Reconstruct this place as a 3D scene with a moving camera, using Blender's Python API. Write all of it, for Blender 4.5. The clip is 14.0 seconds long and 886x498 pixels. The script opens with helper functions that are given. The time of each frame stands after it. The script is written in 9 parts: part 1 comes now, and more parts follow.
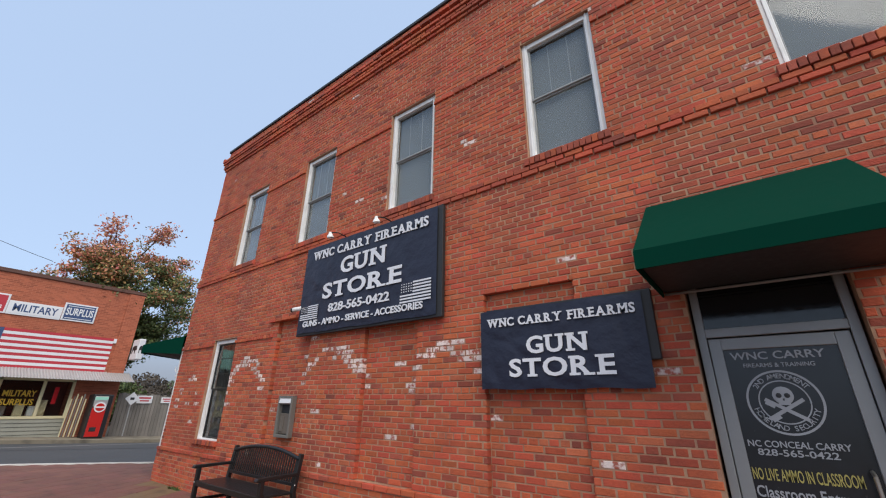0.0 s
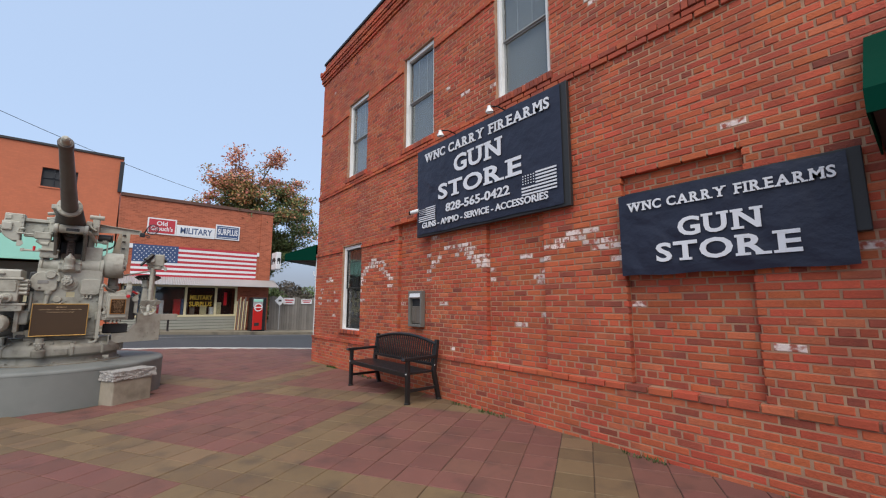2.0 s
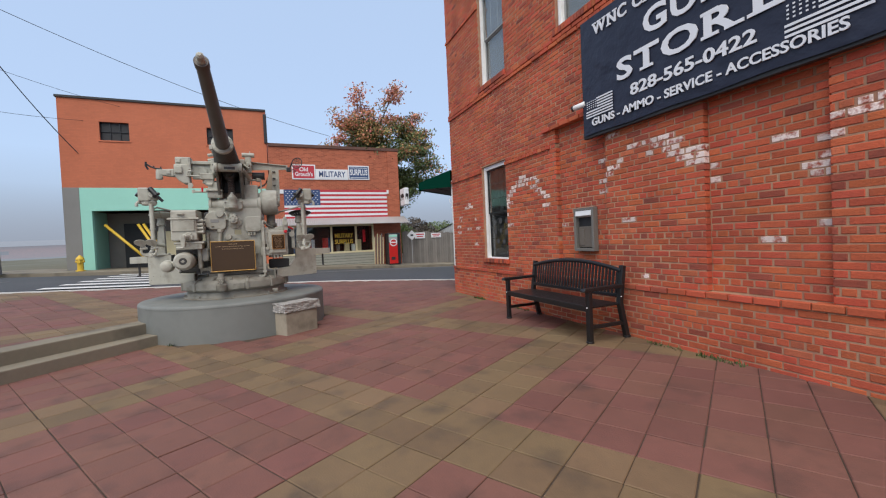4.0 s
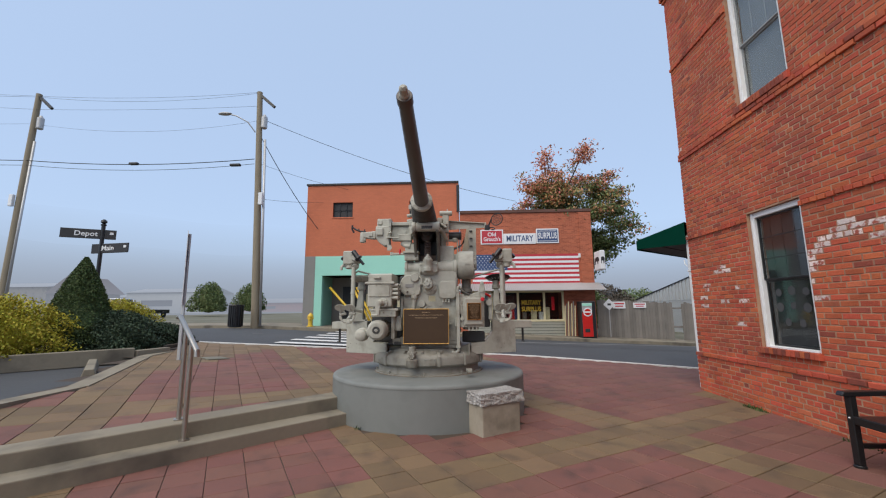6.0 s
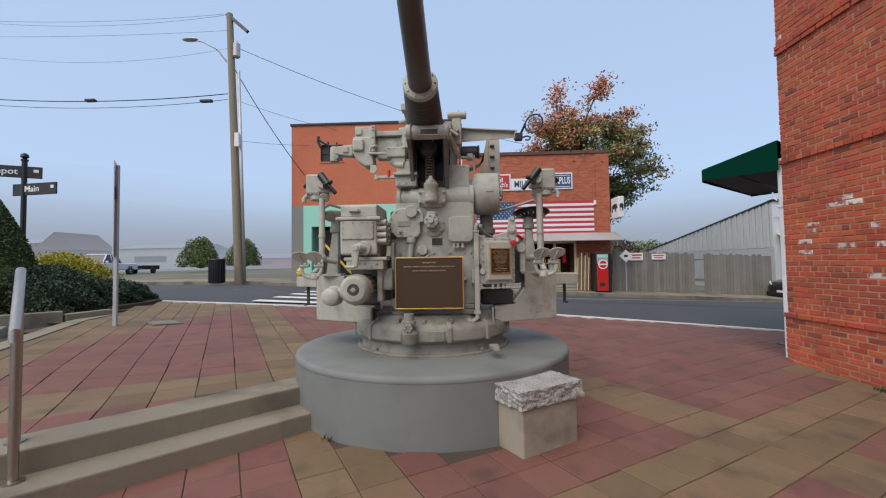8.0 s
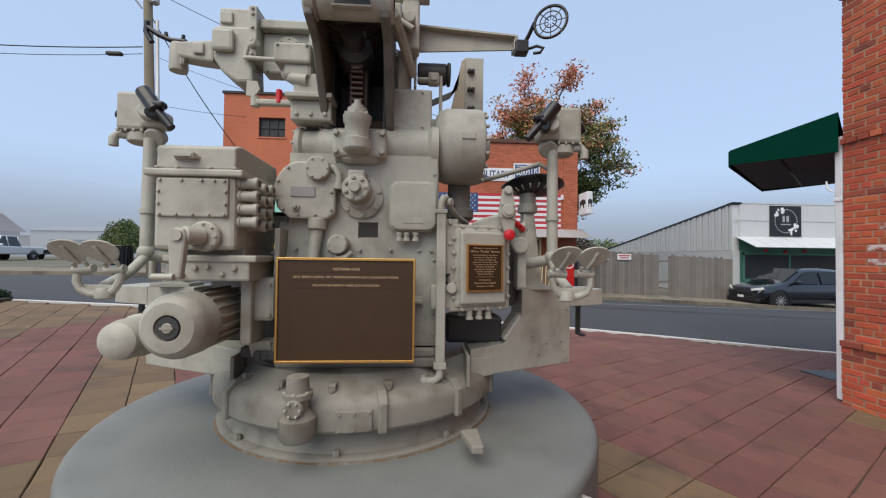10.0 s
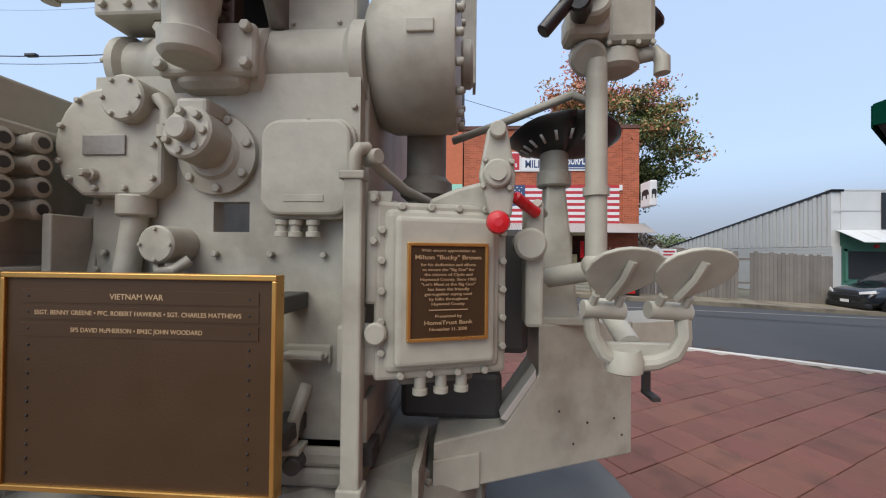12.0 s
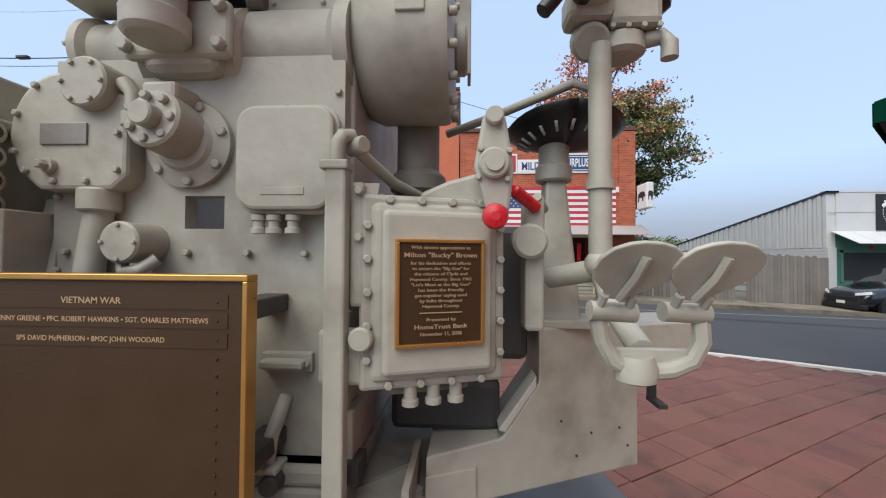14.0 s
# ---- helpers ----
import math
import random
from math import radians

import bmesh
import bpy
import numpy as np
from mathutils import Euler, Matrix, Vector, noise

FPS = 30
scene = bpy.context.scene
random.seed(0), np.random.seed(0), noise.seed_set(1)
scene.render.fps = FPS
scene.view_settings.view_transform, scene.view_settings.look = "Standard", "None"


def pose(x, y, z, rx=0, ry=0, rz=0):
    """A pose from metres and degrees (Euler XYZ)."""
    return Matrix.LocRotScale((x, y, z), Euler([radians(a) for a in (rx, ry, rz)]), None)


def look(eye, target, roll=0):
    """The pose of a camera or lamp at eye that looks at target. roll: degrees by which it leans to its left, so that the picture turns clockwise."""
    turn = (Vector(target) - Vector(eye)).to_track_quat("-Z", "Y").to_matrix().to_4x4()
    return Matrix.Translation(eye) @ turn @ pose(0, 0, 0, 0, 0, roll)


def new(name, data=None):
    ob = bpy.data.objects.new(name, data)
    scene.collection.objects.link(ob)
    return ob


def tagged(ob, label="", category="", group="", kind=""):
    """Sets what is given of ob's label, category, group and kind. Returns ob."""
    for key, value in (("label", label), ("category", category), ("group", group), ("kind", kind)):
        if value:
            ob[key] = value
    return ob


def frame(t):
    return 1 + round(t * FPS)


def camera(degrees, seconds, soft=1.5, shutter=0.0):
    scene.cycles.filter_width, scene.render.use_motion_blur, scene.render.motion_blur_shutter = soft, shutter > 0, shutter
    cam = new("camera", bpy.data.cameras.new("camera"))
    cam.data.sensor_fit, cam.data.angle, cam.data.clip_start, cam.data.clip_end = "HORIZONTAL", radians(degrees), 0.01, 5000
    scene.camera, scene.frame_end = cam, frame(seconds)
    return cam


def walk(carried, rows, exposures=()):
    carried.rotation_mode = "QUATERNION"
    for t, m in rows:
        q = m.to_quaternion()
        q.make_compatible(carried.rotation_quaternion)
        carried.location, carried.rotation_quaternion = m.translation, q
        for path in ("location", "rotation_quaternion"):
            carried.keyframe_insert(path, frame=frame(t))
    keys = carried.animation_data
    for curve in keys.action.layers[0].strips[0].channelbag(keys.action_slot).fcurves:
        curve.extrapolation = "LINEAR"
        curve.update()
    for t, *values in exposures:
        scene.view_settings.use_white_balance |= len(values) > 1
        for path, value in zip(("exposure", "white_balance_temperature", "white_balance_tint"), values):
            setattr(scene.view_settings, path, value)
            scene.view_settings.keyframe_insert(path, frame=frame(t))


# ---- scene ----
cam = camera(96.0, 14.0, soft=1.15)
PATH = [
    (0, (0.134, -0.155, 1.56), (-1.002, 1.323, 2.284), 0.8),
    (0.5, (0.129, -0.143, 1.547), (-1.152, 1.195, 2.302), 1.2),
    (1, (0.092, -0.187, 1.53), (-1.256, 1.106, 2.246), 2.1),
    (1.5, (-0.071, -0.266, 1.498), (-1.505, 1.002, 2.077), 1.3),
    (2, (-0.276, -0.296, 1.427), (-1.809, 0.959, 1.701), 0.1),
    (2.5, (-0.542, -0.208, 1.38), (-2.104, 1.037, 1.477), 0.4),
    (3, (-0.858, -0.232, 1.317), (-2.369, 1.077, 1.365), 1.0),
    (3.5, (-1.148, -0.261, 1.35), (-2.724, 0.968, 1.295), -0.9),
    (4, (-1.521, -0.248, 1.306), (-3.369, 0.516, 1.256), -2.6),
    (4.2, (-1.647, -0.264, 1.313), (-3.58, 0.246, 1.326), -2.8),
    (6.3, (-3.279, -0.401, 1.41), (-5.257, -0.537, 1.67), -0.5),
    (6.5, (-3.477, -0.394, 1.396), (-5.466, -0.517, 1.566), -0.7),
    (7, (-3.972, -0.46, 1.36), (-5.966, -0.58, 1.454), 0.2),
    (7.2, (-4.141, -0.542, 1.358), (-6.136, -0.644, 1.458), -0.4),
    (9.3, (-5.947, -0.612, 1.371), (-7.946, -0.679, 1.39), -0.2),
    (9.5, (-6.116, -0.602, 1.396), (-8.116, -0.631, 1.4), 0.6),
    (10, (-6.552, -0.563, 1.432), (-8.548, -0.438, 1.474), 0.7),
    (10.5, (-6.868, -0.432, 1.441), (-8.866, -0.357, 1.48), 0.4),
    (11, (-7.154, -0.325, 1.437), (-9.154, -0.326, 1.485), 1.7),
    (11.5, (-7.429, -0.299, 1.462), (-9.428, -0.307, 1.508), 1.4),
    (12, (-7.544, -0.184, 1.472), (-9.539, -0.319, 1.495), 0.6),
    (12.5, (-7.605, -0.142, 1.456), (-9.6, -0.278, 1.465), 0.2),
    (13, (-7.623, -0.166, 1.462), (-9.62, -0.276, 1.467), -0.0),
    (13.5, (-7.625, -0.176, 1.461), (-9.622, -0.284, 1.49), 0.2),
    (14, (-7.628, -0.179, 1.46), (-9.624, -0.298, 1.498), 0.4),
]
walk(cam, [(t, look(eye, target, roll)) for t, eye, target, roll in PATH], exposures=[(0.0, 0.20), (4.2, 0.17), (6.5, 0.09), (7.2, 0.09), (9.5, 0.11), (11.5, 0.29), (14.0, 0.37)])

# ---- world, sun, exposure ----
SUN_ELEV, SUN_ROT = 54.0, 124.0
world = bpy.data.worlds.new("sky")
scene.world = world
world.use_nodes = True
wn = world.node_tree
wbg = wn.nodes["Background"]
sky = wn.nodes.new("ShaderNodeTexSky")
sky.sky_type = "NISHITA"
sky.sun_disc = False
sky.sun_elevation = radians(SUN_ELEV)
sky.sun_rotation = radians(SUN_ROT)
sky.air_density, sky.dust_density, sky.ozone_density = 1.0, 2.2, 2.4
haze = wn.nodes.new("ShaderNodeMix")
haze.data_type = "RGBA"
haze.inputs["Factor"].default_value = 0.62
haze.inputs["B"].default_value = (6.2, 8.0, 11.0, 1)
wn.links.new(sky.outputs[0], haze.inputs["A"])
wn.links.new(haze.outputs["Result"], wbg.inputs[0])
wbg.inputs[1].default_value = 0.10
sun_data = bpy.data.lights.new("sun", "SUN")
sun_data.energy, sun_data.angle, sun_data.color = 2.8, radians(65), (1.0, 0.90, 0.76)
sun = new("sun", sun_data)
sun.matrix_world = look((0, 0, 0), (-math.sin(radians(SUN_ROT)) * math.cos(radians(SUN_ELEV)), -math.cos(radians(SUN_ROT)) * math.cos(radians(SUN_ELEV)), -math.sin(radians(SUN_ELEV))))


# ---- materials ----
def material(name, base, rough=0.7, metal=0.0, vary=0.12, scale=6.0, bump=0.15, bscale=60.0, stain=None, stain_amt=0.0, stain_scale=1.6, island=0.0, spec=0.5, hue=0.0, coat=0.0, bdist=0.004, low=0.5, high=0.68):
    """Principled material with tone variation at two scales, random tone per piece, stains and fine relief."""
    m = bpy.data.materials.new(name)
    m.use_nodes = True
    nt = m.node_tree
    n, l = nt.nodes, nt.links
    p = n["Principled BSDF"]
    p.inputs["Roughness"].default_value = rough
    p.inputs["Metallic"].default_value = metal
    p.inputs["Specular IOR Level"].default_value = spec
    p.inputs["Coat Weight"].default_value = coat
    tc = n.new("ShaderNodeTexCoord")
    geo = n.new("ShaderNodeNewGeometry")
    info = n.new("ShaderNodeObjectInfo")

    def noise_at(s, detail, co):
        t = n.new("ShaderNodeTexNoise")
        t.inputs["Scale"].default_value, t.inputs["Detail"].default_value = s, detail
        l.new(co, t.inputs["Vector"])
        return t.outputs["Fac"]

    def maths(op, a, b):
        t = n.new("ShaderNodeMath")
        t.operation = op
        for i, v in enumerate((a, b)):
            if isinstance(v, (int, float)):
                t.inputs[i].default_value = v
            else:
                l.new(v, t.inputs[i])
        return t.outputs[0]

    pos = geo.outputs["Position"]
    big = noise_at(scale * 0.25, 4, pos)
    fine = noise_at(scale * 4, 6, pos)
    both = maths("ADD", maths("MULTIPLY", big, 0.6), maths("MULTIPLY", fine, 0.4))
    value = maths("ADD", maths("MULTIPLY", maths("SUBTRACT", both, 0.5), 2.2 * vary), 1.0)
    if island:
        rnd = maths("FRACT", maths("ADD", geo.outputs["Random Per Island"], info.outputs["Random"]), 0)
        value = maths("ADD", value, maths("MULTIPLY", maths("SUBTRACT", rnd, 0.5), island))
    hsv = n.new("ShaderNodeHueSaturation")
    hsv.inputs["Color"].default_value = (*base, 1)
    l.new(value, hsv.inputs["Value"])
    if hue:
        r2 = maths("FRACT", maths("MULTIPLY", maths("ADD", geo.outputs["Random Per Island"], info.outputs["Random"]), 7.31), 0)
        l.new(maths("ADD", maths("MULTIPLY", maths("SUBTRACT", r2, 0.5), hue), 0.5), hsv.inputs["Hue"])
    colour = hsv.outputs[0]
    if stain:
        mix = n.new("ShaderNodeMix")
        mix.data_type = "RGBA"
        ramp = n.new("ShaderNodeValToRGB")
        ramp.color_ramp.elements[0].position, ramp.color_ramp.elements[1].position = low, high
        l.new(noise_at(stain_scale, 7, pos), ramp.inputs[0])
        l.new(maths("MULTIPLY", ramp.outputs[0], stain_amt), mix.inputs["Factor"])
        l.new(colour, mix.inputs["A"])
        mix.inputs["B"].default_value = (*stain, 1)
        colour = mix.outputs["Result"]
    l.new(colour, p.inputs["Base Color"])
    rr = maths("ADD", maths("MULTIPLY", maths("SUBTRACT", fine, 0.5), 0.25), rough)
    l.new(rr, p.inputs["Roughness"])
    if bump:
        b = n.new("ShaderNodeBump")
        b.inputs["Strength"].default_value, b.inputs["Distance"].default_value = bump, bdist
        l.new(noise_at(bscale, 5, pos), b.inputs["Height"])
        l.new(b.outputs[0], p.inputs["Normal"])
    return m


def brick_sheet(name, brick, mortar, course=0.0677, length=0.215, axis="y", vary=0.25):
    """Far brickwork: a brick pattern along one wall axis, with worn tone."""
    m = material(name, brick, 0.85, vary=0.25, scale=3, bump=0.2)
    n, l = m.node_tree.nodes, m.node_tree.links
    p = n["Principled BSDF"]
    old = p.inputs["Base Color"].links[0].from_socket
    geo = n.new("ShaderNodeNewGeometry")
    sep, com = n.new("ShaderNodeSeparateXYZ"), n.new("ShaderNodeCombineXYZ")
    l.new(geo.outputs["Position"], sep.inputs[0])
    l.new(sep.outputs["Y" if axis == "y" else "X"], com.inputs[0])
    l.new(sep.outputs["Z"], com.inputs[1])
    t = n.new("ShaderNodeTexBrick")
    t.inputs["Scale"].default_value = 1.0
    t.inputs["Brick Width"].default_value, t.inputs["Row Height"].default_value = length, course
    t.inputs["Mortar Size"].default_value = 0.007
    t.inputs["Color1"].default_value, t.inputs["Color2"].default_value = (0.75, 0.75, 0.75, 1), (1.2, 1.2, 1.2, 1)
    t.inputs["Mortar"].default_value = (1.25, 1.5, 1.65, 1)
    l.new(com.outputs[0], t.inputs["Vector"])
    mix = n.new("ShaderNodeMix")
    mix.data_type, mix.blend_type = "RGBA", "MULTIPLY"
    mix.inputs["Factor"].default_value = 1.0
    l.new(old, mix.inputs["A"])
    l.new(t.outputs["Color"], mix.inputs["B"])
    l.new(mix.outputs["Result"], p.inputs["Base Color"])
    return m


def glass_pane(name, tint=(0.35, 0.38, 0.4), rough=0.04):
    m = bpy.data.materials.new(name)
    m.use_nodes = True
    p = m.node_tree.nodes["Principled BSDF"]
    p.inputs["Base Color"].default_value = (*tint, 1)
    p.inputs["Roughness"].default_value = rough
    p.inputs["Transmission Weight"].default_value = 1.0
    p.inputs["IOR"].default_value = 1.45
    return m


M_BRICK = material("red_brick", (0.455, 0.093, 0.040), 0.88, vary=0.5, scale=8, bump=0.9, bscale=70, bdist=0.006, island=0.34, hue=0.016, stain=(0.25, 0.062, 0.04), stain_amt=0.6, stain_scale=1.3)
M_BRICK_ORANGE = material("orange_brick", (0.47, 0.124, 0.055), 0.88, vary=0.5, scale=9, bump=0.9, bscale=70, bdist=0.006, island=0.4, stain=(0.27, 0.07, 0.042), stain_amt=0.7, stain_scale=4)
M_BRICK_DARK = material("dark_brick", (0.30, 0.068, 0.040), 0.9, vary=0.5, scale=8, bump=0.9, bscale=70, bdist=0.006, island=0.45, stain=(0.14, 0.045, 0.034), stain_amt=0.6, stain_scale=3)
M_BRICK_PAINT = material("white_painted_brick", (0.70, 0.58, 0.53), 0.8, vary=0.4, scale=14, bump=0.8, bscale=60, bdist=0.006, island=0.4, stain=(0.36, 0.09, 0.055), stain_amt=1.0, stain_scale=17, low=0.47, high=0.60)
M_MORTAR = material("mortar", (0.42, 0.25, 0.155), 0.95, vary=0.5, scale=5, bump=0.6, bscale=160, stain=(0.28, 0.12, 0.08), stain_amt=0.85, stain_scale=2.4, low=0.42)
M_WHITE = material("white_paint", (0.78, 0.78, 0.77), 0.45, vary=0.08, bump=0.1, stain=(0.5, 0.48, 0.44), stain_amt=0.3, stain_scale=4)
M_GLASS = glass_pane("window_glass", (0.75, 0.8, 0.82))
M_BLIND = material("grey_window_screen", (0.17, 0.185, 0.195), 0.8, vary=0.08, scale=1.5, bump=0.1)
# near black; paints the dimness of rooms, also plain black parts
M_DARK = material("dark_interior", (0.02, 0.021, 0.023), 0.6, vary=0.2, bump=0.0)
M_BANNER = material("navy_vinyl_banner", (0.016, 0.019, 0.038), 0.45, spec=0.4, vary=0.15, scale=3, bump=0.7, bscale=7, bdist=0.025)
M_LETTER = material("white_vinyl_print", (0.72, 0.73, 0.76), 0.5, vary=0.05, bump=0.0)
M_BLACK_WOOD = material("black_board", (0.02, 0.02, 0.021), 0.6, vary=0.3)
M_AWNING = material("green_canvas", (0.001, 0.034, 0.021), 0.95, spec=0.05, vary=0.15, scale=3, bump=0.3, bscale=400, bdist=0.002)
M_ALU = material("aluminium_frame", (0.27, 0.275, 0.275), 0.45, metal=0.35, vary=0.1, bump=0.05)
M_BLACK_METAL = material("black_painted_metal", (0.012, 0.012, 0.013), 0.35, vary=0.2, bump=0.15, bscale=120)
M_GREY = material("naval_grey_paint", (0.405, 0.400, 0.342), 0.48, spec=0.4, vary=0.26, scale=6, bump=0.45, bscale=32, bdist=0.004, stain=(0.17, 0.155, 0.12), stain_amt=0.5, stain_scale=5)
# grime of the base ring; also darkens parts that sit in shade
M_GRIME_SHADE = material("grimy_shaded_paint", (0.25, 0.24, 0.205), 0.6, spec=0.3, vary=0.25, scale=7, bump=0.5, bscale=30, bdist=0.004, stain=(0.10, 0.085, 0.06), stain_amt=0.6, stain_scale=7)
# gun grey darkened for both the shade and the grime on the cheeks
M_CHEEK = material("shaded_grimy_cradle_paint", (0.15, 0.145, 0.122), 0.55, vary=0.3, scale=7, bump=0.4, bscale=30, stain=(0.07, 0.062, 0.05), stain_amt=0.6, stain_scale=6)
# darkened copy of the gun grey; paints shade into recessed parts
M_GREY_DARK = material("shaded_machinery_grey", (0.045, 0.044, 0.042), 0.55, vary=0.15, bump=0.2)
M_BARREL = material("weathered_barrel_paint", (0.098, 0.086, 0.074), 0.45, vary=0.3, scale=4, bump=0.25, stain=(0.07, 0.045, 0.035), stain_amt=0.5, stain_scale=2)
M_RUBBER = material("black_rubber", (0.022, 0.022, 0.023), 0.6, vary=0.25, bump=0.2)
M_BELLOWS = material("weathered_bellows_rubber", (0.072, 0.069, 0.060), 0.6, vary=0.35, scale=5, bump=0.25, stain=(0.12, 0.112, 0.09), stain_amt=0.6, stain_scale=6)
M_PEDESTAL = material("painted_concrete_pedestal", (0.175, 0.185, 0.175), 0.65, spec=0.35, vary=0.2, scale=2.2, bump=0.25, bscale=50, stain=(0.12, 0.128, 0.122), stain_amt=0.6, stain_scale=2.2)
M_BRONZE = material("bronze_plaque", (0.062, 0.034, 0.015), 0.45, metal=0.3, vary=0.2, scale=3, bump=0.12, bscale=200)
M_GOLD = material("polished_brass_edge", (0.62, 0.36, 0.11), 0.32, metal=0.85, vary=0.12, bump=0.05)
M_CAST = material("brass_lettering", (0.58, 0.42, 0.25), 0.4, metal=0.4, vary=0.1, bump=0.0)
M_STONE = material("rough_granite", (0.35, 0.335, 0.315), 0.85, vary=0.9, scale=26, bump=0.8, bscale=28, bdist=0.015, stain=(0.075, 0.07, 0.065), stain_amt=0.85, stain_scale=75)
M_CONCRETE = material("weathered_concrete", (0.215, 0.187, 0.138), 0.9, vary=0.25, scale=5, bump=0.4, bscale=90, stain=(0.07, 0.062, 0.05), stain_amt=0.75, stain_scale=1.6)
M_BLOCK = material("stained_block_concrete", (0.30, 0.265, 0.205), 0.9, vary=0.3, scale=6, bump=0.5, bscale=70, stain=(0.14, 0.12, 0.085), stain_amt=0.7, stain_scale=3.5)
M_ASPHALT = material("asphalt", (0.052, 0.055, 0.060), 0.85, vary=0.25, scale=3, bump=0.5, bscale=140, stain=(0.072, 0.074, 0.078), stain_amt=0.5, stain_scale=0.35)
M_PAVER_RED = material("red_paver", (0.158, 0.067, 0.051), 0.8, vary=0.4, scale=4, bump=0.45, bscale=90, island=0.20, hue=0.014, stain=(0.066, 0.036, 0.030), stain_amt=0.7, stain_scale=3.2, low=0.54, high=0.74)
M_PAVER_TAN = material("tan_paver", (0.155, 0.101, 0.053), 0.8, vary=0.4, scale=4, bump=0.45, bscale=90, island=0.32, hue=0.012, stain=(0.066, 0.047, 0.033), stain_amt=0.7, stain_scale=3.2, low=0.54, high=0.74)
M_JOINT = material("paver_joint", (0.060, 0.042, 0.030), 0.95, vary=0.4, bump=0.5)
M_LINE = material("road_paint", (0.62, 0.62, 0.60), 0.8, vary=0.15, scale=9, stain=(0.3, 0.3, 0.3), stain_amt=0.5, stain_scale=5)
M_STEEL = material("brushed_steel", (0.40, 0.37, 0.33), 0.35, metal=0.9, vary=0.15, bump=0.1)
M_RED = material("red_paint", (0.48, 0.015, 0.012), 0.4, vary=0.12, bump=0.05)
M_TEAL = material("mint_green_paint", (0.30, 0.62, 0.50), 0.6, vary=0.08, bump=0.1)
M_CREAM = material("cream_paint", (0.72, 0.64, 0.40), 0.6, vary=0.12)
M_TIN = material("corrugated_tin", (0.42, 0.42, 0.42), 0.45, metal=0.4, vary=0.15)
M_WOOD_GREY = material("weathered_fence_board", (0.19, 0.175, 0.155), 0.9, vary=0.35, scale=7, bump=0.4, island=0.3)
M_POLE = material("treated_wood_pole", (0.24, 0.20, 0.14), 0.9, vary=0.3, scale=4, bump=0.3)
M_YELLOW = material("yellow_paint", (0.65, 0.43, 0.04), 0.5, vary=0.1)
M_NAVY = material("navy_blue_paint", (0.035, 0.07, 0.17), 0.6, vary=0.1, bump=0.0)
M_SIGN_RED = material("sign_red", (0.45, 0.03, 0.045), 0.6, vary=0.1, bump=0.0)
M_SIGN_WHITE = material("sign_white", (0.70, 0.71, 0.72), 0.6, vary=0.08, bump=0.0)
M_PLASTIC = material("black_plastic", (0.012, 0.013, 0.015), 0.45, vary=0.15, bump=0.0)
M_CARPAINT = material("dark_blue_car_paint", (0.014, 0.018, 0.026), 0.18, metal=0.3, vary=0.05, bump=0.0, coat=1.0)
M_CARWHITE = material("white_car_paint", (0.62, 0.63, 0.65), 0.25, vary=0.05, bump=0.0, coat=0.6)
M_TYRE = material("tyre_rubber", (0.015, 0.015, 0.015), 0.8, bump=0.1)
M_CONE = material("dark_conifer", (0.05, 0.08, 0.02), 0.8, vary=0.3, island=0.7, hue=0.04, bump=0.0)
M_GOLD_SHRUB = material("golden_conifer", (0.36, 0.32, 0.028), 0.8, vary=0.3, island=0.7, hue=0.05, bump=0.0)
M_DEEP_SHRUB = material("deep_green_juniper", (0.035, 0.06, 0.03), 0.8, vary=0.3, island=0.7, hue=0.04, bump=0.0)
M_LEAF_GREEN = material("green_leaf", (0.10, 0.135, 0.042), 0.7, vary=0.3, island=0.8, hue=0.06, bump=0.0)
M_LEAF_RED = material("autumn_leaf", (0.54, 0.22, 0.14), 0.7, vary=0.3, island=0.7, hue=0.05, bump=0.0)
M_LEAF_OCHRE = material("ochre_leaf", (0.32, 0.20, 0.075), 0.7, vary=0.3, island=0.7, hue=0.06, bump=0.0)
M_BARK = material("tree_bark", (0.08, 0.065, 0.05), 0.9, vary=0.3, bump=0.5)
M_GRASS = material("dull_grass", (0.115, 0.112, 0.075), 0.95, vary=0.35, scale=2, bump=0.4, stain=(0.17, 0.16, 0.13), stain_amt=0.8, stain_scale=0.3)
M_WEED = material("kerb_weed", (0.05, 0.09, 0.02), 0.8, island=0.6, bump=0.0)
M_TRIM_GREEN = material("green_shopfront_paint", (0.07, 0.21, 0.16), 0.6, vary=0.1)
M_SIDING = material("white_metal_siding", (0.55, 0.57, 0.57), 0.5, vary=0.1, bump=0.05)
M_RED_KNOB = material("red_handle_paint", (0.55, 0.012, 0.02), 0.3, vary=0.1, bump=0.05)


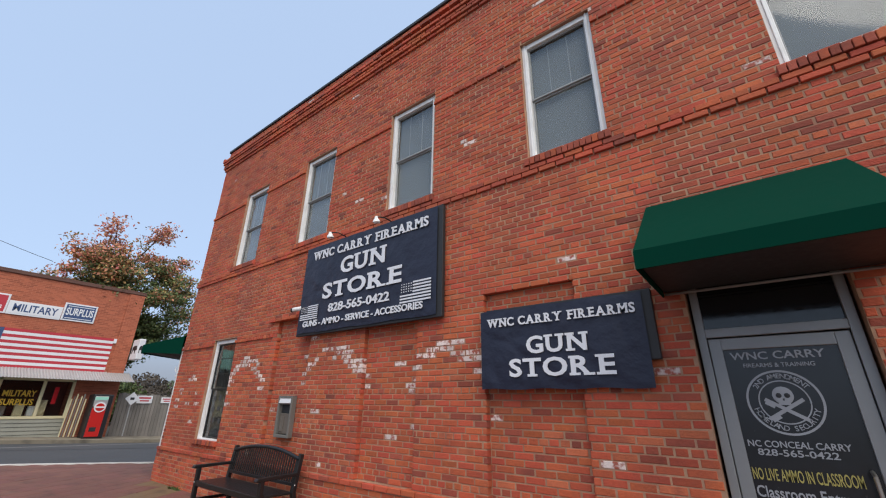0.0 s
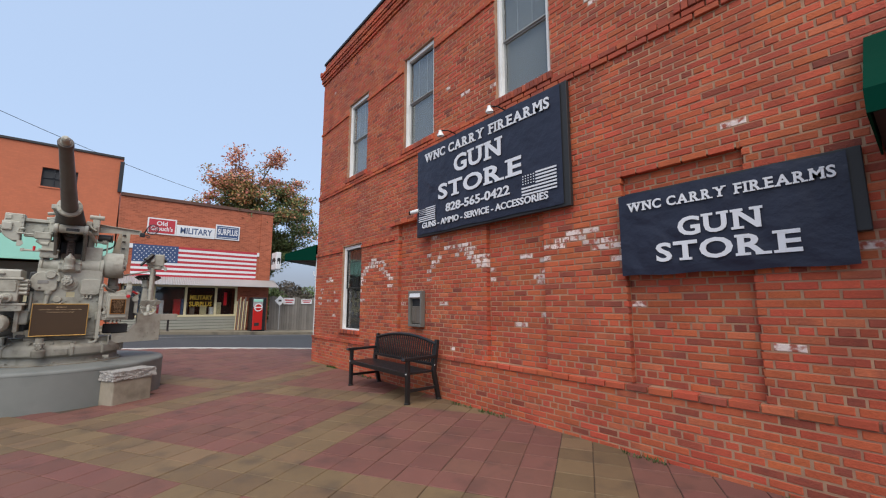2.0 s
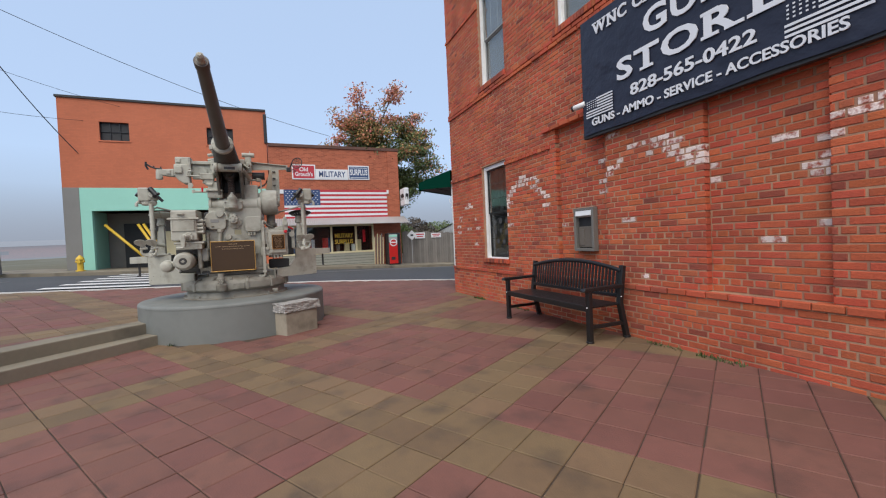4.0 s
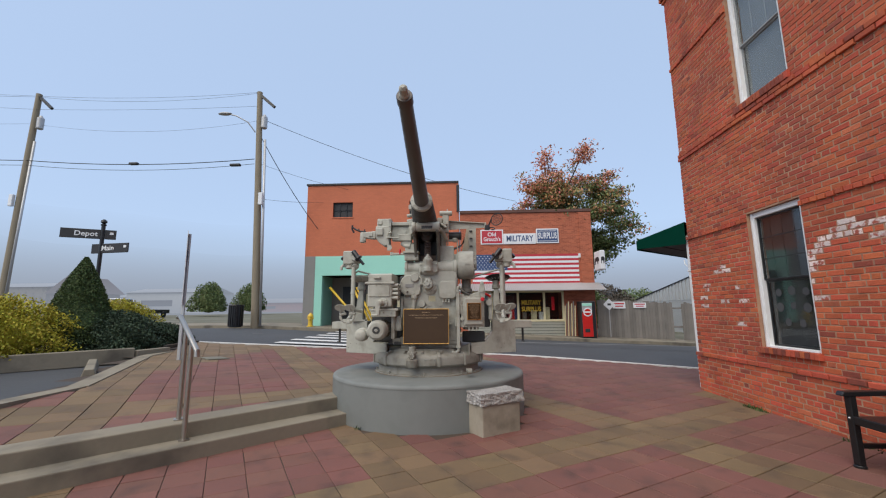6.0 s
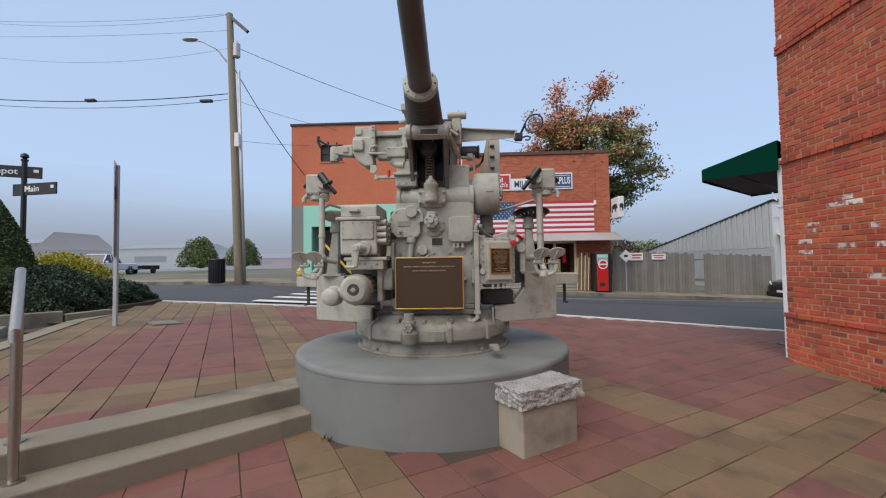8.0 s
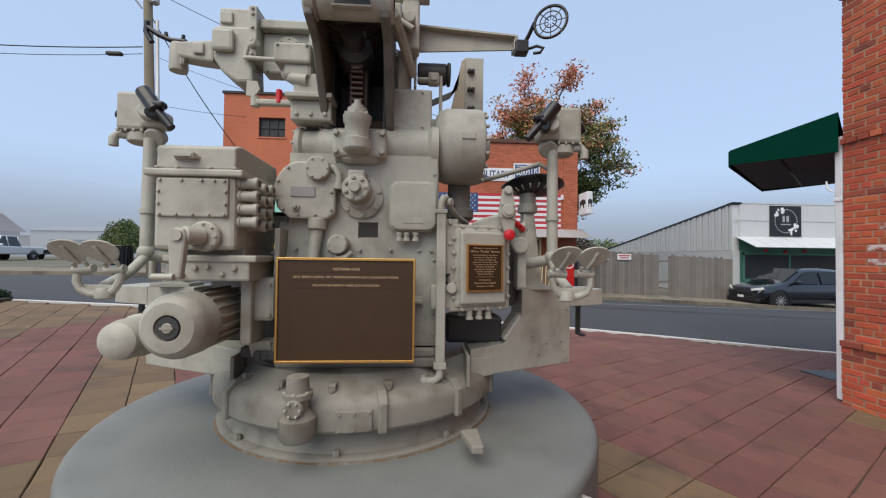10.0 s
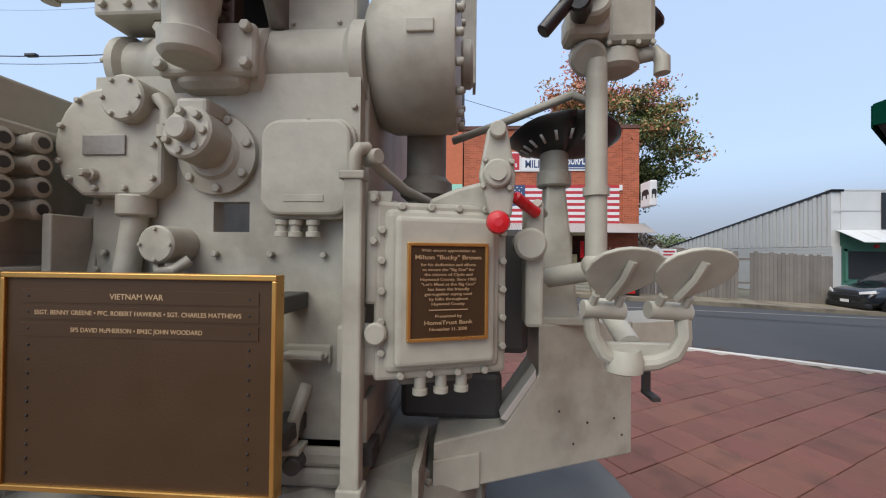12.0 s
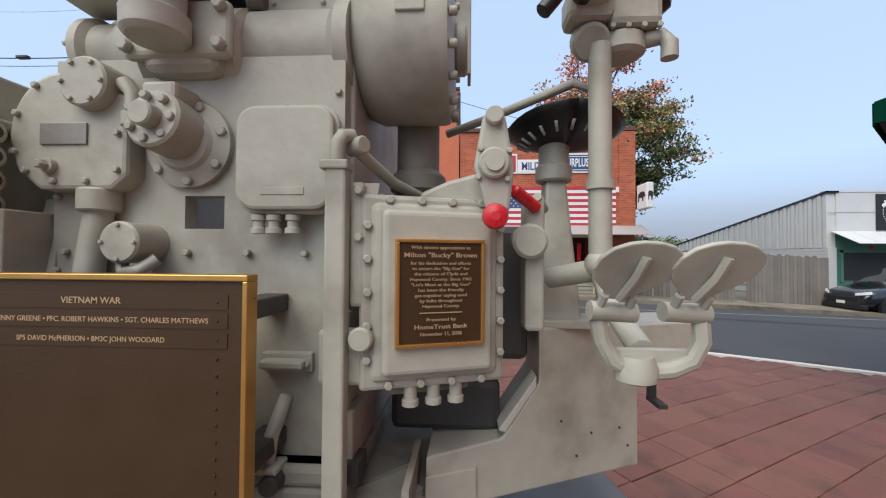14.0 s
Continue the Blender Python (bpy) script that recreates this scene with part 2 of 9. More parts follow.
# ---- geometry kit ----
class Shape:
    """A bmesh that grows by boxes, tubes, lathes and prisms."""

    def __init__(self):
        self.bm = bmesh.new()

    def _bevel(self, verts, w, seg=2):
        if w > 0:
            edges = list({e for v in verts for e in v.link_edges})
            bmesh.ops.bevel(self.bm, geom=edges, offset=w, segments=seg, affect="EDGES", profile=0.5)

    def box(self, x0, x1, y0, y1, z0, z1, bevel=0.0, m=None, seg=2):
        r = bmesh.ops.create_cube(self.bm, size=1)
        t = Matrix.Translation(((x0 + x1) / 2, (y0 + y1) / 2, (z0 + z1) / 2)) @ Matrix.Diagonal((abs(x1 - x0), abs(y1 - y0), abs(z1 - z0), 1))
        bmesh.ops.transform(self.bm, matrix=(m @ t) if m else t, verts=r["verts"])
        self._bevel(r["verts"], bevel, seg)
        return self

    def lathe(self, base, axis, profile, n=32, cap=True):
        """Turned shape: profile rows (distance along axis, radius)."""
        base, axis = Vector(base), Vector(axis).normalized()
        q = axis.to_track_quat("Z", "Y").to_matrix()
        rings = []
        for d, r in profile:
            rings.append([self.bm.verts.new(base + axis * d + q @ Vector((r * math.cos(2 * math.pi * k / n), r * math.sin(2 * math.pi * k / n), 0))) for k in range(n)])
        for a, b in zip(rings, rings[1:]):
            for k in range(n):
                f = self.bm.faces.new((a[k], a[(k + 1) % n], b[(k + 1) % n], b[k]))
                f.smooth = True
        if cap:
            self.bm.faces.new(rings[0][::-1])
            self.bm.faces.new(rings[-1])
        return self

    def cyl(self, p0, p1, r0, r1=None, n=20, edge=0.0):
        p0, p1 = Vector(p0), Vector(p1)
        d, r1 = (p1 - p0).length, r0 if r1 is None else r1
        prof = [(0, r0), (d, r1)] if not edge else [(0, r0 - edge), (edge, r0), (d - edge, r1), (d, r1 - edge)]
        return self.lathe(p0, p1 - p0, prof, n)

    def ball(self, c, r, sx=1, sy=1, sz=1, seg=16):
        res = bmesh.ops.create_uvsphere(self.bm, u_segments=seg, v_segments=max(6, seg // 2), radius=r)
        bmesh.ops.transform(self.bm, matrix=Matrix.Translation(c) @ Matrix.Diagonal((sx, sy, sz, 1)), verts=res["verts"])
        for v in res["verts"]:
            for f in v.link_faces:
                f.smooth = True
        return self

    def tube(self, pts, r, n=12):
        pts = [Vector(p) for p in pts]
        rings, side = [], None
        for i, p in enumerate(pts):
            d = (pts[min(i + 1, len(pts) - 1)] - pts[max(i - 1, 0)]).normalized()
            if side is None:
                side = d.orthogonal().normalized()
            side = (side - d * side.dot(d)).normalized()
            up = d.cross(side)
            rr = r(i / (len(pts) - 1)) if callable(r) else r
            rings.append([self.bm.verts.new(p + rr * (math.cos(2 * math.pi * k / n) * side + math.sin(2 * math.pi * k / n) * up)) for k in range(n)])
        for a, b in zip(rings, rings[1:]):
            for k in range(n):
                self.bm.faces.new((a[k], a[(k + 1) % n], b[(k + 1) % n], b[k])).smooth = True
        self.bm.faces.new(rings[0][::-1])
        self.bm.faces.new(rings[-1])
        return self

    def prism(self, pts, offset, bevel=0.0):
        """A flat polygon swept by the vector offset."""
        a = [self.bm.verts.new(p) for p in pts]
        b = [self.bm.verts.new(Vector(p) + Vector(offset)) for p in pts]
        self.bm.faces.new(a)
        self.bm.faces.new(b[::-1])
        for k in range(len(a)):
            self.bm.faces.new((a[k - 1], a[k], b[k], b[k - 1]))
        bmesh.ops.recalc_face_normals(self.bm, faces=list({f for v in a + b for f in v.link_faces}))
        self._bevel(a + b, bevel)
        return self

    def grid(self, nu, nv, fn):
        vs = [[self.bm.verts.new(fn(i / nu, j / nv)) for j in range(nv + 1)] for i in range(nu + 1)]
        for i in range(nu):
            for j in range(nv):
                self.bm.faces.new((vs[i][j], vs[i + 1][j], vs[i + 1][j + 1], vs[i][j + 1])).smooth = True
        return self

    def bolts(self, pts, axis, r=0.011, h=0.012):
        """Hexagonal bolt heads."""
        axis = Vector(axis).normalized()
        for p in pts:
            self.lathe(p, axis, [(-0.002, r), (h * 0.8, r), (h, r * 0.75)], 6)
        return self

    def move(self, m):
        bmesh.ops.transform(self.bm, matrix=m, verts=self.bm.verts[:])
        return self

    def mesh(self, name, mat):
        me = bpy.data.meshes.new(name)
        self.bm.normal_update()
        for e in self.bm.edges:
            if len(e.link_faces) == 2 and e.calc_face_angle(0) > 0.55:
                e.smooth = False
        self.bm.to_mesh(me)
        self.bm.free()
        if mat:
            me.materials.append(mat)
        return me


def part(name, shape, mat, parent, label=""):
    ob = new(name, shape.mesh(name, mat))
    ob.parent = parent
    if name in ("rivets", "plaque_rivets", "stars", "limbs", "floral_ring") or name.split("_")[0] == "bolt":
        ob["kind"] = "stuff"
    return tagged(ob, label)


def whole(name, shape, mat, label="", category="", group="", kind=""):
    return tagged(new(name, shape.mesh(name, mat)), label, category, group, kind)


def thing(name, at, label, category, group="", kind="", rz=0.0):
    """The Empty at a thing's base that holds its parts; parts are then given in its own frame."""
    ob = new(name)
    ob.empty_display_size = 0.1
    ob.matrix_world = pose(*at, 0, 0, rz)
    return tagged(ob, label, category, group, kind)


def text_shape(string, height, depth=0.004, bold=0.0, width=None, align="CENTER"):
    """Raised lettering in the xz plane, facing -y, about its middle."""
    c = bpy.data.curves.new("lettering", "FONT")
    c.body, c.size, c.extrude, c.offset = string, height / 0.7, depth / 2, bold * height
    c.align_x, c.align_y, c.resolution_u = align, "CENTER", 3
    tmp = bpy.data.objects.new("lettering", c)
    scene.collection.objects.link(tmp)
    bpy.context.view_layer.update()
    me = bpy.data.meshes.new_from_object(tmp.evaluated_get(bpy.context.evaluated_depsgraph_get()))
    bpy.data.objects.remove(tmp)
    s = Shape()
    s.bm.from_mesh(me)
    bpy.data.meshes.remove(me)
    if width:
        xs = [v.co.x for v in s.bm.verts]
        k = width / (max(xs) - min(xs))
        bmesh.ops.transform(s.bm, matrix=Matrix.Diagonal((k, 1, 1, 1)), verts=s.bm.verts[:])
    return s.move(pose(0, 0, 0, 90, 0, 0))


def lettering(string, at, height, mat, parent, width=None, bold=0.0, face=(0, -1), depth=0.004, roll=0.0, name="lettering"):
    """Lettering at a place of the parent's frame; face: the way in plan that it looks."""
    s = text_shape(string, height, depth, bold, width)
    turn = math.degrees(math.atan2(face[0], -face[1]))
    return part(name, s.move(pose(*at, 0, 0, turn) @ pose(0, 0, 0, 0, roll, 0)), mat, parent)


SERIFS = {"U": ((0.16, 1), (0.84, 1)), "N": ((0.14, 0), (0.14, 1), (0.86, 1)), "T": ((0.5, 0),), "R": ((0.18, 0), (0.18, 1), (0.88, 0)), "E": ((0.16, 0), (0.16, 1)), "W": ((0.12, 1), (0.5, 1), (0.88, 1)), "A": ((0.12, 0), (0.88, 0)), "Y": ((0.14, 1), (0.86, 1), (0.5, 0)), "F": ((0.18, 0), (0.18, 1)), "I": ((0.5, 0), (0.5, 1)), "M": ((0.12, 0), (0.12, 1), (0.88, 0), (0.88, 1))}


def slab_text(string, h, width, depth, bold=0.035):
    """Slab-serif lettering built letter by letter, about its middle, facing -y."""
    out, x = Shape(), 0.0
    for ch in string:
        if ch == " ":
            x += 0.55 * h
            continue
        t = text_shape(ch, h, depth, bold)
        xs = [v.co.x for v in t.bm.verts]
        zs = [v.co.z for v in t.bm.verts]
        a, b, z0, z1 = min(xs), max(xs), min(zs), max(zs)
        w = b - a
        for fx, fz in SERIFS.get(ch, ()):
            sw, sh = h * (0.23 if len(SERIFS[ch]) < 4 else 0.18), h * 0.13
            px = a + w * fx
            zz = z0 if fz == 0 else z1 - sh
            t.box(px - sw, px + sw, -depth / 2 - 0.001, depth / 2, zz, zz + sh)
        lo = min(v.co.x for v in t.bm.verts)
        hi = max(v.co.x for v in t.bm.verts)
        t.move(Matrix.Translation((x - lo, 0, -(z0 + z1) / 2)))
        me = bpy.data.meshes.new("letter")
        t.bm.to_mesh(me)
        t.bm.free()
        out.bm.from_mesh(me)
        bpy.data.meshes.remove(me)
        x += hi - lo + 0.07 * h
    total = x - 0.07 * h
    return out.move(Matrix.Diagonal((width / total, 1, 1, 1)) @ Matrix.Translation((-total / 2, 0, 0)))


# ---- the brick store building ----
WALL_Y, CORNER_X, EAST_X, ROOF_Z = 3.68, -10.28, 5.5, 7.98
PANELS = [(-6.42, -5.46, 0.68, 2.86), (-4.17, -3.21, 0.68, 2.86), (-2.21, -1.18, 0.68, 2.74)]
UPPER_WINDOWS = [-8.215, -5.86, -3.48, -1.085, 1.29]
WIN_W, WIN_Z0, WIN_Z1 = 0.92, 4.31, 6.13
GROUND_WINDOW = (-8.77, -7.86, 0.86, 2.72)
DOOR = (-0.24, 0.78, 0.02, 2.62)
HOLES = [(c - WIN_W / 2, c + WIN_W / 2, WIN_Z0, WIN_Z1) for c in UPPER_WINDOWS] + [GROUND_WINDOW, DOOR]


def slope_z(y):
    """The street falls gently towards +y."""
    return 0.2 - 0.045 * min(max(y, -10.5), 18)


def ease(a, b, v):
    k = min(max((v - a) / (b - a), 0), 1)
    return k * k * (3 - 2 * k)


def ground_z(x, y):
    """Height of the paved ground: a low walk by the store, a raised part beyond the steps, both running out to the road."""
    k = max(ease(-9.5, -13.0, x), ease(0.3, -2.2, y))
    return 0.03 + (slope_z(y) - 0.03) * k


def cut_boxes(shape, x0, x1, z0, z1, y0, y1, holes):
    """Wall of boxes with rectangular openings left through it."""
    xs = sorted({x0, x1, *[v for h in holes for v in h[:2] if x0 < v < x1]})
    zs = sorted({z0, z1, *[v for h in holes for v in h[2:] if z0 < v < z1]})
    for a, b in zip(xs, xs[1:]):
        run = None
        for c, d in [*zip(zs, zs[1:]), (z1, None)]:
            solid = d is not None and not any(h[0] < (a + b) / 2 < h[1] and h[2] < (c + d) / 2 < h[3] for h in holes)
            if solid and run is None:
                run = c
            if not solid and run is not None:
                shape.box(a, b, y0, y1, run, c)
                run = None


wall_north = thing("wall_north", (0, 0, 0), "red brick store wall with recessed panels and a corbelled cornice", "wall", kind="structure")
s = Shape()
cut_boxes(s, CORNER_X + 0.012, EAST_X, -0.3, ROOF_Z - 0.05, WALL_Y + 0.005, WALL_Y + 0.070, HOLES + [(a - 0.016, b + 0.016, c - 0.016, d + 0.016) for a, b, c, d in PANELS])
cut_boxes(s, CORNER_X + 0.012, EAST_X, -0.3, ROOF_Z - 0.05, WALL_Y + 0.071, WALL_Y + 0.36, HOLES)
part("mortar_bed", s, M_MORTAR, wall_north)
s = Shape()
cut_boxes(s, CORNER_X + 0.012, EAST_X, -0.3, 0.655, WALL_Y - 0.031, WALL_Y + 0.0045, [DOOR])
part("plinth_mortar", s, M_MORTAR, wall_north)
s = Shape()
s.prism([(CORNER_X + 0.02, WALL_Y + 0.10, -0.3), (-11.69, 5.37, -0.3), (-11.69, 14, -0.3), (-11.39, 14, -0.3), (-11.39, 5.48, -0.3), (CORNER_X + 0.32, WALL_Y + 0.36, -0.3)], (0, 0, ROOF_Z + 0.3))
s.box(EAST_X - 0.3, EAST_X, WALL_Y + 0.38, 14, -0.3, ROOF_Z)
s.box(-11.69, EAST_X, 14, 14.3, -0.3, ROOF_Z)
whole("wall_west", s, M_BRICK, "plain red brick outer walls of the store", "wall", kind="structure")
s = Shape().box(CORNER_X + 0.3, EAST_X - 0.3, WALL_Y + 0.36, 14, ROOF_Z - 0.4, ROOF_Z - 0.25)
whole("roof_deck", s, M_DARK, "dark flat roof behind the brick parapet", "roof", kind="structure")
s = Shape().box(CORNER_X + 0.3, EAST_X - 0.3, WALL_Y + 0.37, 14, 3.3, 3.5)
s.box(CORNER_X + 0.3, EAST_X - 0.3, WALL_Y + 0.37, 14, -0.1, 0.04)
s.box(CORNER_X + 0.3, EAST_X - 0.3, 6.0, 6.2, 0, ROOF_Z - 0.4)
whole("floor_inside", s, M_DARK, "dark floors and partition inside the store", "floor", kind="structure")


class Bricks:
    """Brick boxes gathered in one list; each keeps its own material slot."""

    def __init__(self):
        self.v, self.f, self.m = [], [], []

    def add(self, x0, x1, y0, y1, z0, z1, mi=0, soft=0.004):
        k = len(self.v)
        s = soft
        self.v += [(x0, y1, z0), (x1, y1, z0), (x1, y1, z1), (x0, y1, z1), (x0, y0 + s, z0), (x1, y0 + s, z0), (x1, y0 + s, z1), (x0, y0 + s, z1), (x0 + s, y0, z0 + s), (x1 - s, y0, z0 + s), (x1 - s, y0, z1 - s), (x0 + s, y0, z1 - s)]
        for q in ((0, 1, 5, 4), (1, 2, 6, 5), (2, 3, 7, 6), (3, 0, 4, 7), (4, 5, 9, 8), (5, 6, 10, 9), (6, 7, 11, 10), (7, 4, 8, 11), (8, 9, 10, 11)):
            self.f.append(tuple(k + i for i in q))
            self.m.append(mi)

    def mesh(self, name, mats):
        me = bpy.data.meshes.new(name)
        me.from_pydata(self.v, [], self.f)
        for m in mats:
            me.materials.append(m)
        me.polygons.foreach_set("material_index", self.m)
        me.update()
        return me


BRICK_MATS = [M_BRICK, M_BRICK_ORANGE, M_BRICK_DARK, M_BRICK_PAINT]
COURSE, BLEN, JOINT = 0.0667, 0.211, 0.0115
brng = random.Random(7)


def arch_paint(x, z):
    """Remnants of white paint in arched streaks between the panels."""
    for a, b, top in ((-5.5, -4.2, 2.28), (-3.25, -2.2, 2.22), (-7.75, -6.75, 2.28), (-9.9, -9.1, 2.0)):
        if a - 0.1 < x < b + 0.1:
            k = (x - (a + b) / 2) / ((b - a) / 2)
            zz = top - 0.34 * k * k
            if abs(z - zz) < (0.12 if a > -9 else 0.05):
                return brng.random() < 0.72
            if abs(k) > 0.8 and zz - 0.55 < z < zz:
                return brng.random() < 0.10
    return False


def face_y(x, z):
    if z < 0.62:
        return WALL_Y - 0.035
    if z < 0.69:
        return WALL_Y - 0.055
    for a, b, c, d in PANELS:
        if a < x < b and c < z < d:
            return WALL_Y + 0.066
    for b in (4.10, 2.60):
        if b < z < b + 0.075 and not (b < 3 and x > -6.5):
            return WALL_Y - 0.028
    if 5.90 < z < 5.97:
        return WALL_Y - 0.026
    if 2.86 < z < 2.95 and -6.6 < x < -5.3:
        return WALL_Y - 0.05
    if 7.33 < z < 7.76:
        return WALL_Y - (0.03 if z < 7.40 else 0.06 if z < 7.53 else 0.085 if z < 7.60 else 0.10)
    return WALL_Y


def brick_kind(x, z):
    if arch_paint(x, z):
        return 3
    r = brng.random()
    if x > -3.4 and z < 2.4:
        return 1 if r < 0.10 else 2 if r < 0.22 else 3 if r > 0.990 else 0
    return 1 if r < 0.05 else 2 if r < 0.13 else 3 if r > 0.994 else 0


brick_joined, brick_single = Bricks(), []
edges_x = sorted({v for p in PANELS for v in p[:2]})
for row in range(int(ROOF_Z / COURSE) + 1):
    z0 = -0.06 + row * COURSE
    z1 = z0 + COURSE - JOINT
    zm = (z0 + z1) / 2
    if zm > ROOF_Z - 0.04:
        break
    header = row % 7 == 5
    length = BLEN / 2 if header else BLEN
    x = CORNER_X - (BLEN / 2 if row % 2 else 0) - (BLEN / 4 if header else 0)
    over = max(0.0, WALL_Y - face_y(0.0, zm)) if zm > 7.3 else 0.0
    x -= length if over else 0
    while x < EAST_X:
        a, b = max(x, CORNER_X - over), x + length - JOINT
        x += length
        cuts = [v for v in edges_x if a < v < b and 0.69 < zm < 2.87]
        for h in HOLES:
            if h[2] < zm < h[3]:
                cuts += [v for v in h[:2] if a < v < b]
        spans = list(zip([a, *sorted(cuts)], [*sorted(cuts), b]))
        for p, q in spans:
            xm = (p + q) / 2
            if q - p < 0.025 or any(h[0] < xm < h[1] and h[2] < zm < h[3] for h in HOLES):
                continue
            if 7.60 < zm < 7.74 and int((xm + 20) / 0.107) % 2:
                continue
            y0 = face_y(xm, zm) + brng.uniform(-0.003, 0.002)
            t = brng.uniform(-0.003, 0.003)
            kind = brick_kind(xm, zm)
            box = (p + brng.uniform(0, 0.006), q - brng.uniform(0, 0.006), y0, WALL_Y + 0.08 if y0 > WALL_Y + 0.03 or any(a - 0.12 < xm < b + 0.12 and c - 0.1 < zm < d + 0.1 for a, b, c, d in PANELS) else WALL_Y + 0.02, z0 + t, z1 + t, kind)
            if -3.25 < xm < -1.05 and 0.70 < zm < 2.1 and len(brick_single) < 300 and q - p > 0.15:
                brick_single.append(box)
            else:
                brick_joined.add(*box)
ob = new("brickwork", brick_joined.mesh("brickwork", BRICK_MATS))
ob.parent = wall_north
tagged(ob, kind="stuff")
s = Shape().box(CORNER_X - 0.02, EAST_X, WALL_Y - 0.03, WALL_Y + 0.36, ROOF_Z - 0.035, ROOF_Z + 0.03, 0.01)
part("coping", s, M_DARK, wall_north, "dark metal coping on the parapet")


def rowlock(x0, x1, z0, z1, y, parent):
    """A sill of bricks set on edge."""
    n = max(2, round((x1 - x0) / 0.067))
    b = Bricks()
    for k in range(n):
        a = x0 + (x1 - x0) * k / n
        b.add(a + 0.003, a + (x1 - x0) / n - 0.005, y - brng.uniform(0, 0.004), WALL_Y + 0.1, z0, z1 - 0.004, 2 if brng.random() < 0.55 else 0)
    o = new("window_sill", b.mesh("window_sill", BRICK_MATS))
    o.parent = parent
    return tagged(o, "soot-dark brick sill")


M_SASH = material("grey_sash_paint", (0.30, 0.31, 0.31), 0.6, vary=0.1, bump=0.05)
M_STICKER = material("faded_sticker", (0.055, 0.058, 0.06), 0.6, vary=0.5, scale=30, bump=0.0)


def sash_window(name, x0, x1, z0, z1, y, label, muntins):
    w = thing(name, (0, 0, 0), label, "window", kind="structure")
    f, d = 0.075, 0.09
    fr = Shape()
    fr.box(x0 + 0.002, x0 + f, y, y + d, z0, z1, 0.006).box(x1 - f, x1 - 0.002, y, y + d, z0, z1, 0.006)
    fr.box(x0 + f + 0.001, x1 - f - 0.001, y, y + d, z1 - f, z1 - 0.002, 0.006).box(x0 + f + 0.001, x1 - f - 0.001, y - 0.02, y + d, z0, z0 + 0.04, 0.006)
    fr.box(x0 + f * 0.5, x0 + f * 0.72, y - 0.012, y, z0, z1, 0.003).box(x1 - f * 0.72, x1 - f * 0.5, y - 0.012, y, z0, z1, 0.003)
    part("window_frame", fr, M_WHITE, w, "white painted wooden frame")
    zm = (z0 + z1) / 2 - 0.02
    for nm, a, b, yy in (("upper_sash", zm, z1 - f, y + 0.035), ("lower_sash", z0 + 0.04, zm, y + 0.06)):
        t = 0.022
        sh = Shape()
        sh.box(x0 + f, x0 + f + t, yy, yy + 0.03, a, b, 0.003).box(x1 - f - t, x1 - f, yy, yy + 0.03, a, b, 0.003)
        sh.box(x0 + f + t, x1 - f - t, yy, yy + 0.03, a, a + t, 0.003).box(x0 + f + t, x1 - f - t, yy, yy + 0.03, b - t, b, 0.003)
        if nm == "upper_sash" and muntins:
            for k in range(1, muntins + 1):
                xx = x0 + f + (x1 - x0 - 2 * f) * k / (muntins + 1)
                sh.box(xx - 0.0035, xx + 0.0035, yy + 0.0255, yy + 0.034, a + t, b - t)
            for k in range(1, 3):
                if muntins > 2:
                    zz = a + (b - a) * k / 3
                    sh.box(x0 + f + t, x1 - f - t, yy + 0.012, yy + 0.028, zz - 0.006, zz + 0.006)
        so = part(nm, sh, M_SASH if muntins < 3 else M_BLACK_METAL, w)
        g = part("pane", Shape().box(x0 + f + t, x1 - f - t, yy + 0.02, yy + 0.024, a + t, b - t), M_GLASS, so)
        g.visible_shadow = False
        if muntins > 2 and nm == "lower_sash":
            for u, v, r in ((0.22, 0.80, 0.05), (0.5, 0.82, 0.06), (0.78, 0.80, 0.05), (0.22, 0.58, 0.06), (0.5, 0.60, 0.045), (0.77, 0.57, 0.06), (0.35, 0.36, 0.05), (0.64, 0.35, 0.05)):
                px, pz = x0 + f + (x1 - x0 - 2 * f) * u, a + (b - a) * v
                part("window_sticker", Shape().cyl((px, yy + 0.0185, pz), (px, yy + 0.0165, pz), r, n=20), M_STICKER, so, "faded round sticker on the glass")
    # for divided panes a near-black sheet paints the room's dimness
    part("blind", Shape().box(x0 + f, x1 - f, y + 0.11, y + 0.115, z0 + 0.04, z1 - f), M_BLIND if muntins < 3 else M_DARK, w, "pale grey blind behind the glass" if muntins < 3 else "near-black sheet standing for the dim room")
    return w


for i, c in enumerate(UPPER_WINDOWS):
    x0, x1 = c - WIN_W / 2, c + WIN_W / 2
    w = sash_window("window_%d" % (i + 1), x0, x1, WIN_Z0, WIN_Z1, WALL_Y + 0.05, "white double-hung sash window in the brick upper storey", 2)
    rowlock(x0 - 0.04, x1 + 0.04, 4.205, 4.30, WALL_Y - 0.04, w)
w = sash_window("window_6", *GROUND_WINDOW, WALL_Y + 0.05, "white ground-floor sash window with dark divided panes", 3)
rowlock(GROUND_WINDOW[0] - 0.03, GROUND_WINDOW[1] + 0.03, 0.80, 0.88, WALL_Y - 0.05, w)

# ---- ground, road, far pavement ----
EDGE = [(-12.0, 14.0), (-12.5, 7.6), (-12.9, 6.1), (-13.5, 4.4), (-14.0, 2.8), (-14.35, 1.6), (-14.45, 0.0), (-14.4, -3.0), (-14.35, -6.0), (-14.3, -9.0), (-14.2, -14.0)]


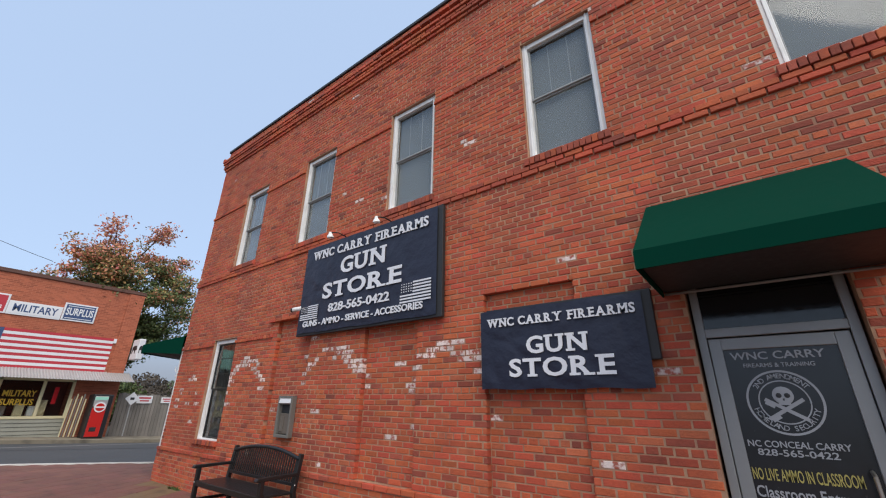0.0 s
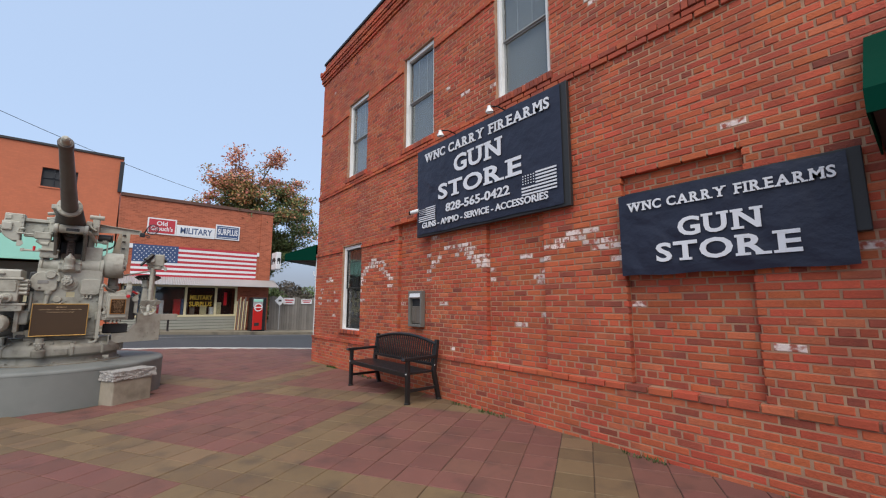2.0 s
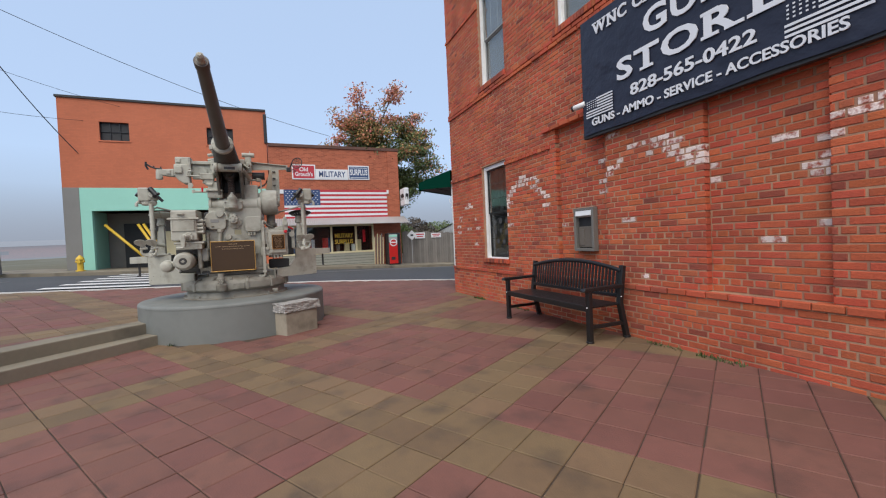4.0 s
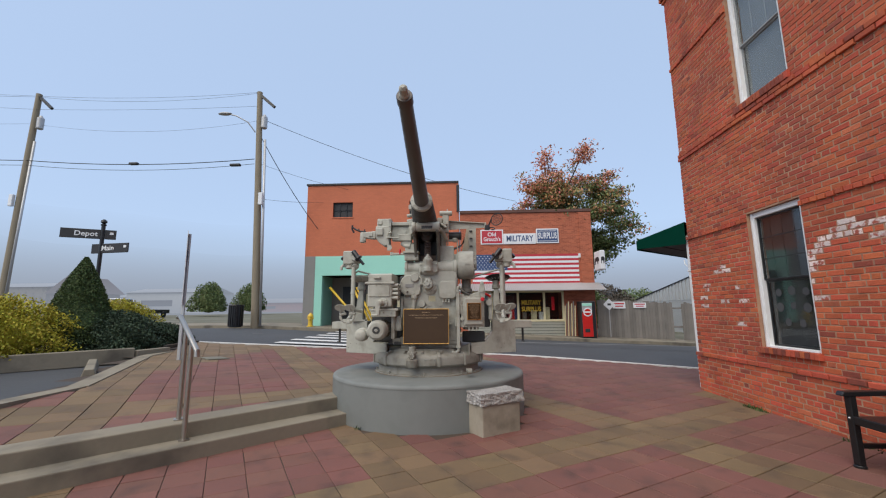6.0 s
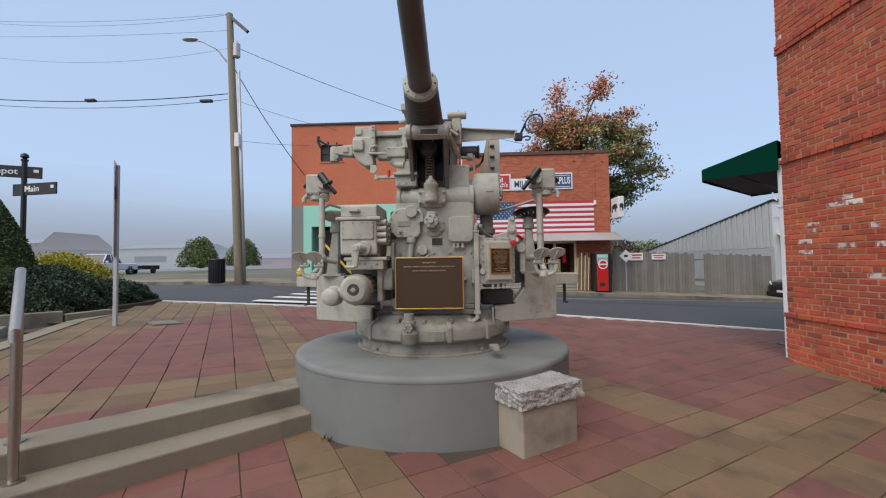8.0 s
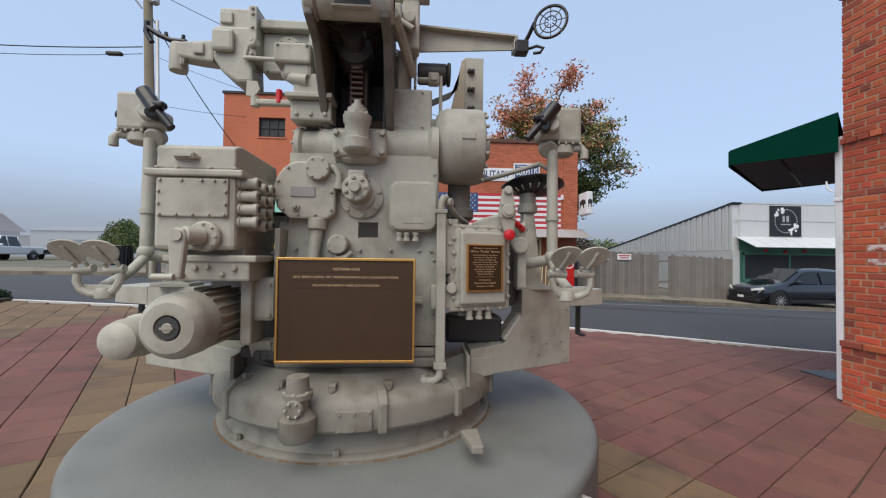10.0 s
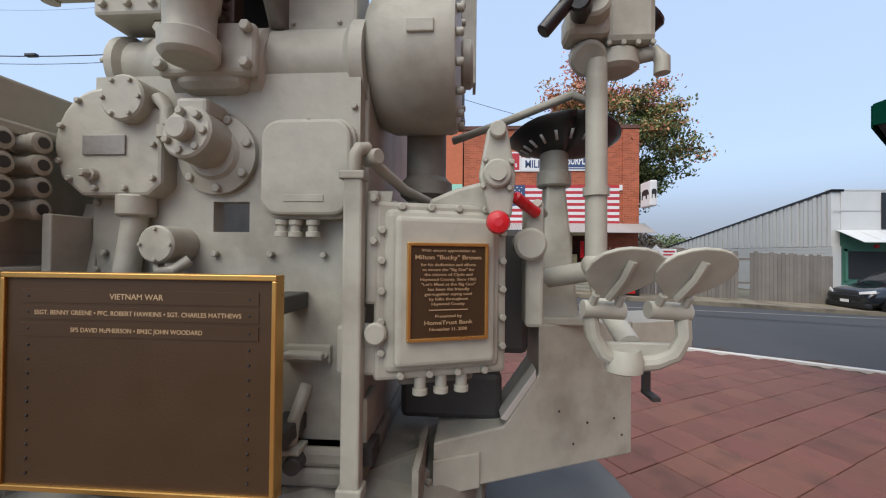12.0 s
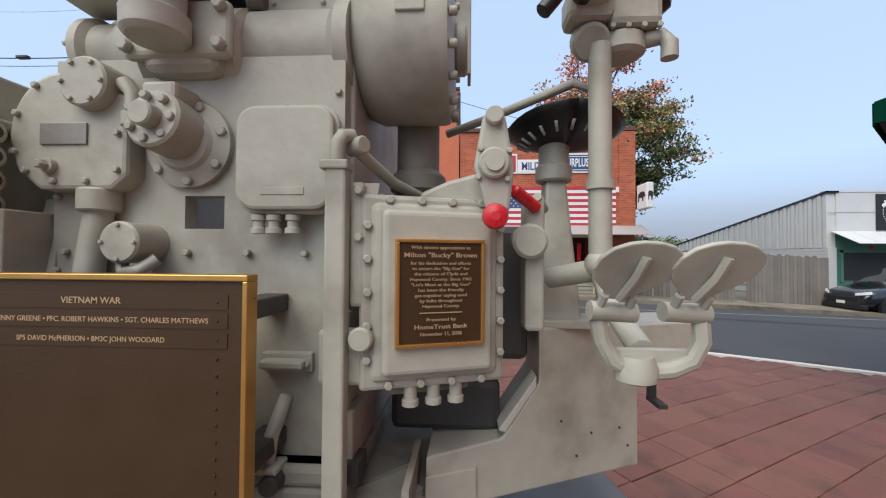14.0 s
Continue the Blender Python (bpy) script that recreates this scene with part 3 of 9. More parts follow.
def edge_x(y):
    """Where the paving ends at the road, for a given y."""
    for (xa, ya), (xb, yb) in zip(EDGE, EDGE[1:]):
        if yb <= y <= ya:
            return xa + (xb - xa) * (ya - y) / (ya - yb)
    return -12.0 if y > 0 else -14.2


s = Shape()
s.grid(40, 40, lambda u, v: Vector((-500 + 800 * u, -500 + 1000 * v, -1.2)))
whole("ground", s, material("far_ground", (0.11, 0.115, 0.08), 0.95, vary=0.3, scale=0.6, bump=0.3, stain=(0.17, 0.16, 0.13), stain_amt=0.7, stain_scale=0.08), "open ground of dull grass and worn tarmac", "ground", kind="structure")
s = Shape()
rows_y = [-70 + 2.0 * k for k in range(66)]
for ya, yb in zip(rows_y, rows_y[1:]):
    for k in range(4):
        ta, tb = k / 4, (k + 1) / 4
        q = [(edge_x(yy) + 0.05 + (-21.55 - edge_x(yy)) * tt, yy, slope_z(yy) - 0.03 + 0.04 * math.sin(3.14 * tt)) for yy, tt in ((ya, ta), (ya, tb), (yb, tb), (yb, ta))]
        s.bm.faces.new([s.bm.verts.new(v) for v in q])
whole("road", s, M_ASPHALT, "dark worn asphalt main street", "road", kind="structure")


STEP_A, STEP_B = Vector((-8.16, -1.73)), Vector((-6.16, -3.66))
STEP_DIR = (STEP_B - STEP_A).normalized()
STEP_OUT = Vector((-STEP_DIR.y, STEP_DIR.x)) * (1 if -STEP_DIR.y > 0 else -1)
STEP_END = STEP_A + STEP_DIR * 12.0


def step_side(x, y):
    """Distance in front of (+) or behind (-) the nose of the lower step."""
    d = Vector((x, y)) - STEP_A
    t = min(max(d.dot(STEP_DIR) + 0.25, 0), 10.5)
    return d.dot(STEP_OUT) - 0.0042 * t * (t - 3)


def plaza_z(x, y):
    if x > -9.05:
        k = step_side(x, y)
        return 0.31 + max(0, slope_z(y) - 0.31) * ease(0.6, 2.6, -k) if k < -0.2 and y < -0.9 else 0.03
    return ground_z(x, y)


# paved bed: lower walk, raised part, and the run to the road
U, V = Vector((0.516, -0.8566)), Vector((0.8566, 0.516))
PAVER, U0, V0 = 0.3052, -2.98, -0.70
prng = random.Random(3)


def in_plaza(x, y):
    if y > WALL_Y + 0.17 and x > CORNER_X + 0.17:
        return False
    if x > 7.5 or y > 9 or x < edge_x(y) + 0.12:
        return False
    south = -5.45 if x > -8.2 else -5.45 - 0.5 * (-8.2 - x) if x > -11.2 else -6.95 - 0.3 * (-11.2 - x)
    if y < south:
        return False
    if (x + 9.05) ** 2 + (y + 0.91) ** 2 < 1.36 ** 2:
        return False
    if x > -9.05 and y < -0.9 and -0.49 < step_side(x, y) < -0.15:
        return False
    return True


bed = Shape()
cells = {}
for i in range(-70, 52):
    for j in range(-50, 60):
        x, y = -20 + 0.4 * (i + 70), -8 + 0.4 * (j + 50)
        if x > 8 or y > 10:
            continue
        if not (in_plaza(x, y) or in_plaza(x - 0.3, y) or in_plaza(x, y + 0.3) or in_plaza(x + 0.3, y - 0.3) or (x + 9.05) ** 2 + (y + 0.91) ** 2 < 1.5):
            continue
        if y > WALL_Y + 0.3 and x > CORNER_X:
            continue
        low = min(plaza_z(x + a * 0.3, y + b * 0.3) for a in (-1, 0, 1) for b in (-1, 0, 1))
        q = [bed.bm.verts.new((x + a * 0.2, y + b * 0.2, low - 0.008)) for a, b in ((-1, -1), (1, -1), (1, 1), (-1, 1))]
        bed.bm.faces.new(q)
pavement = thing("pavement", (0, 0, 0), "red and tan square paver plaza with dirty joints", "paving", kind="structure")
part("paver_bed", bed, M_JOINT, pavement)


def paver_points(iu, iv):
    g = 0.0030
    du, dv = prng.uniform(-0.0022, 0.0022), prng.uniform(-0.0022, 0.0022)
    return [U * (U0 + (iu + a) * PAVER - (g if a else -g) + du) + V * (V0 + (iv + b) * PAVER - (g if b else -g) + dv) for a, b in ((0, 0), (1, 0), (1, 1), (0, 1))]


pv, pf, pm, single = [], [], [], []
for iu in range(-62, 52):
    for iv in range(-70, 52):
        pts = paver_points(iu, iv)
        c = sum(pts, Vector((0, 0))) / 4
        if not in_plaza(c.x, c.y):
            continue
        tan = (iu % 9 < 2 or (iv % 9 < 2 and not (c.x < -9.3 and c.y < -1.6)) or (c.x < -9.8 and c.y < -5.4)) and not (c.x < -10.0 and c.y > 0.3)
        near = -5.2 < c.x < -2.0 and -1.5 < c.y < 3.5
        dz = prng.uniform(-0.002, 0.002)
        if near and len(single) < 300:
            single.append((pts, c, dz, tan))
            continue
        k = len(pv)
        m = 0.006
        for grow, drop in ((0, -0.03), (0, -0.004), (m, 0)):
            for p in pts:
                d = p - (p - c).normalized() * grow
                pv.append((d.x, d.y, plaza_z(p.x, p.y) + dz + drop if abs(plaza_z(p.x, p.y) - plaza_z(c.x, c.y)) < 0.1 else plaza_z(c.x, c.y) + dz + drop))
        pf.append((k + 8, k + 9, k + 10, k + 11))
        pm.append(int(tan))
        for a in range(4):
            b = (a + 1) % 4
            pf += [(k + a, k + b, k + 4 + b, k + 4 + a), (k + 4 + a, k + 4 + b, k + 8 + b, k + 8 + a)]
            pm += [int(tan)] * 2
me = bpy.data.meshes.new("pavers")
me.from_pydata(pv, [], pf)
me.materials.append(M_PAVER_RED)
me.materials.append(M_PAVER_TAN)
me.polygons.foreach_set("material_index", pm)
me.update()
ob = new("pavers", me)
ob.parent = pavement
tagged(ob, kind="stuff")

# white line along the paving's edge
s = Shape()
for (xa, ya), (xb, yb) in zip(EDGE[1:], EDGE[2:]):
    n = 6
    for k in range(n):
        p, q = [Vector((xa + (xb - xa) * t / n, ya + (yb - ya) * t / n)) for t in (k, k + 1)]
        d = (q - p).normalized()
        o = Vector((-d.y, d.x)) * 0.06
        zz = [slope_z(p.y), slope_z(q.y)]
        s.prism([(p.x - o.x, p.y - o.y, zz[0] - 0.1), (q.x - o.x, q.y - o.y, zz[1] - 0.1), (q.x + o.x, q.y + o.y, zz[1] - 0.1), (p.x + o.x, p.y + o.y, zz[0] - 0.1)], (0, 0, 0.115))
whole("kerb", s, material("white_kerb", (0.6, 0.59, 0.56), 0.85, vary=0.2, bump=0.3), "pale flush kerb strip between paving and road", "kerb", kind="structure")

# concrete steps with a slight curve
steps = thing("steps", (0, 0, 0), "two weathered concrete steps up to the raised paving", "steps", kind="structure")
for nm, back, z in (("lower_step", 0.0, 0.168), ("upper_step", 0.27, 0.316)):
    s = Shape()
    pts = []
    for k in range(13):
        t = 10.5 * k / 12
        bow = -0.0042 * t * (t - 3)
        p = STEP_A + STEP_DIR * (t - 0.25 - back * 0.1) - STEP_OUT * (back + bow)
        pts.append(p)
    depth = 0.34 if nm == "lower_step" else 0.33
    outer = [(p.x, p.y, -0.1) for p in pts]
    inner = [(p.x - STEP_OUT.x * depth, p.y - STEP_OUT.y * depth, -0.1) for p in pts[::-1]]
    s.prism(outer + inner, (0, 0, z + 0.1), 0.012)
    part("step", s, M_CONCRETE, steps)


# ---- deck gun on its pedestal ----
PED = Vector((-9.05, -0.90, 0.554))
pedestal = thing("gun_pedestal", (PED.x, PED.y, 0.0), "round grey painted concrete pedestal under the deck gun", "pedestal")
part("drum", Shape().lathe((0, 0, -0.12), (0, 0, 1), [(0, 1.36), (0.62, 1.36), (0.622, 1.2)], 128), M_PEDESTAL, pedestal)
part("top_slab", Shape().lathe((0, 0, 0.502), (0, 0, 1), [(0, 1.361), (0.01, 1.363), (0.033, 1.356), (0.046, 1.342), (0.052, 1.315), (0.054, 1.0)], 128), M_PEDESTAL, pedestal)
gun = thing("deck_gun", PED, "grey painted naval deck gun with raised barrel on a round pedestal", "cannon")


def gp(name, shape, mat=None, parent=None, label=""):
    """A gun part, given in world places."""
    return part(name, shape.move(Matrix.Translation(-PED)), mat or M_GREY, parent or gun, label)


def ring_pts(c, r, n, axis="x", start=0.0):
    out = []
    for k in range(n):
        a = start + 2 * math.pi * k / n
        u, v = r * math.cos(a), r * math.sin(a)
        out.append((c[0], c[1] + u, c[2] + v) if axis == "x" else (c[0] + u, c[1] + v, c[2]) if axis == "z" else (c[0] + u, c[1], c[2] + v))
    return out


CX, CY = PED.x, PED.y
# base ring
s = Shape().lathe((CX, CY, 0.548), (0, 0, 1), [(0, 0.775), (0.02, 0.775), (0.026, 0.767), (0.030, 0.735), (0.05, 0.725), (0.11, 0.72)], 96)
base = gp("base_flange", s, M_GRIME_SHADE, label="weathered bottom flange of the mount")
gp("rust_edge", Shape().lathe((CX, CY, 0.551), (0, 0, 1), [(0, 0.790), (0.006, 0.784), (0.009, 0.776)], 96, False), material("rusty_grime", (0.16, 0.10, 0.05), 0.9, vary=0.5, scale=30, bump=0.6, stain=(0.22, 0.23, 0.22), stain_amt=1.0, stain_scale=16), base, "rusty grime along the flange edge")
gp("bolt_ring", Shape().bolts(ring_pts((CX, CY, 0.572), 0.752, 9, "z"), (0, 0, 1), 0.016, 0.03), M_GRIME_SHADE, base)
s = Shape().lathe((CX, CY, 0.655), (0, 0, 1), [(0, 0.72), (0.012, 0.735), (0.03, 0.785), (0.045, 0.795), (0.125, 0.795), (0.150, 0.787), (0.175, 0.758), (0.19, 0.70), (0.24, 0.64)], 96)
ringo = gp("training_ring", s, M_GRIME_SHADE)
for k in range(6):
    a = -1.22 + k * 0.49
    m = Matrix.Translation((CX, CY, 0)) @ Matrix.Rotation(a, 4, "Z")
    gp("ring_rib", Shape().box(0.78, 0.812, -0.020, 0.020, 0.680, 0.812, 0.008, m).prism([m @ Vector(p) for p in ((0.812, -0.020, 0.806), (0.765, -0.020, 0.850), (0.70, -0.020, 0.858), (0.70, -0.020, 0.840), (0.78, -0.020, 0.795))], m.to_3x3() @ Vector((0, 0.04, 0)), 0.004), M_GRIME_SHADE, ringo)
for k in range(9):
    a = -1.40 + k * 0.34
    m = Matrix.Translation((CX, CY, 0)) @ Matrix.Rotation(a, 4, "Z")
    gp("ring_clamp", Shape().box(0.655, 0.725, -0.017, 0.017, 0.845, 0.872, 0.005, m).box(0.705, 0.728, -0.017, 0.017, 0.825, 0.870, 0.004, m).lathe(m @ Vector((0.728, 0, 0.845)), m.to_3x3() @ Vector((1, 0, 0)), [(0, 0.010), (0.010, 0.010), (0.012, 0.006)], 8), M_GRIME_SHADE, ringo)
m = Matrix.Translation((CX, CY, 0)) @ Matrix.Rotation(0.10, 4, "Z")
gp("ring_cover", Shape().box(0.786, 0.806, -0.075, 0.075, 0.695, 0.785, 0.004, m).bolts([m @ Vector((0.806, y, z)) for y in (-0.06, 0.0, 0.06) for z in (0.706, 0.774)], m.to_3x3() @ Vector((1, 0, 0)), 0.006, 0.007), M_GRIME_SHADE, ringo)
s = Shape().prism([(-8.36, -0.36, 0.62), (-8.20, -0.33, 0.62), (-8.20, -0.28, 0.62), (-8.38, -0.28, 0.62)], (0, 0, 0.035), 0.006)
gp("stop_lug", s, M_GRIME_SHADE, ringo)
# front valve on the ring
s = Shape().lathe((-8.225, -1.045, 0.685), (0, 0, 1), [(0, 0.062), (0.02, 0.074), (0.09, 0.074), (0.105, 0.06), (0.12, 0.045), (0.165, 0.045), (0.17, 0.060), (0.19, 0.060), (0.195, 0.046), (0.255, 0.044)], 24)
s.cyl((-8.25, -1.045, 0.825), (-8.158, -1.045, 0.825), 0.038, edge=0.006)
v = gp("grease_valve", s, M_GRIME_SHADE)
gp("bolt_ring", Shape().bolts(ring_pts((-8.158, -1.045, 0.825), 0.028, 6), (1, 0, 0), 0.006, 0.008).bolts(ring_pts((-8.225, -1.045, 0.875), 0.052, 6, "z"), (0, 0, 1), 0.008, 0.009), M_GREY, v)

# carriage: front plate with a sight hole, side plates, foot
carr = gp("front_plate", Shape().box(-8.60, -8.555, -1.20, -0.862, 0.93, 1.94))
for y0, y1, z0, z1 in ((-0.763, -0.47, 0.93, 1.94), (-0.862, -0.763, 0.93, 1.523), (-0.862, -0.763, 1.603, 1.94)):
    gp("front_panel", Shape().box(-8.60, -8.555, y0, y1, z0, z1), M_GREY, carr)
for y in (-1.20, -0.50):
    gp("side_plate", Shape().prism([(-8.601, y, 0.92), (-8.601, y, 1.98), (-8.75, y, 2.2), (-9.35, y, 2.2), (-9.5, y, 1.3), (-9.5, y, 0.92)], (0, 0.04, 0), 0.008), M_GREY)
# foot takes the dark paint for the shaded niche above the ring
s = Shape().box(-9.55, -8.50, -1.24, -0.44, 0.895, 0.945, 0.012)
s.box(-8.62, -8.50, -0.66, -0.47, 0.945, 0.99, 0.012).box(-8.62, -8.47, -1.25, -1.12, 0.945, 1.05, 0.02)
gp("carriage_foot", s, M_GRIME_SHADE)
s = Shape()
for y in (-1.16, -1.0, -0.85, -0.7, -0.56, -0.5):
    s.bolts([(-8.55, y, 1.465)], (1, 0, 0), 0.009, 0.012)
for z in (1.05, 1.15, 1.28, 1.42, 1.6, 1.72, 1.85):
    s.bolts([(-8.555, -0.485, z), (-8.555, -1.185, z)], (1, 0, 0), 0.009, 0.012)
gp("bolt_row", s, M_GREY, carr)
gp("foot_bracket", Shape().box(-8.56, -8.50, -0.645, -0.545, 1.205, 1.222, 0.004).box(-8.556, -8.535, -0.655, -0.535, 1.19, 1.235, 0.004).bolts([(-8.535, -0.645, 1.212), (-8.535, -0.545, 1.212)], (1, 0, 0), 0.008, 0.012), M_GREY, carr)
gp("stay", Shape().tube([(-8.55, -0.60, 1.13), (-8.50, -0.61, 1.06), (-8.50, -0.62, 0.99)], 0.016).box(-8.53, -8.47, -0.66, -0.585, 0.985, 1.0, 0.004), M_GREY, carr)
gp("side_rib", Shape().box(-8.575, -8.545, -0.47, -0.452, 0.95, 1.33, 0.004).box(-8.66, -8.545, -0.46, -0.44, 0.98, 1.10, 0.004), M_GREY, carr)

# trunnion gear tube, middle block and upright gear pot
s = Shape().lathe((-8.66, -1.20, 1.995), (0, 1, 0), [(0, 0.075), (0.012, 0.10), (0.035, 0.10), (0.05, 0.085), (0.11, 0.085), (0.15, 0.105), (0.68, 0.105), (0.70, 0.125), (0.735, 0.125)], 32)
tube_ = gp("cross_tube", s)
gp("bolt_ring", Shape().bolts(ring_pts((-8.66, -1.192, 1.995), 0.088, 8, "y"), (0, -1, 0), 0.008, 0.012), M_GREY, tube_)
s = Shape().lathe((-8.64, -0.985, 1.975), (0, 1, 0), [(0, 0.10), (0.01, 0.118), (0.25, 0.118), (0.26, 0.10)], 36).box(-8.60, -8.505, -0.955, -0.755, 1.885, 2.065, 0.04, seg=3).box(-8.53, -8.498, -0.985, -0.725, 1.915, 2.05, 0.016, seg=3)
blk = gp("gear_block", s)
gp("bolt_ring", Shape().bolts([(-8.498, y, z) for y in (-0.966, -0.744) for z in (1.94, 2.03)], (1, 0, 0), 0.015, 0.02), M_GREY, blk)
s = Shape().lathe((-8.45, -0.858, 1.925), (0, 0, 1), [(0, 0.055), (0.006, 0.062), (0.012, 0.066), (0.055, 0.067), (0.062, 0.058), (0.068, 0.056), (0.128, 0.058), (0.138, 0.064), (0.168, 0.067), (0.174, 0.060), (0.178, 0.048), (0.204, 0.046), (0.208, 0.030), (0.222, 0.028), (0.226, 0.018), (0.245, 0.016)], 28)
pot = gp("gear_pot", s)
gp("bolt_ring", Shape().bolts(ring_pts((-8.45, -0.858, 2.098), 0.055, 6, "z"), (0, 0, 1), 0.008, 0.01), M_GREY, pot)
# big drum at the end of the tube
s = Shape().lathe((-8.74, -0.48, 2.04), (0, 1, 0), [(0, 0.14), (0.01, 0.165), (0.03, 0.19), (0.06, 0.203), (0.235, 0.203), (0.252, 0.198), (0.262, 0.17), (0.266, 0.1)], 48)
s.cyl((-8.74, -0.216, 2.04), (-8.74, -0.18, 2.04), 0.07, edge=0.008)
drum = gp("elevation_drum", s)
gp("bolt_ring", Shape().bolts(ring_pts((-8.74, -0.222, 2.04), 0.183, 16, "y"), (0, 1, 0), 0.011, 0.018), M_GREY, drum)
gp("name_tab", Shape().box(-8.545, -8.53, -0.35, -0.28, 2.03, 2.065, 0.003), M_GREY, drum)
gp("drum_foot", Shape().lathe((-8.85, -0.33, 1.30), (0, 0, 1), [(0, 0.10), (0.02, 0.085), (0.06, 0.06), (0.34, 0.06), (0.36, 0.085), (0.40, 0.085), (0.42, 0.065), (0.56, 0.065)], 20), M_GRIME_SHADE)
gp("drum_bracket", Shape().box(-8.75, -8.62, -0.71, -0.50, 2.08, 2.31, 0.012).box(-8.80, -8.68, -0.684, -0.612, 2.30, 2.54, 0.006).bolts([(-8.62, y, z) for y in (-0.68, -0.55) for z in (2.11, 2.29)], (1, 0, 0), 0.007, 0.01), M_GREY)

# round gearbox on the left with its small cover
s = Shape()
outline = [(0.13 * math.cos(a), 0.155 * math.sin(a)) for a in [math.pi * k / 14 for k in range(4, 15)]]
pts = [(-8.60, -1.13 + u, 1.735 + v) for u, v in outline] + [(-8.60, -1.24, 1.66), (-8.60, -1.18, 1.61), (-8.60, -1.0, 1.61), (-8.60, -0.965, 1.64), (-8.60, -0.965, 1.83)]
s.prism(pts, (0.10, 0, 0), 0.01)
gb = gp("round_gearbox", s)
gp("bolt_ring", Shape().bolts([(-8.50, y, z) for y, z in ((-1.24, 1.70), (-1.235, 1.79), (-1.19, 1.855), (-1.10, 1.872), (-0.985, 1.74), (-0.985, 1.655), (-1.06, 1.63), (-1.14, 1.63), (-1.21, 1.655))], (1, 0, 0), 0.008, 0.011), M_GREY, gb)
gp("data_plate", Shape().box(-8.499, -8.495, -1.175, -1.06, 1.715, 1.765, 0.001), material("worn_data_plate", (0.27, 0.26, 0.24), 0.4, metal=0.4, vary=0.3, scale=20), gb, "worn blank data plate")
gp("drain_plug", Shape().cyl((-8.50, -1.15, 1.665), (-8.485, -1.15, 1.665), 0.018).bolts([(-8.485, -1.15, 1.665)], (1, 0, 0), 0.011, 0.018), M_GREY, gb)
s = Shape().cyl((-8.60, -1.045, 1.85), (-8.465, -1.045, 1.85), 0.058, edge=0.005)
sc = gp("small_cover", s, M_GREY, gb)
gp("bolt_ring_small", Shape().bolts(ring_pts((-8.465, -1.045, 1.85), 0.047, 6), (1, 0, 0), 0.006, 0.007), M_GREY)
gp("elbow_pipe", Shape().tube([(-8.52, -1.0, 1.86), (-8.50, -0.97, 1.855), (-8.50, -0.95, 1.83), (-8.50, -0.95, 1.77)], 0.018).cyl((-8.50, -0.95, 1.755), (-8.50, -0.95, 1.785), 0.024), M_GREY)
gp("drive_shaft", Shape().cyl((-8.53, -1.055, 1.615), (-8.53, -1.055, 1.56), 0.045, edge=0.005).cyl((-8.53, -1.055, 1.57), (-8.50, -1.085, 1.20), 0.03), M_GREY)
gp("shaft_guard", Shape().prism([(-8.60, -1.25, 1.60), (-8.60, -1.20, 1.60), (-8.52, -1.17, 1.20), (-8.52, -1.27, 1.20)], (0.02, 0, 0), 0.004).box(-8.60, -8.45, -1.23, -1.205, 1.30, 1.56, 0.004), M_GREY)
s = Shape().cyl((-8.56, -0.945, 1.487), (-8.46, -0.945, 1.487), 0.047, edge=0.005)
s.tube([(-8.49, -0.96, 1.45), (-8.48, -0.95, 1.42), (-8.48, -0.91, 1.425), (-8.50, -0.885, 1.45)], 0.014)
gp("round_junction", s.bolts(ring_pts((-8.46, -0.945, 1.487), 0.038, 4), (1, 0, 0), 0.005, 0.006), M_GREY)
# hub with bolted flange
s = Shape().lathe((-8.555, -0.845, 1.725), (1, 0, 0), [(0, 0.105), (0.018, 0.105), (0.022, 0.095), (0.03, 0.07), (0.04, 0.062)], 36)
fl = gp("hub_flange", s)
gp("bolt_ring", Shape().bolts(ring_pts((-8.535, -0.845, 1.725), 0.09, 7, start=0.3), (1, 0, 0), 0.012, 0.012), M_GREY, fl)
s = Shape().cyl((-8.54, -0.855, 1.745), (-8.445, -0.862, 1.757), 0.066, edge=0.006).cyl((-8.445, -0.862, 1.757), (-8.41, -0.862, 1.757), 0.027, edge=0.004)
s.box(-8.55, -8.46, -0.90, -0.82, 1.80, 1.845, 0.01)
hb = gp("hub", s)
gp("bolt_ring", Shape().bolts(ring_pts((-8.446, -0.862, 1.757), 0.048, 7), (1, 0, 0), 0.010, 0.014), M_GREY, hb)
# rounded cover box
def rounded(y0, y1, z0, z1, r, x):
    """Outline of an upright plate with round corners."""
    out = []
    for cy, cz, a0 in ((y1 - r, z1 - r, 0), (y0 + r, z1 - r, 90), (y0 + r, z0 + r, 180), (y1 - r, z0 + r, 270)):
        out += [(x, cy + r * math.cos(radians(a0 + 15 * k)), cz + r * math.sin(radians(a0 + 15 * k))) for k in range(7)]
    return out


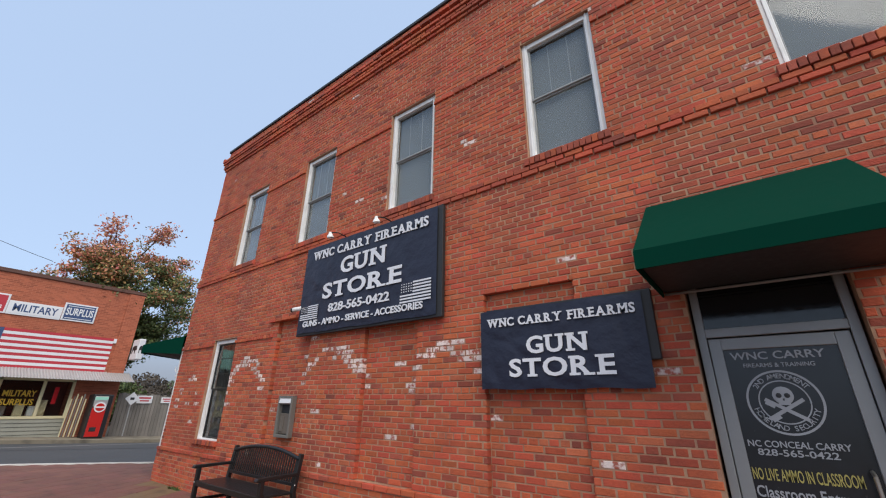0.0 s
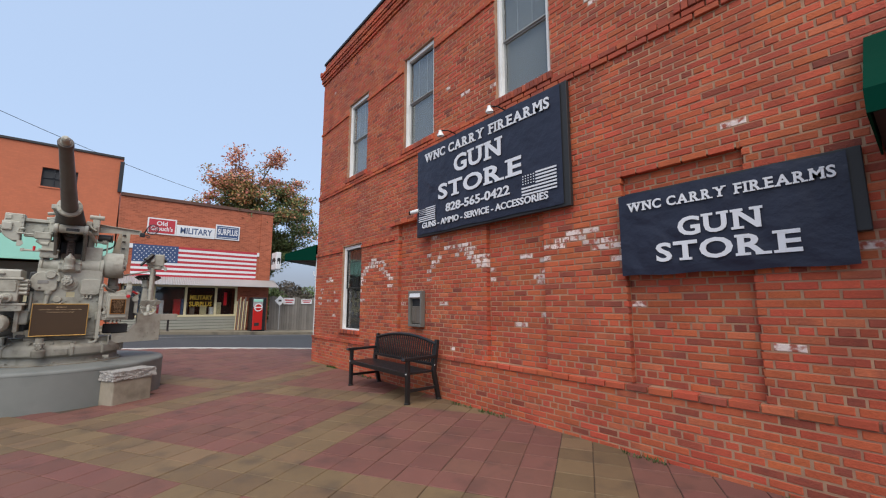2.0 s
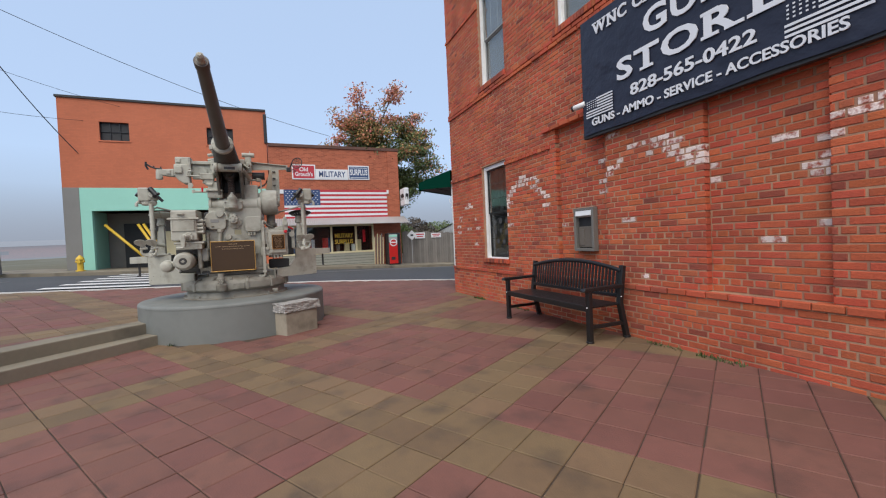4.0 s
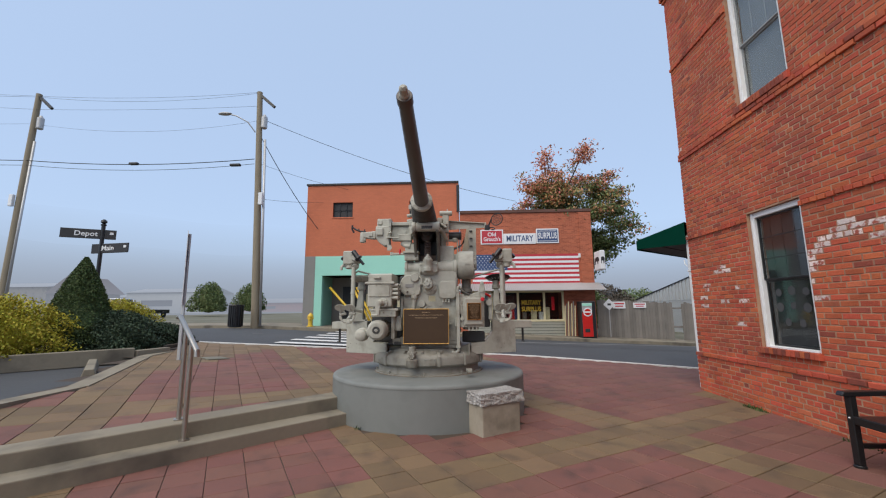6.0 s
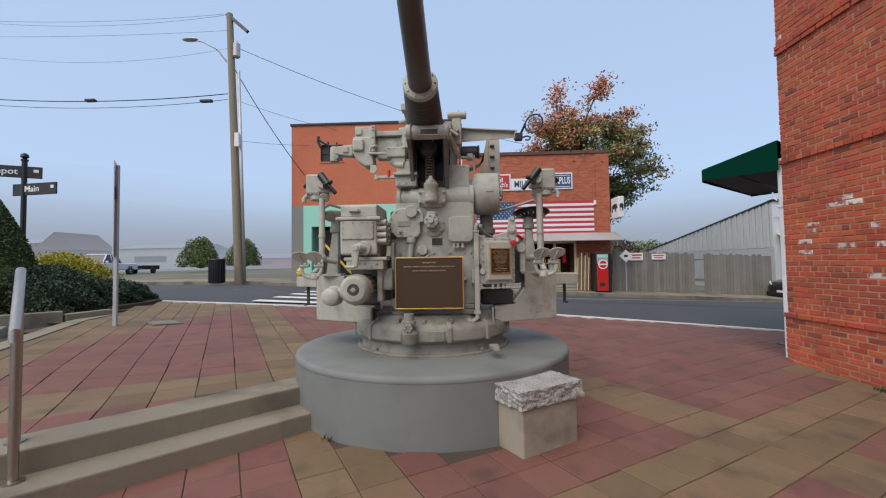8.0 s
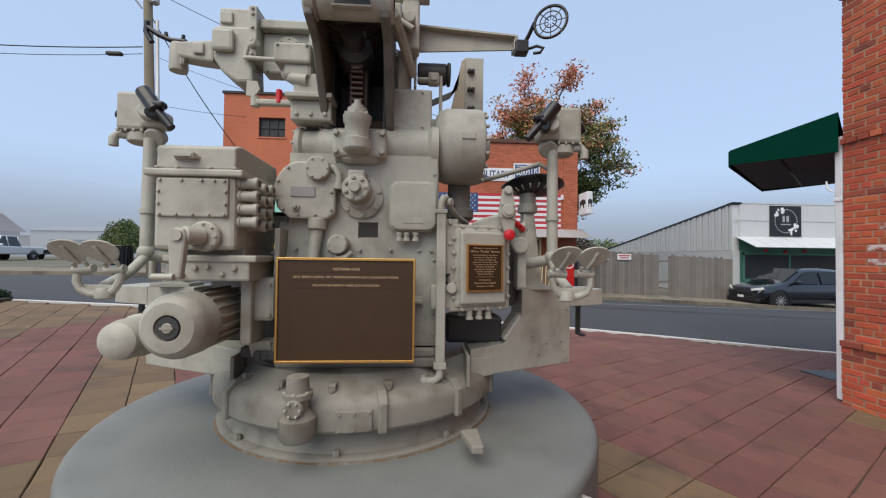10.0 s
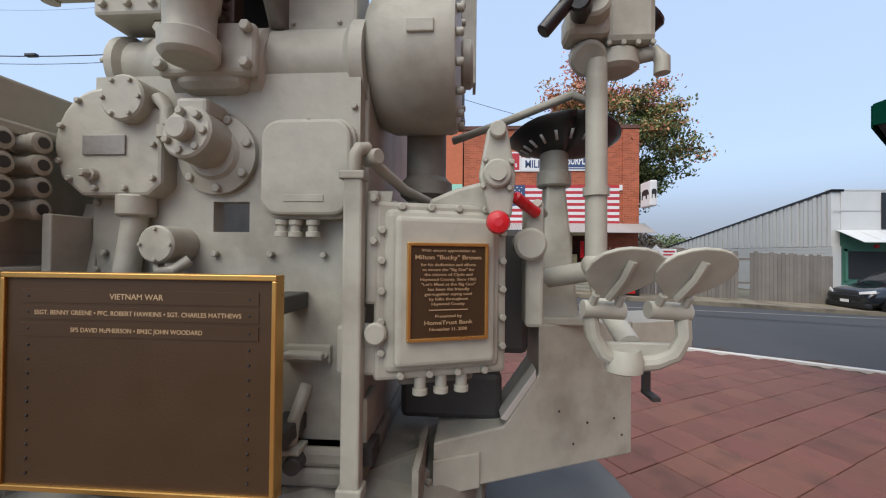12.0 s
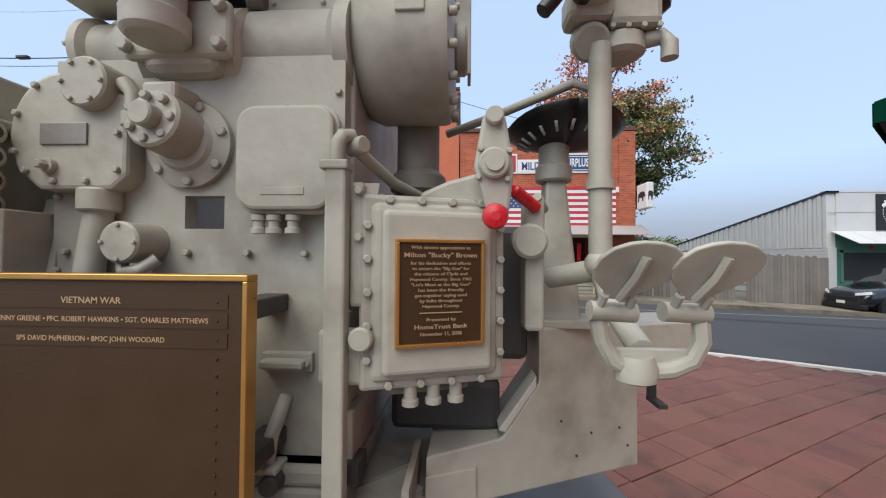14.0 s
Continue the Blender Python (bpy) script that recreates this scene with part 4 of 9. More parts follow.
s = Shape().prism(rounded(-0.70, -0.475, 1.562, 1.797, 0.045, -8.56), (0.072, 0, 0), 0.008).prism(rounded(-0.708, -0.468, 1.554, 1.805, 0.05, -8.53), (0.02, 0, 0), 0.004)
s.box(-8.489, -8.486, -0.64, -0.54, 1.595, 1.612, 0.001)
cb = gp("cover_box", s)
gp("bolt_ring", Shape().bolts([(-8.51, -0.704, 1.675), (-8.51, -0.473, 1.675), (-8.51, -0.59, 1.801)], (1, 0, 0), 0.005, 0.006), M_GREY, cb)
for y in (-0.655, -0.62, -0.575):
    gp("cable_gland", Shape().lathe((-8.515, y, 1.552), (0, 0, -1), [(0, 0.017), (0.012, 0.017), (0.014, 0.013), (0.028, 0.013), (0.03, 0.018), (0.042, 0.018)], 14), M_GREY, cb)

# cradle, bellows, barrel
AXIS = Vector((-6.07, -0.845, 3.135)) - Vector((-7.98, -0.895, 2.77))
AXIS.normalize()
ROOT = Vector((-7.98, -0.895, 2.77))
prof = []
for k in range(20):
    d = -0.86 + k * 0.0445
    r = 0.178 - 0.050 * k / 19
    prof += [(d, r - 0.012), (d + 0.010, r + 0.006), (d + 0.021, r + 0.012), (d + 0.033, r + 0.006)]
bel = gp("recoil_bellows", Shape().lathe(ROOT, AXIS, prof, 40), M_BELLOWS, label="dark ribbed recoil bellows at the barrel root")
s = Shape().lathe(ROOT, AXIS, [(0.028, 0.135), (0.034, 0.140), (0.075, 0.140), (0.082, 0.132), (0.084, 0.100)], 40)
gp("bellows_collar", s.bolts([ROOT + AXIS * 0.083 + 0.119 * (math.cos(math.pi * k / 5) * Vector((0, 1, 0)) + math.sin(math.pi * k / 5) * AXIS.cross(Vector((0, 1, 0))).normalized()) for k in range(10)], AXIS, 0.008, 0.010), M_GREY, bel, "grey clamped collar in front of the bellows")
brl = gp("barrel", Shape().lathe(ROOT, AXIS, [(-0.2, 0.095), (0.0, 0.108), (0.05, 0.11), (0.07, 0.094), (0.9, 0.078), (1.90, 0.061), (1.91, 0.069), (1.99, 0.069), (2.0, 0.064)], 40), M_BARREL, label="long weathered dark gun barrel")
gp("muzzle_plug", Shape().lathe(ROOT + AXIS * 1.995, AXIS, [(0, 0.046), (0.02, 0.042), (0.03, 0.034), (0.06, 0.038), (0.09, 0.034), (0.11, 0.016)], 24), M_GREY, brl, "grey plug in the muzzle")
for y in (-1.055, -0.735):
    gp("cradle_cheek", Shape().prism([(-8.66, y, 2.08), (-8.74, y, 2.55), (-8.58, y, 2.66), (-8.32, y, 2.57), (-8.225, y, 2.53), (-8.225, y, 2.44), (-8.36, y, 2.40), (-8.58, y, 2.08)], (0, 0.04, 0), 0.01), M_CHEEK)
# thin dark sheets added inside the cheeks to paint their shade
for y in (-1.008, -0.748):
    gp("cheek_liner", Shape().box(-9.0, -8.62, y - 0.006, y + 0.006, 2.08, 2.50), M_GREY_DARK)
s = Shape().cyl((-8.275, -1.005, 2.517), (-8.275, -0.68, 2.517), 0.062, edge=0.008)
s.cyl((-8.275, -1.06, 2.517), (-8.275, -1.005, 2.517), 0.070, edge=0.01).cyl((-8.275, -0.735, 2.517), (-8.275, -0.68, 2.517), 0.070, edge=0.01)
beam = gp("cradle_beam", s)
# flat dark plate; the slot's shade is in its colour
gp("beam_slot", Shape().box(-8.225, -8.209, -0.925, -0.778, 2.480, 2.522, 0.003), M_GREY_DARK, beam, "dark plate painting the shade of the beam's slot")
gp("slot_rim", Shape().box(-8.228, -8.206, -0.935, -0.768, 2.522, 2.532, 0.003).box(-8.228, -8.206, -0.935, -0.768, 2.470, 2.480, 0.003), M_GREY, beam)
gp("cross_link", Shape().tube([(-8.29, -0.685, 2.50), (-8.50, -0.645, 2.47), (-8.66, -0.605, 2.40)], 0.026, 8), M_GREY)
s = Shape().box(-8.80, -8.67, -0.598, -0.584, 2.34, 2.86, 0.004).box(-8.76, -8.70, -0.66, -0.598, 2.70, 2.80, 0.01).cyl((-8.70, -0.63, 2.79), (-8.64, -0.63, 2.79), 0.035, edge=0.006)
sbk = gp("sight_bracket", s)
gp("bolt_row", Shape().bolts([(-8.672, -0.592, z) for z in (2.42, 2.56, 2.72, 2.83)], (1, 0, 0), 0.008, 0.012), M_GREY, sbk)
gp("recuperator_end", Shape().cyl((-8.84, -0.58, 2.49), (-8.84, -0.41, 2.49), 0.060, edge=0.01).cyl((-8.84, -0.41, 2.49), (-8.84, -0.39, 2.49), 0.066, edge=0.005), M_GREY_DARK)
s = Shape().box(-8.76, -8.70, -0.52, -0.46, 2.38, 2.44, 0.008).cyl((-8.73, -0.58, 2.405), (-8.73, -0.46, 2.405), 0.016).cyl((-8.73, -0.45, 2.22), (-8.73, -0.45, 2.43), 0.010, n=10).box(-8.70, -8.69, -0.51, -0.47, 2.39, 2.43, 0.006)
gp("oil_valve", s)
gp("trip_blade", Shape().prism([(-8.74, -0.56, 2.27), (-8.74, -0.36, 2.36), (-8.74, -0.345, 2.46), (-8.74, -0.352, 2.38), (-8.74, -0.40, 2.31), (-8.74, -0.56, 2.235)], (0.012, 0, 0)), M_GREY_DARK)
s = Shape()
for z in (2.72, 2.80, 2.66):
    s.cyl((-8.80, -1.20, z), (-8.80, -1.08, z + 0.02), 0.024, edge=0.005)
gp("breech_fittings", s.box(-8.86, -8.72, -1.17, -1.06, 2.56, 2.70, 0.012).box(-8.78, -8.66, -1.13, -1.03, 2.50, 2.60, 0.01))
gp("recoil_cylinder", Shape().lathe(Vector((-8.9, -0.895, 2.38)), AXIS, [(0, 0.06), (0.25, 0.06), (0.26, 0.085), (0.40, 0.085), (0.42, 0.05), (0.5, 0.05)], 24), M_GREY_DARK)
gp("plunger", Shape().cyl((-8.52, -0.88, 2.52), (-8.54, -0.88, 2.36), 0.026).box(-8.58, -8.48, -0.93, -0.83, 2.50, 2.58, 0.01), M_GREY)
M_RACK = material("greasy_rack", (0.09, 0.06, 0.045), 0.5, vary=0.3)
rack = gp("gear_rack", Shape().box(-8.63, -8.58, -0.92, -0.83, 2.08, 2.47, 0.004), M_RACK, label="toothed elevation rack, brown with old grease")
for k in range(14):
    z = 2.10 + 0.026 * k
    gp("rack_tooth", Shape().box(-8.60 + 0.004 * k, -8.55 + 0.004 * k, -0.905, -0.845, z, z + 0.014, 0.003), M_RACK, rack)
# breech coloured dark to carry the shade around it
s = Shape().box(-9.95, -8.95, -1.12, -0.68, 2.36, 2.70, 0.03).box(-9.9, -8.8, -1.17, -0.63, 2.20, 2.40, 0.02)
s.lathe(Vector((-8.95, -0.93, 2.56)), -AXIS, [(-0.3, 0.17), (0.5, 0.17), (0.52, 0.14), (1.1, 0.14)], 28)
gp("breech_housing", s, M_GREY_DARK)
s = Shape().box(-8.66, -8.54, -1.20, -1.0, 2.10, 2.20, 0.01).box(-8.64, -8.50, -1.215, -0.99, 2.20, 2.225, 0.005).box(-8.68, -8.55, -1.19, -1.02, 2.22, 2.34, 0.01)
gp("mount_block", s.bolts([(-8.54, y, 2.13) for y in (-1.17, -1.10, -1.03)], (1, 0, 0), 0.011, 0.012))
# small fittings crowding the cradle
frng = random.Random(11)
for k in range(16):
    side = -1.12 if k % 2 else -0.66
    x, z = -8.62 - 0.5 * frng.random(), 2.45 + 0.45 * frng.random()
    y = side + frng.uniform(-0.05, 0.05)
    s = Shape()
    if k % 3:
        s.cyl((x, y, z), (x + frng.uniform(-0.02, 0.06), y + frng.uniform(-0.04, 0.04), z + frng.uniform(0.05, 0.11)), frng.uniform(0.018, 0.035), edge=0.004)
    else:
        s.box(x, x + 0.1, y - 0.03, y + 0.03, z, z + 0.07, 0.008)
    gp("cradle_fitting", s)
s = Shape().box(-8.68, -8.58, -0.66, -0.57, 2.50, 2.80, 0.012).cyl((-8.6, -0.70, 2.78), (-8.6, -0.52, 2.78), 0.035, edge=0.005).cyl((-8.58, -0.62, 2.62), (-8.5, -0.62, 2.62), 0.03, edge=0.005).box(-8.62, -8.52, -0.73, -0.66, 2.62, 2.70, 0.01)
gp("cradle_lug", s.tube([(-8.6, -0.71, 2.66), (-8.52, -0.66, 2.60), (-8.5, -0.60, 2.55)], 0.018))

# sighting arm with ring sight
s = Shape().prism([(-8.75, -0.60, 2.565), (-8.75, -0.60, 2.70), (-8.72, -0.05, 2.645), (-8.72, -0.05, 2.585)], (0.012, 0, 0))
s.prism([(-8.80, -0.60, 2.69), (-8.70, -0.60, 2.69), (-8.67, -0.05, 2.64), (-8.73, -0.05, 2.64)], (0, 0, 0.01)).box(-8.78, -8.66, -0.62, -0.598, 2.54, 2.72, 0.004)
s.box(-8.75, -8.68, -0.055, -0.03, 2.57, 2.655, 0.005)
arm = gp("sight_arm", s)
s = Shape()
C = Vector((-8.58, 0.115, 2.675))
W = Vector((0.35, 0.9, 0.1)).normalized()
for r, t in ((0.083, 0.008), (0.055, 0.003), (0.03, 0.003)):
    s.tube([C + r * (math.cos(2 * math.pi * k / 32) * W + math.sin(2 * math.pi * k / 32) * Vector((0, 0, 1))) for k in range(33)], t, 8)
for k in range(8):
    d = math.cos(math.pi * k / 4) * W + math.sin(math.pi * k / 4) * Vector((0, 0, 1))
    s.tube([C + d * 0.012, C + d * 0.083], 0.0025, 6)
s.tube([(-8.69, -0.01, 2.585), (-8.66, 0.02, 2.64), (-8.62, 0.042, 2.69)], 0.011).box(-8.71, -8.65, -0.05, 0.02, 2.545, 2.615, 0.006)
s.tube([(-8.68, 0.0, 2.57), (-8.64, 0.06, 2.575), (-8.62, 0.09, 2.555), (-8.63, 0.075, 2.535), (-8.65, 0.045, 2.54)], 0.008)
gp("ring_sight", s, M_BLACK_METAL, arm, "black spoked ring sight")
stay = gp("shield_stay", Shape().box(-9.03, -9.012, -0.285, -0.168, 2.10, 2.685, 0.003).box(-9.12, -9.031, -0.180, -0.168, 2.10, 2.66, 0.003))
gp("stay_wing", Shape().prism([(-9.012, -0.286, 2.10), (-9.012, -0.286, 2.67), (-9.012, -0.306, 2.66), (-9.012, -0.395, 2.24), (-9.012, -0.395, 2.10)], (0.008, 0, 0)), material("rust_stained_grey", (0.42, 0.36, 0.26), 0.6, vary=0.4, scale=9, stain=(0.30, 0.29, 0.25), stain_amt=0.8, stain_scale=6), stay, "rust-stained wing of the stay")
gp("bolt_row", Shape().bolts([(-9.012, y, z) for y in (-0.258, -0.236) for z in (2.594, 2.479, 2.361)], (1, 0, 0), 0.013, 0.03), M_GREY_DARK, stay)

# telescope unit on the left
s = Shape().prism([(-8.68, -1.645, 2.46), (-8.68, -1.645, 2.63), (-8.68, -1.455, 2.63), (-8.68, -1.44, 2.34), (-8.68, -1.525, 2.335), (-8.68, -1.60, 2.39)], (-0.17, 0, 0), 0.014)
tel = gp("telescope_housing", s)
gp("prism_box", Shape().box(-8.86, -8.71, -1.63, -1.45, 2.625, 2.745, 0.012).box(-8.712, -8.695, -1.622, -1.556, 2.655, 2.715, 0.006).box(-8.682, -8.645, -1.64, -1.53, 2.485, 2.60, 0.016), M_GREY, tel)
s = Shape().box(-8.85, -8.665, -1.462, -1.418, 2.46, 2.735, 0.006)
gp("housing_flange", s.bolts([(-8.665, -1.44, z) for z in (2.48, 2.55, 2.62, 2.69, 2.72)], (1, 0, 0), 0.009, 0.012).cyl((-8.66, -1.44, 2.52), (-8.63, -1.40, 2.52), 0.016), M_GREY, tel)
gp("upper_rail", Shape().box(-8.85, -8.70, -1.417, -1.15, 2.638, 2.688, 0.008), M_GREY, tel)
gp("sight_tube", Shape().box(-8.85, -8.745, -1.417, -1.15, 2.42, 2.637, 0.01).cyl((-8.745, -1.275, 2.545), (-8.732, -1.275, 2.545), 0.07, n=28).bolts(ring_pts((-8.732, -1.275, 2.545), 0.058, 8), (1, 0, 0), 0.005, 0.006), M_GREY, tel)
gp("inner_flange", Shape().box(-8.86, -8.68, -1.15, -1.10, 2.45, 2.70, 0.008).bolts([(-8.68, -1.125, z) for z in (2.48, 2.56, 2.64)], (1, 0, 0), 0.010, 0.014), M_GREY, tel)
s = Shape().prism([(-8.69, -1.646, 2.44), (-8.69, -1.646, 2.56), (-8.69, -1.70, 2.555), (-8.69, -1.86, 2.54), (-8.69, -1.86, 2.47), (-8.69, -1.74, 2.45)], (-0.10, 0, 0), 0.012)
gp("ocular_arm", s.box(-8.692, -8.675, -1.745, -1.69, 2.475, 2.535, 0.008).bolts([(-8.69, -1.80, 2.45)], (0, 0, -1), 0.012, 0.03), M_GREY, tel)
gp("ocular", Shape().lathe((-8.73, -1.842, 2.395), (0, 0, 1), [(0, 0.03), (0.004, 0.042), (0.02, 0.045), (0.13, 0.042), (0.15, 0.036)], 24), M_GREY, tel)
gp("bolt_ring", Shape().bolts([(-8.745, y, 2.43) for y in (-1.39, -1.30, -1.2)], (1, 0, 0), 0.009, 0.012), M_GREY, tel)
gp("focus_rod", Shape().cyl((-8.66, -1.47, 2.455), (-8.64, -1.28, 2.44), 0.011, n=12).cyl((-8.665, -1.475, 2.45), (-8.665, -1.46, 2.52), 0.010, n=10), M_GREY, tel)
gp("hinged_flap", Shape().prism([(-8.68, -1.47, 2.345), (-8.68, -1.415, 2.345), (-8.68, -1.40, 2.30), (-8.68, -1.43, 2.26), (-8.68, -1.472, 2.265)], (-0.012, 0, 0), 0.003), M_GREY, tel)
s = Shape().box(-8.64, -8.52, -1.28, -1.10, 2.375, 2.475, 0.012).box(-8.62, -8.54, -1.24, -1.10, 2.31, 2.39, 0.02).tube([(-8.6, -1.24, 2.35), (-8.56, -1.19, 2.31), (-8.55, -1.12, 2.30)], 0.03)
gp("junction_box", s.bolts([(-8.52, -1.26, 2.46), (-8.52, -1.12, 2.46)], (1, 0, 0), 0.008, 0.01))
s = Shape().tube([(-8.72, -1.80, 2.555), (-8.72, -1.88, 2.56), (-8.72, -1.94, 2.585), (-8.72, -2.0, 2.625)], 0.013).tube([(-8.72, -2.0, 2.655), (-8.72, -2.005, 2.60), (-8.72, -1.975, 2.545)], 0.014)
s.tube([(-8.72, -1.90, 2.56), (-8.72, -1.905, 2.60)], 0.009).tube([(-8.72, -1.82, 2.555), (-8.72, -1.815, 2.59)], 0.009)
gp("eye_shield", s, M_BLACK_METAL, tel, "black eye shield on a hinge")
gp("crank_arm", Shape().box(-8.62, -8.58, -1.40, -1.19, 2.185, 2.215, 0.008).cyl((-8.60, -1.39, 2.18), (-8.60, -1.39, 2.225), 0.022), M_GREY)
gp("crank_grip", Shape().cyl((-8.59, -1.27, 2.195), (-8.59, -1.27, 2.265), 0.015, edge=0.004), M_RED_KNOB, label="small red grip")

# big control box with lid, glands, crank
s = Shape().box(-8.72, -8.25, -1.645, -1.32, 1.45, 1.76, 0.018)
cbx = gp("control_box", s)
gp("box_rim", Shape().box(-8.76, -8.23, -1.68, -1.285, 1.752, 1.782, 0.008), M_GREY, cbx)
s = Shape().prism([(-8.245, -1.635, 1.782), (-8.245, -1.635, 1.875), (-8.30, -1.635, 1.895), (-8.72, -1.635, 1.895), (-8.74, -1.635, 1.782)], (0, 0.315, 0), 0.008)
gp("box_lid", s, M_GREY, cbx)
gp("lid_grip", Shape().prism([(-8.245, -1.56, 1.822), (-8.245, -1.46, 1.822), (-8.21, -1.48, 1.828), (-8.21, -1.55, 1.828)], (0, 0, 0.012)).box(-8.25, -8.215, -1.49, -1.475, 1.822, 1.845), M_GREY, cbx)
gp("access_cover", Shape().box(-8.262, -8.238, -1.63, -1.345, 1.585, 1.745, 0.006), M_GREY, cbx)
s = Shape().bolts([(-8.238, y, 1.735) for y in (-1.615, -1.53, -1.45, -1.40, -1.36)] + [(-8.238, y, 1.595) for y in (-1.615, -1.55, -1.485, -1.42, -1.36)] + [(-8.238, y, z) for y in (-1.62, -1.355) for z in (1.64, 1.69)], (1, 0, 0), 0.007, 0.009)
s.bolts([(-8.24, y, 1.782) for y in (-1.63, -1.55, -1.42, -1.32)], (0, 0, 1), 0.008, 0.01)
gp("bolt_row", s, M_GREY, cbx)
for row in range(4):
    z = 1.735 - 0.055 * row
    for col in range(3):
        x = -8.29 - 0.085 * col
        gp("cable_gland", Shape().lathe((x, -1.325, z - 0.01 * (col % 2)), (0, 1, 0), [(0, 0.026), (0.014, 0.026), (0.016, 0.022), (0.062, 0.022), (0.064, 0.026), (0.082, 0.026), (0.086, 0.017)], 14), M_GREY, cbx)
        # dark end disc paints the shade inside the open gland
        gp("gland_mouth", Shape().cyl((x, -1.2395, z - 0.01 * (col % 2)), (x, -1.2375, z - 0.01 * (col % 2)), 0.014, n=12), M_GREY_DARK, cbx)
s = Shape().cyl((-8.25, -1.43, 1.505), (-8.215, -1.43, 1.505), 0.062, edge=0.006).cyl((-8.215, -1.43, 1.505), (-8.15, -1.47, 1.505), 0.036, edge=0.005)
cw = gp("crank_hub", s)
s = Shape().prism([(-8.16, -1.515, 1.51), (-8.16, -1.49, 1.535), (-8.16, -1.455, 1.53), (-8.16, -1.445, 1.50), (-8.16, -1.462, 1.335), (-8.16, -1.505, 1.335)], (0.035, 0, 0), 0.01).cyl((-8.12, -1.482, 1.345), (-8.12, -1.56, 1.345), 0.013)
gp("crank_arm", s.cyl((-8.13, -1.478, 1.505), (-8.115, -1.478, 1.505), 0.022), M_GREY, cw)
gp("bolt_ring", Shape().bolts(ring_pts((-8.215, -1.43, 1.505), 0.05, 8), (1, 0, 0), 0.006, 0.008), M_GREY, cw)
s = Shape().box(-8.70, -8.28, -1.60, -1.27, 1.32, 1.41, 0.01).box(-8.72, -8.27, -1.62, -1.24, 1.40, 1.43, 0.008).box(-8.66, -8.34, -1.56, -1.32, 1.42, 1.46)
gp("box_bracket", s.bolts([(-8.28, y, z) for y, z in ((-1.57, 1.36), (-1.54, 1.345), (-1.49, 1.375), (-1.44, 1.38), (-1.38, 1.35), (-1.33, 1.375))], (1, 0, 0), 0.012, 0.014))

# electric motor and the small pump
prof = [(0, 0.06), (0.004, 0.095), (0.02, 0.115), (0.05, 0.127), (0.14, 0.13), (0.15, 0.122)]
s = Shape().lathe((-8.10, -1.49, 1.155), (-1, 0, 0), [(0.02, 0.045), (0.0, 0.05)] + prof + [(0.16, 0.11), (0.5, 0.11)], 40)
mot = gp("drive_motor", s)
# dark disc fills the recess and paints its shade
gp("motor_eye", Shape().cyl((-8.13, -1.49, 1.155), (-8.1005, -1.49, 1.155), 0.0425), M_GREY_DARK, mot, "dark disc painting the shade of the motor's recess")
gp("motor_shaft", Shape().cyl((-8.11, -1.49, 1.155), (-8.096, -1.49, 1.155), 0.02, edge=0.003).box(-8.1, -8.094, -1.515, -1.465, 1.151, 1.159), M_GREY, mot)
for k in range(18):
    a = 2 * math.pi * k / 18
    m = Matrix.Translation((-8.10, -1.49, 1.155)) @ Matrix.Rotation(a, 4, "X")
    gp("cooling_fin", Shape().box(-0.50, -0.17, -0.004, 0.004, 0.10, 0.126, 0.0, m), M_GREY, mot)
s = Shape().lathe((-8.14, -1.71, 1.095), (-1, 0, 0), [(0, 0.02), (0.004, 0.05), (0.02, 0.072), (0.06, 0.08), (0.13, 0.08), (0.14, 0.088), (0.155, 0.088), (0.16, 0.06), (0.3, 0.055)], 28)
s.box(-8.35, -8.2, -1.66, -1.58, 1.08, 1.16, 0.015)
gp("hydraulic_pump", s.bolts(ring_pts((-8.295, -1.71, 1.095), 0.082, 8), (1, 0, 0), 0.008, 0.01))
s = Shape().box(-8.60, -8.42, -1.33, -1.215, 1.13, 1.33, 0.02).box(-8.56, -8.38, -1.35, -1.30, 1.03, 1.33, 0.012).prism([(-8.58, -1.34, 1.03), (-8.45, -1.34, 1.03), (-8.50, -1.34, 0.95), (-8.58, -1.34, 0.95)], (0, 0.1, 0))
gp("motor_bracket", s.bolts([(-8.42, -1.31, 1.16), (-8.42, -1.31, 1.30), (-8.42, -1.235, 1.16), (-8.42, -1.235, 1.30)], (1, 0, 0), 0.009, 0.012))
# dark plugs and bar paint the shaded niche below the plaque
for y in (-1.30, -1.27, -1.24, -1.0, -0.95, -0.75, -0.6):
    gp("foot_plug", Shape().cyl((-8.52, y, 0.965), (-8.46, y, 0.965), 0.022, edge=0.004), M_GREY_DARK)
gp("foot_bar", Shape().box(-8.60, -8.52, -1.40, -0.42, 0.945, 0.99), M_GREY_DARK)


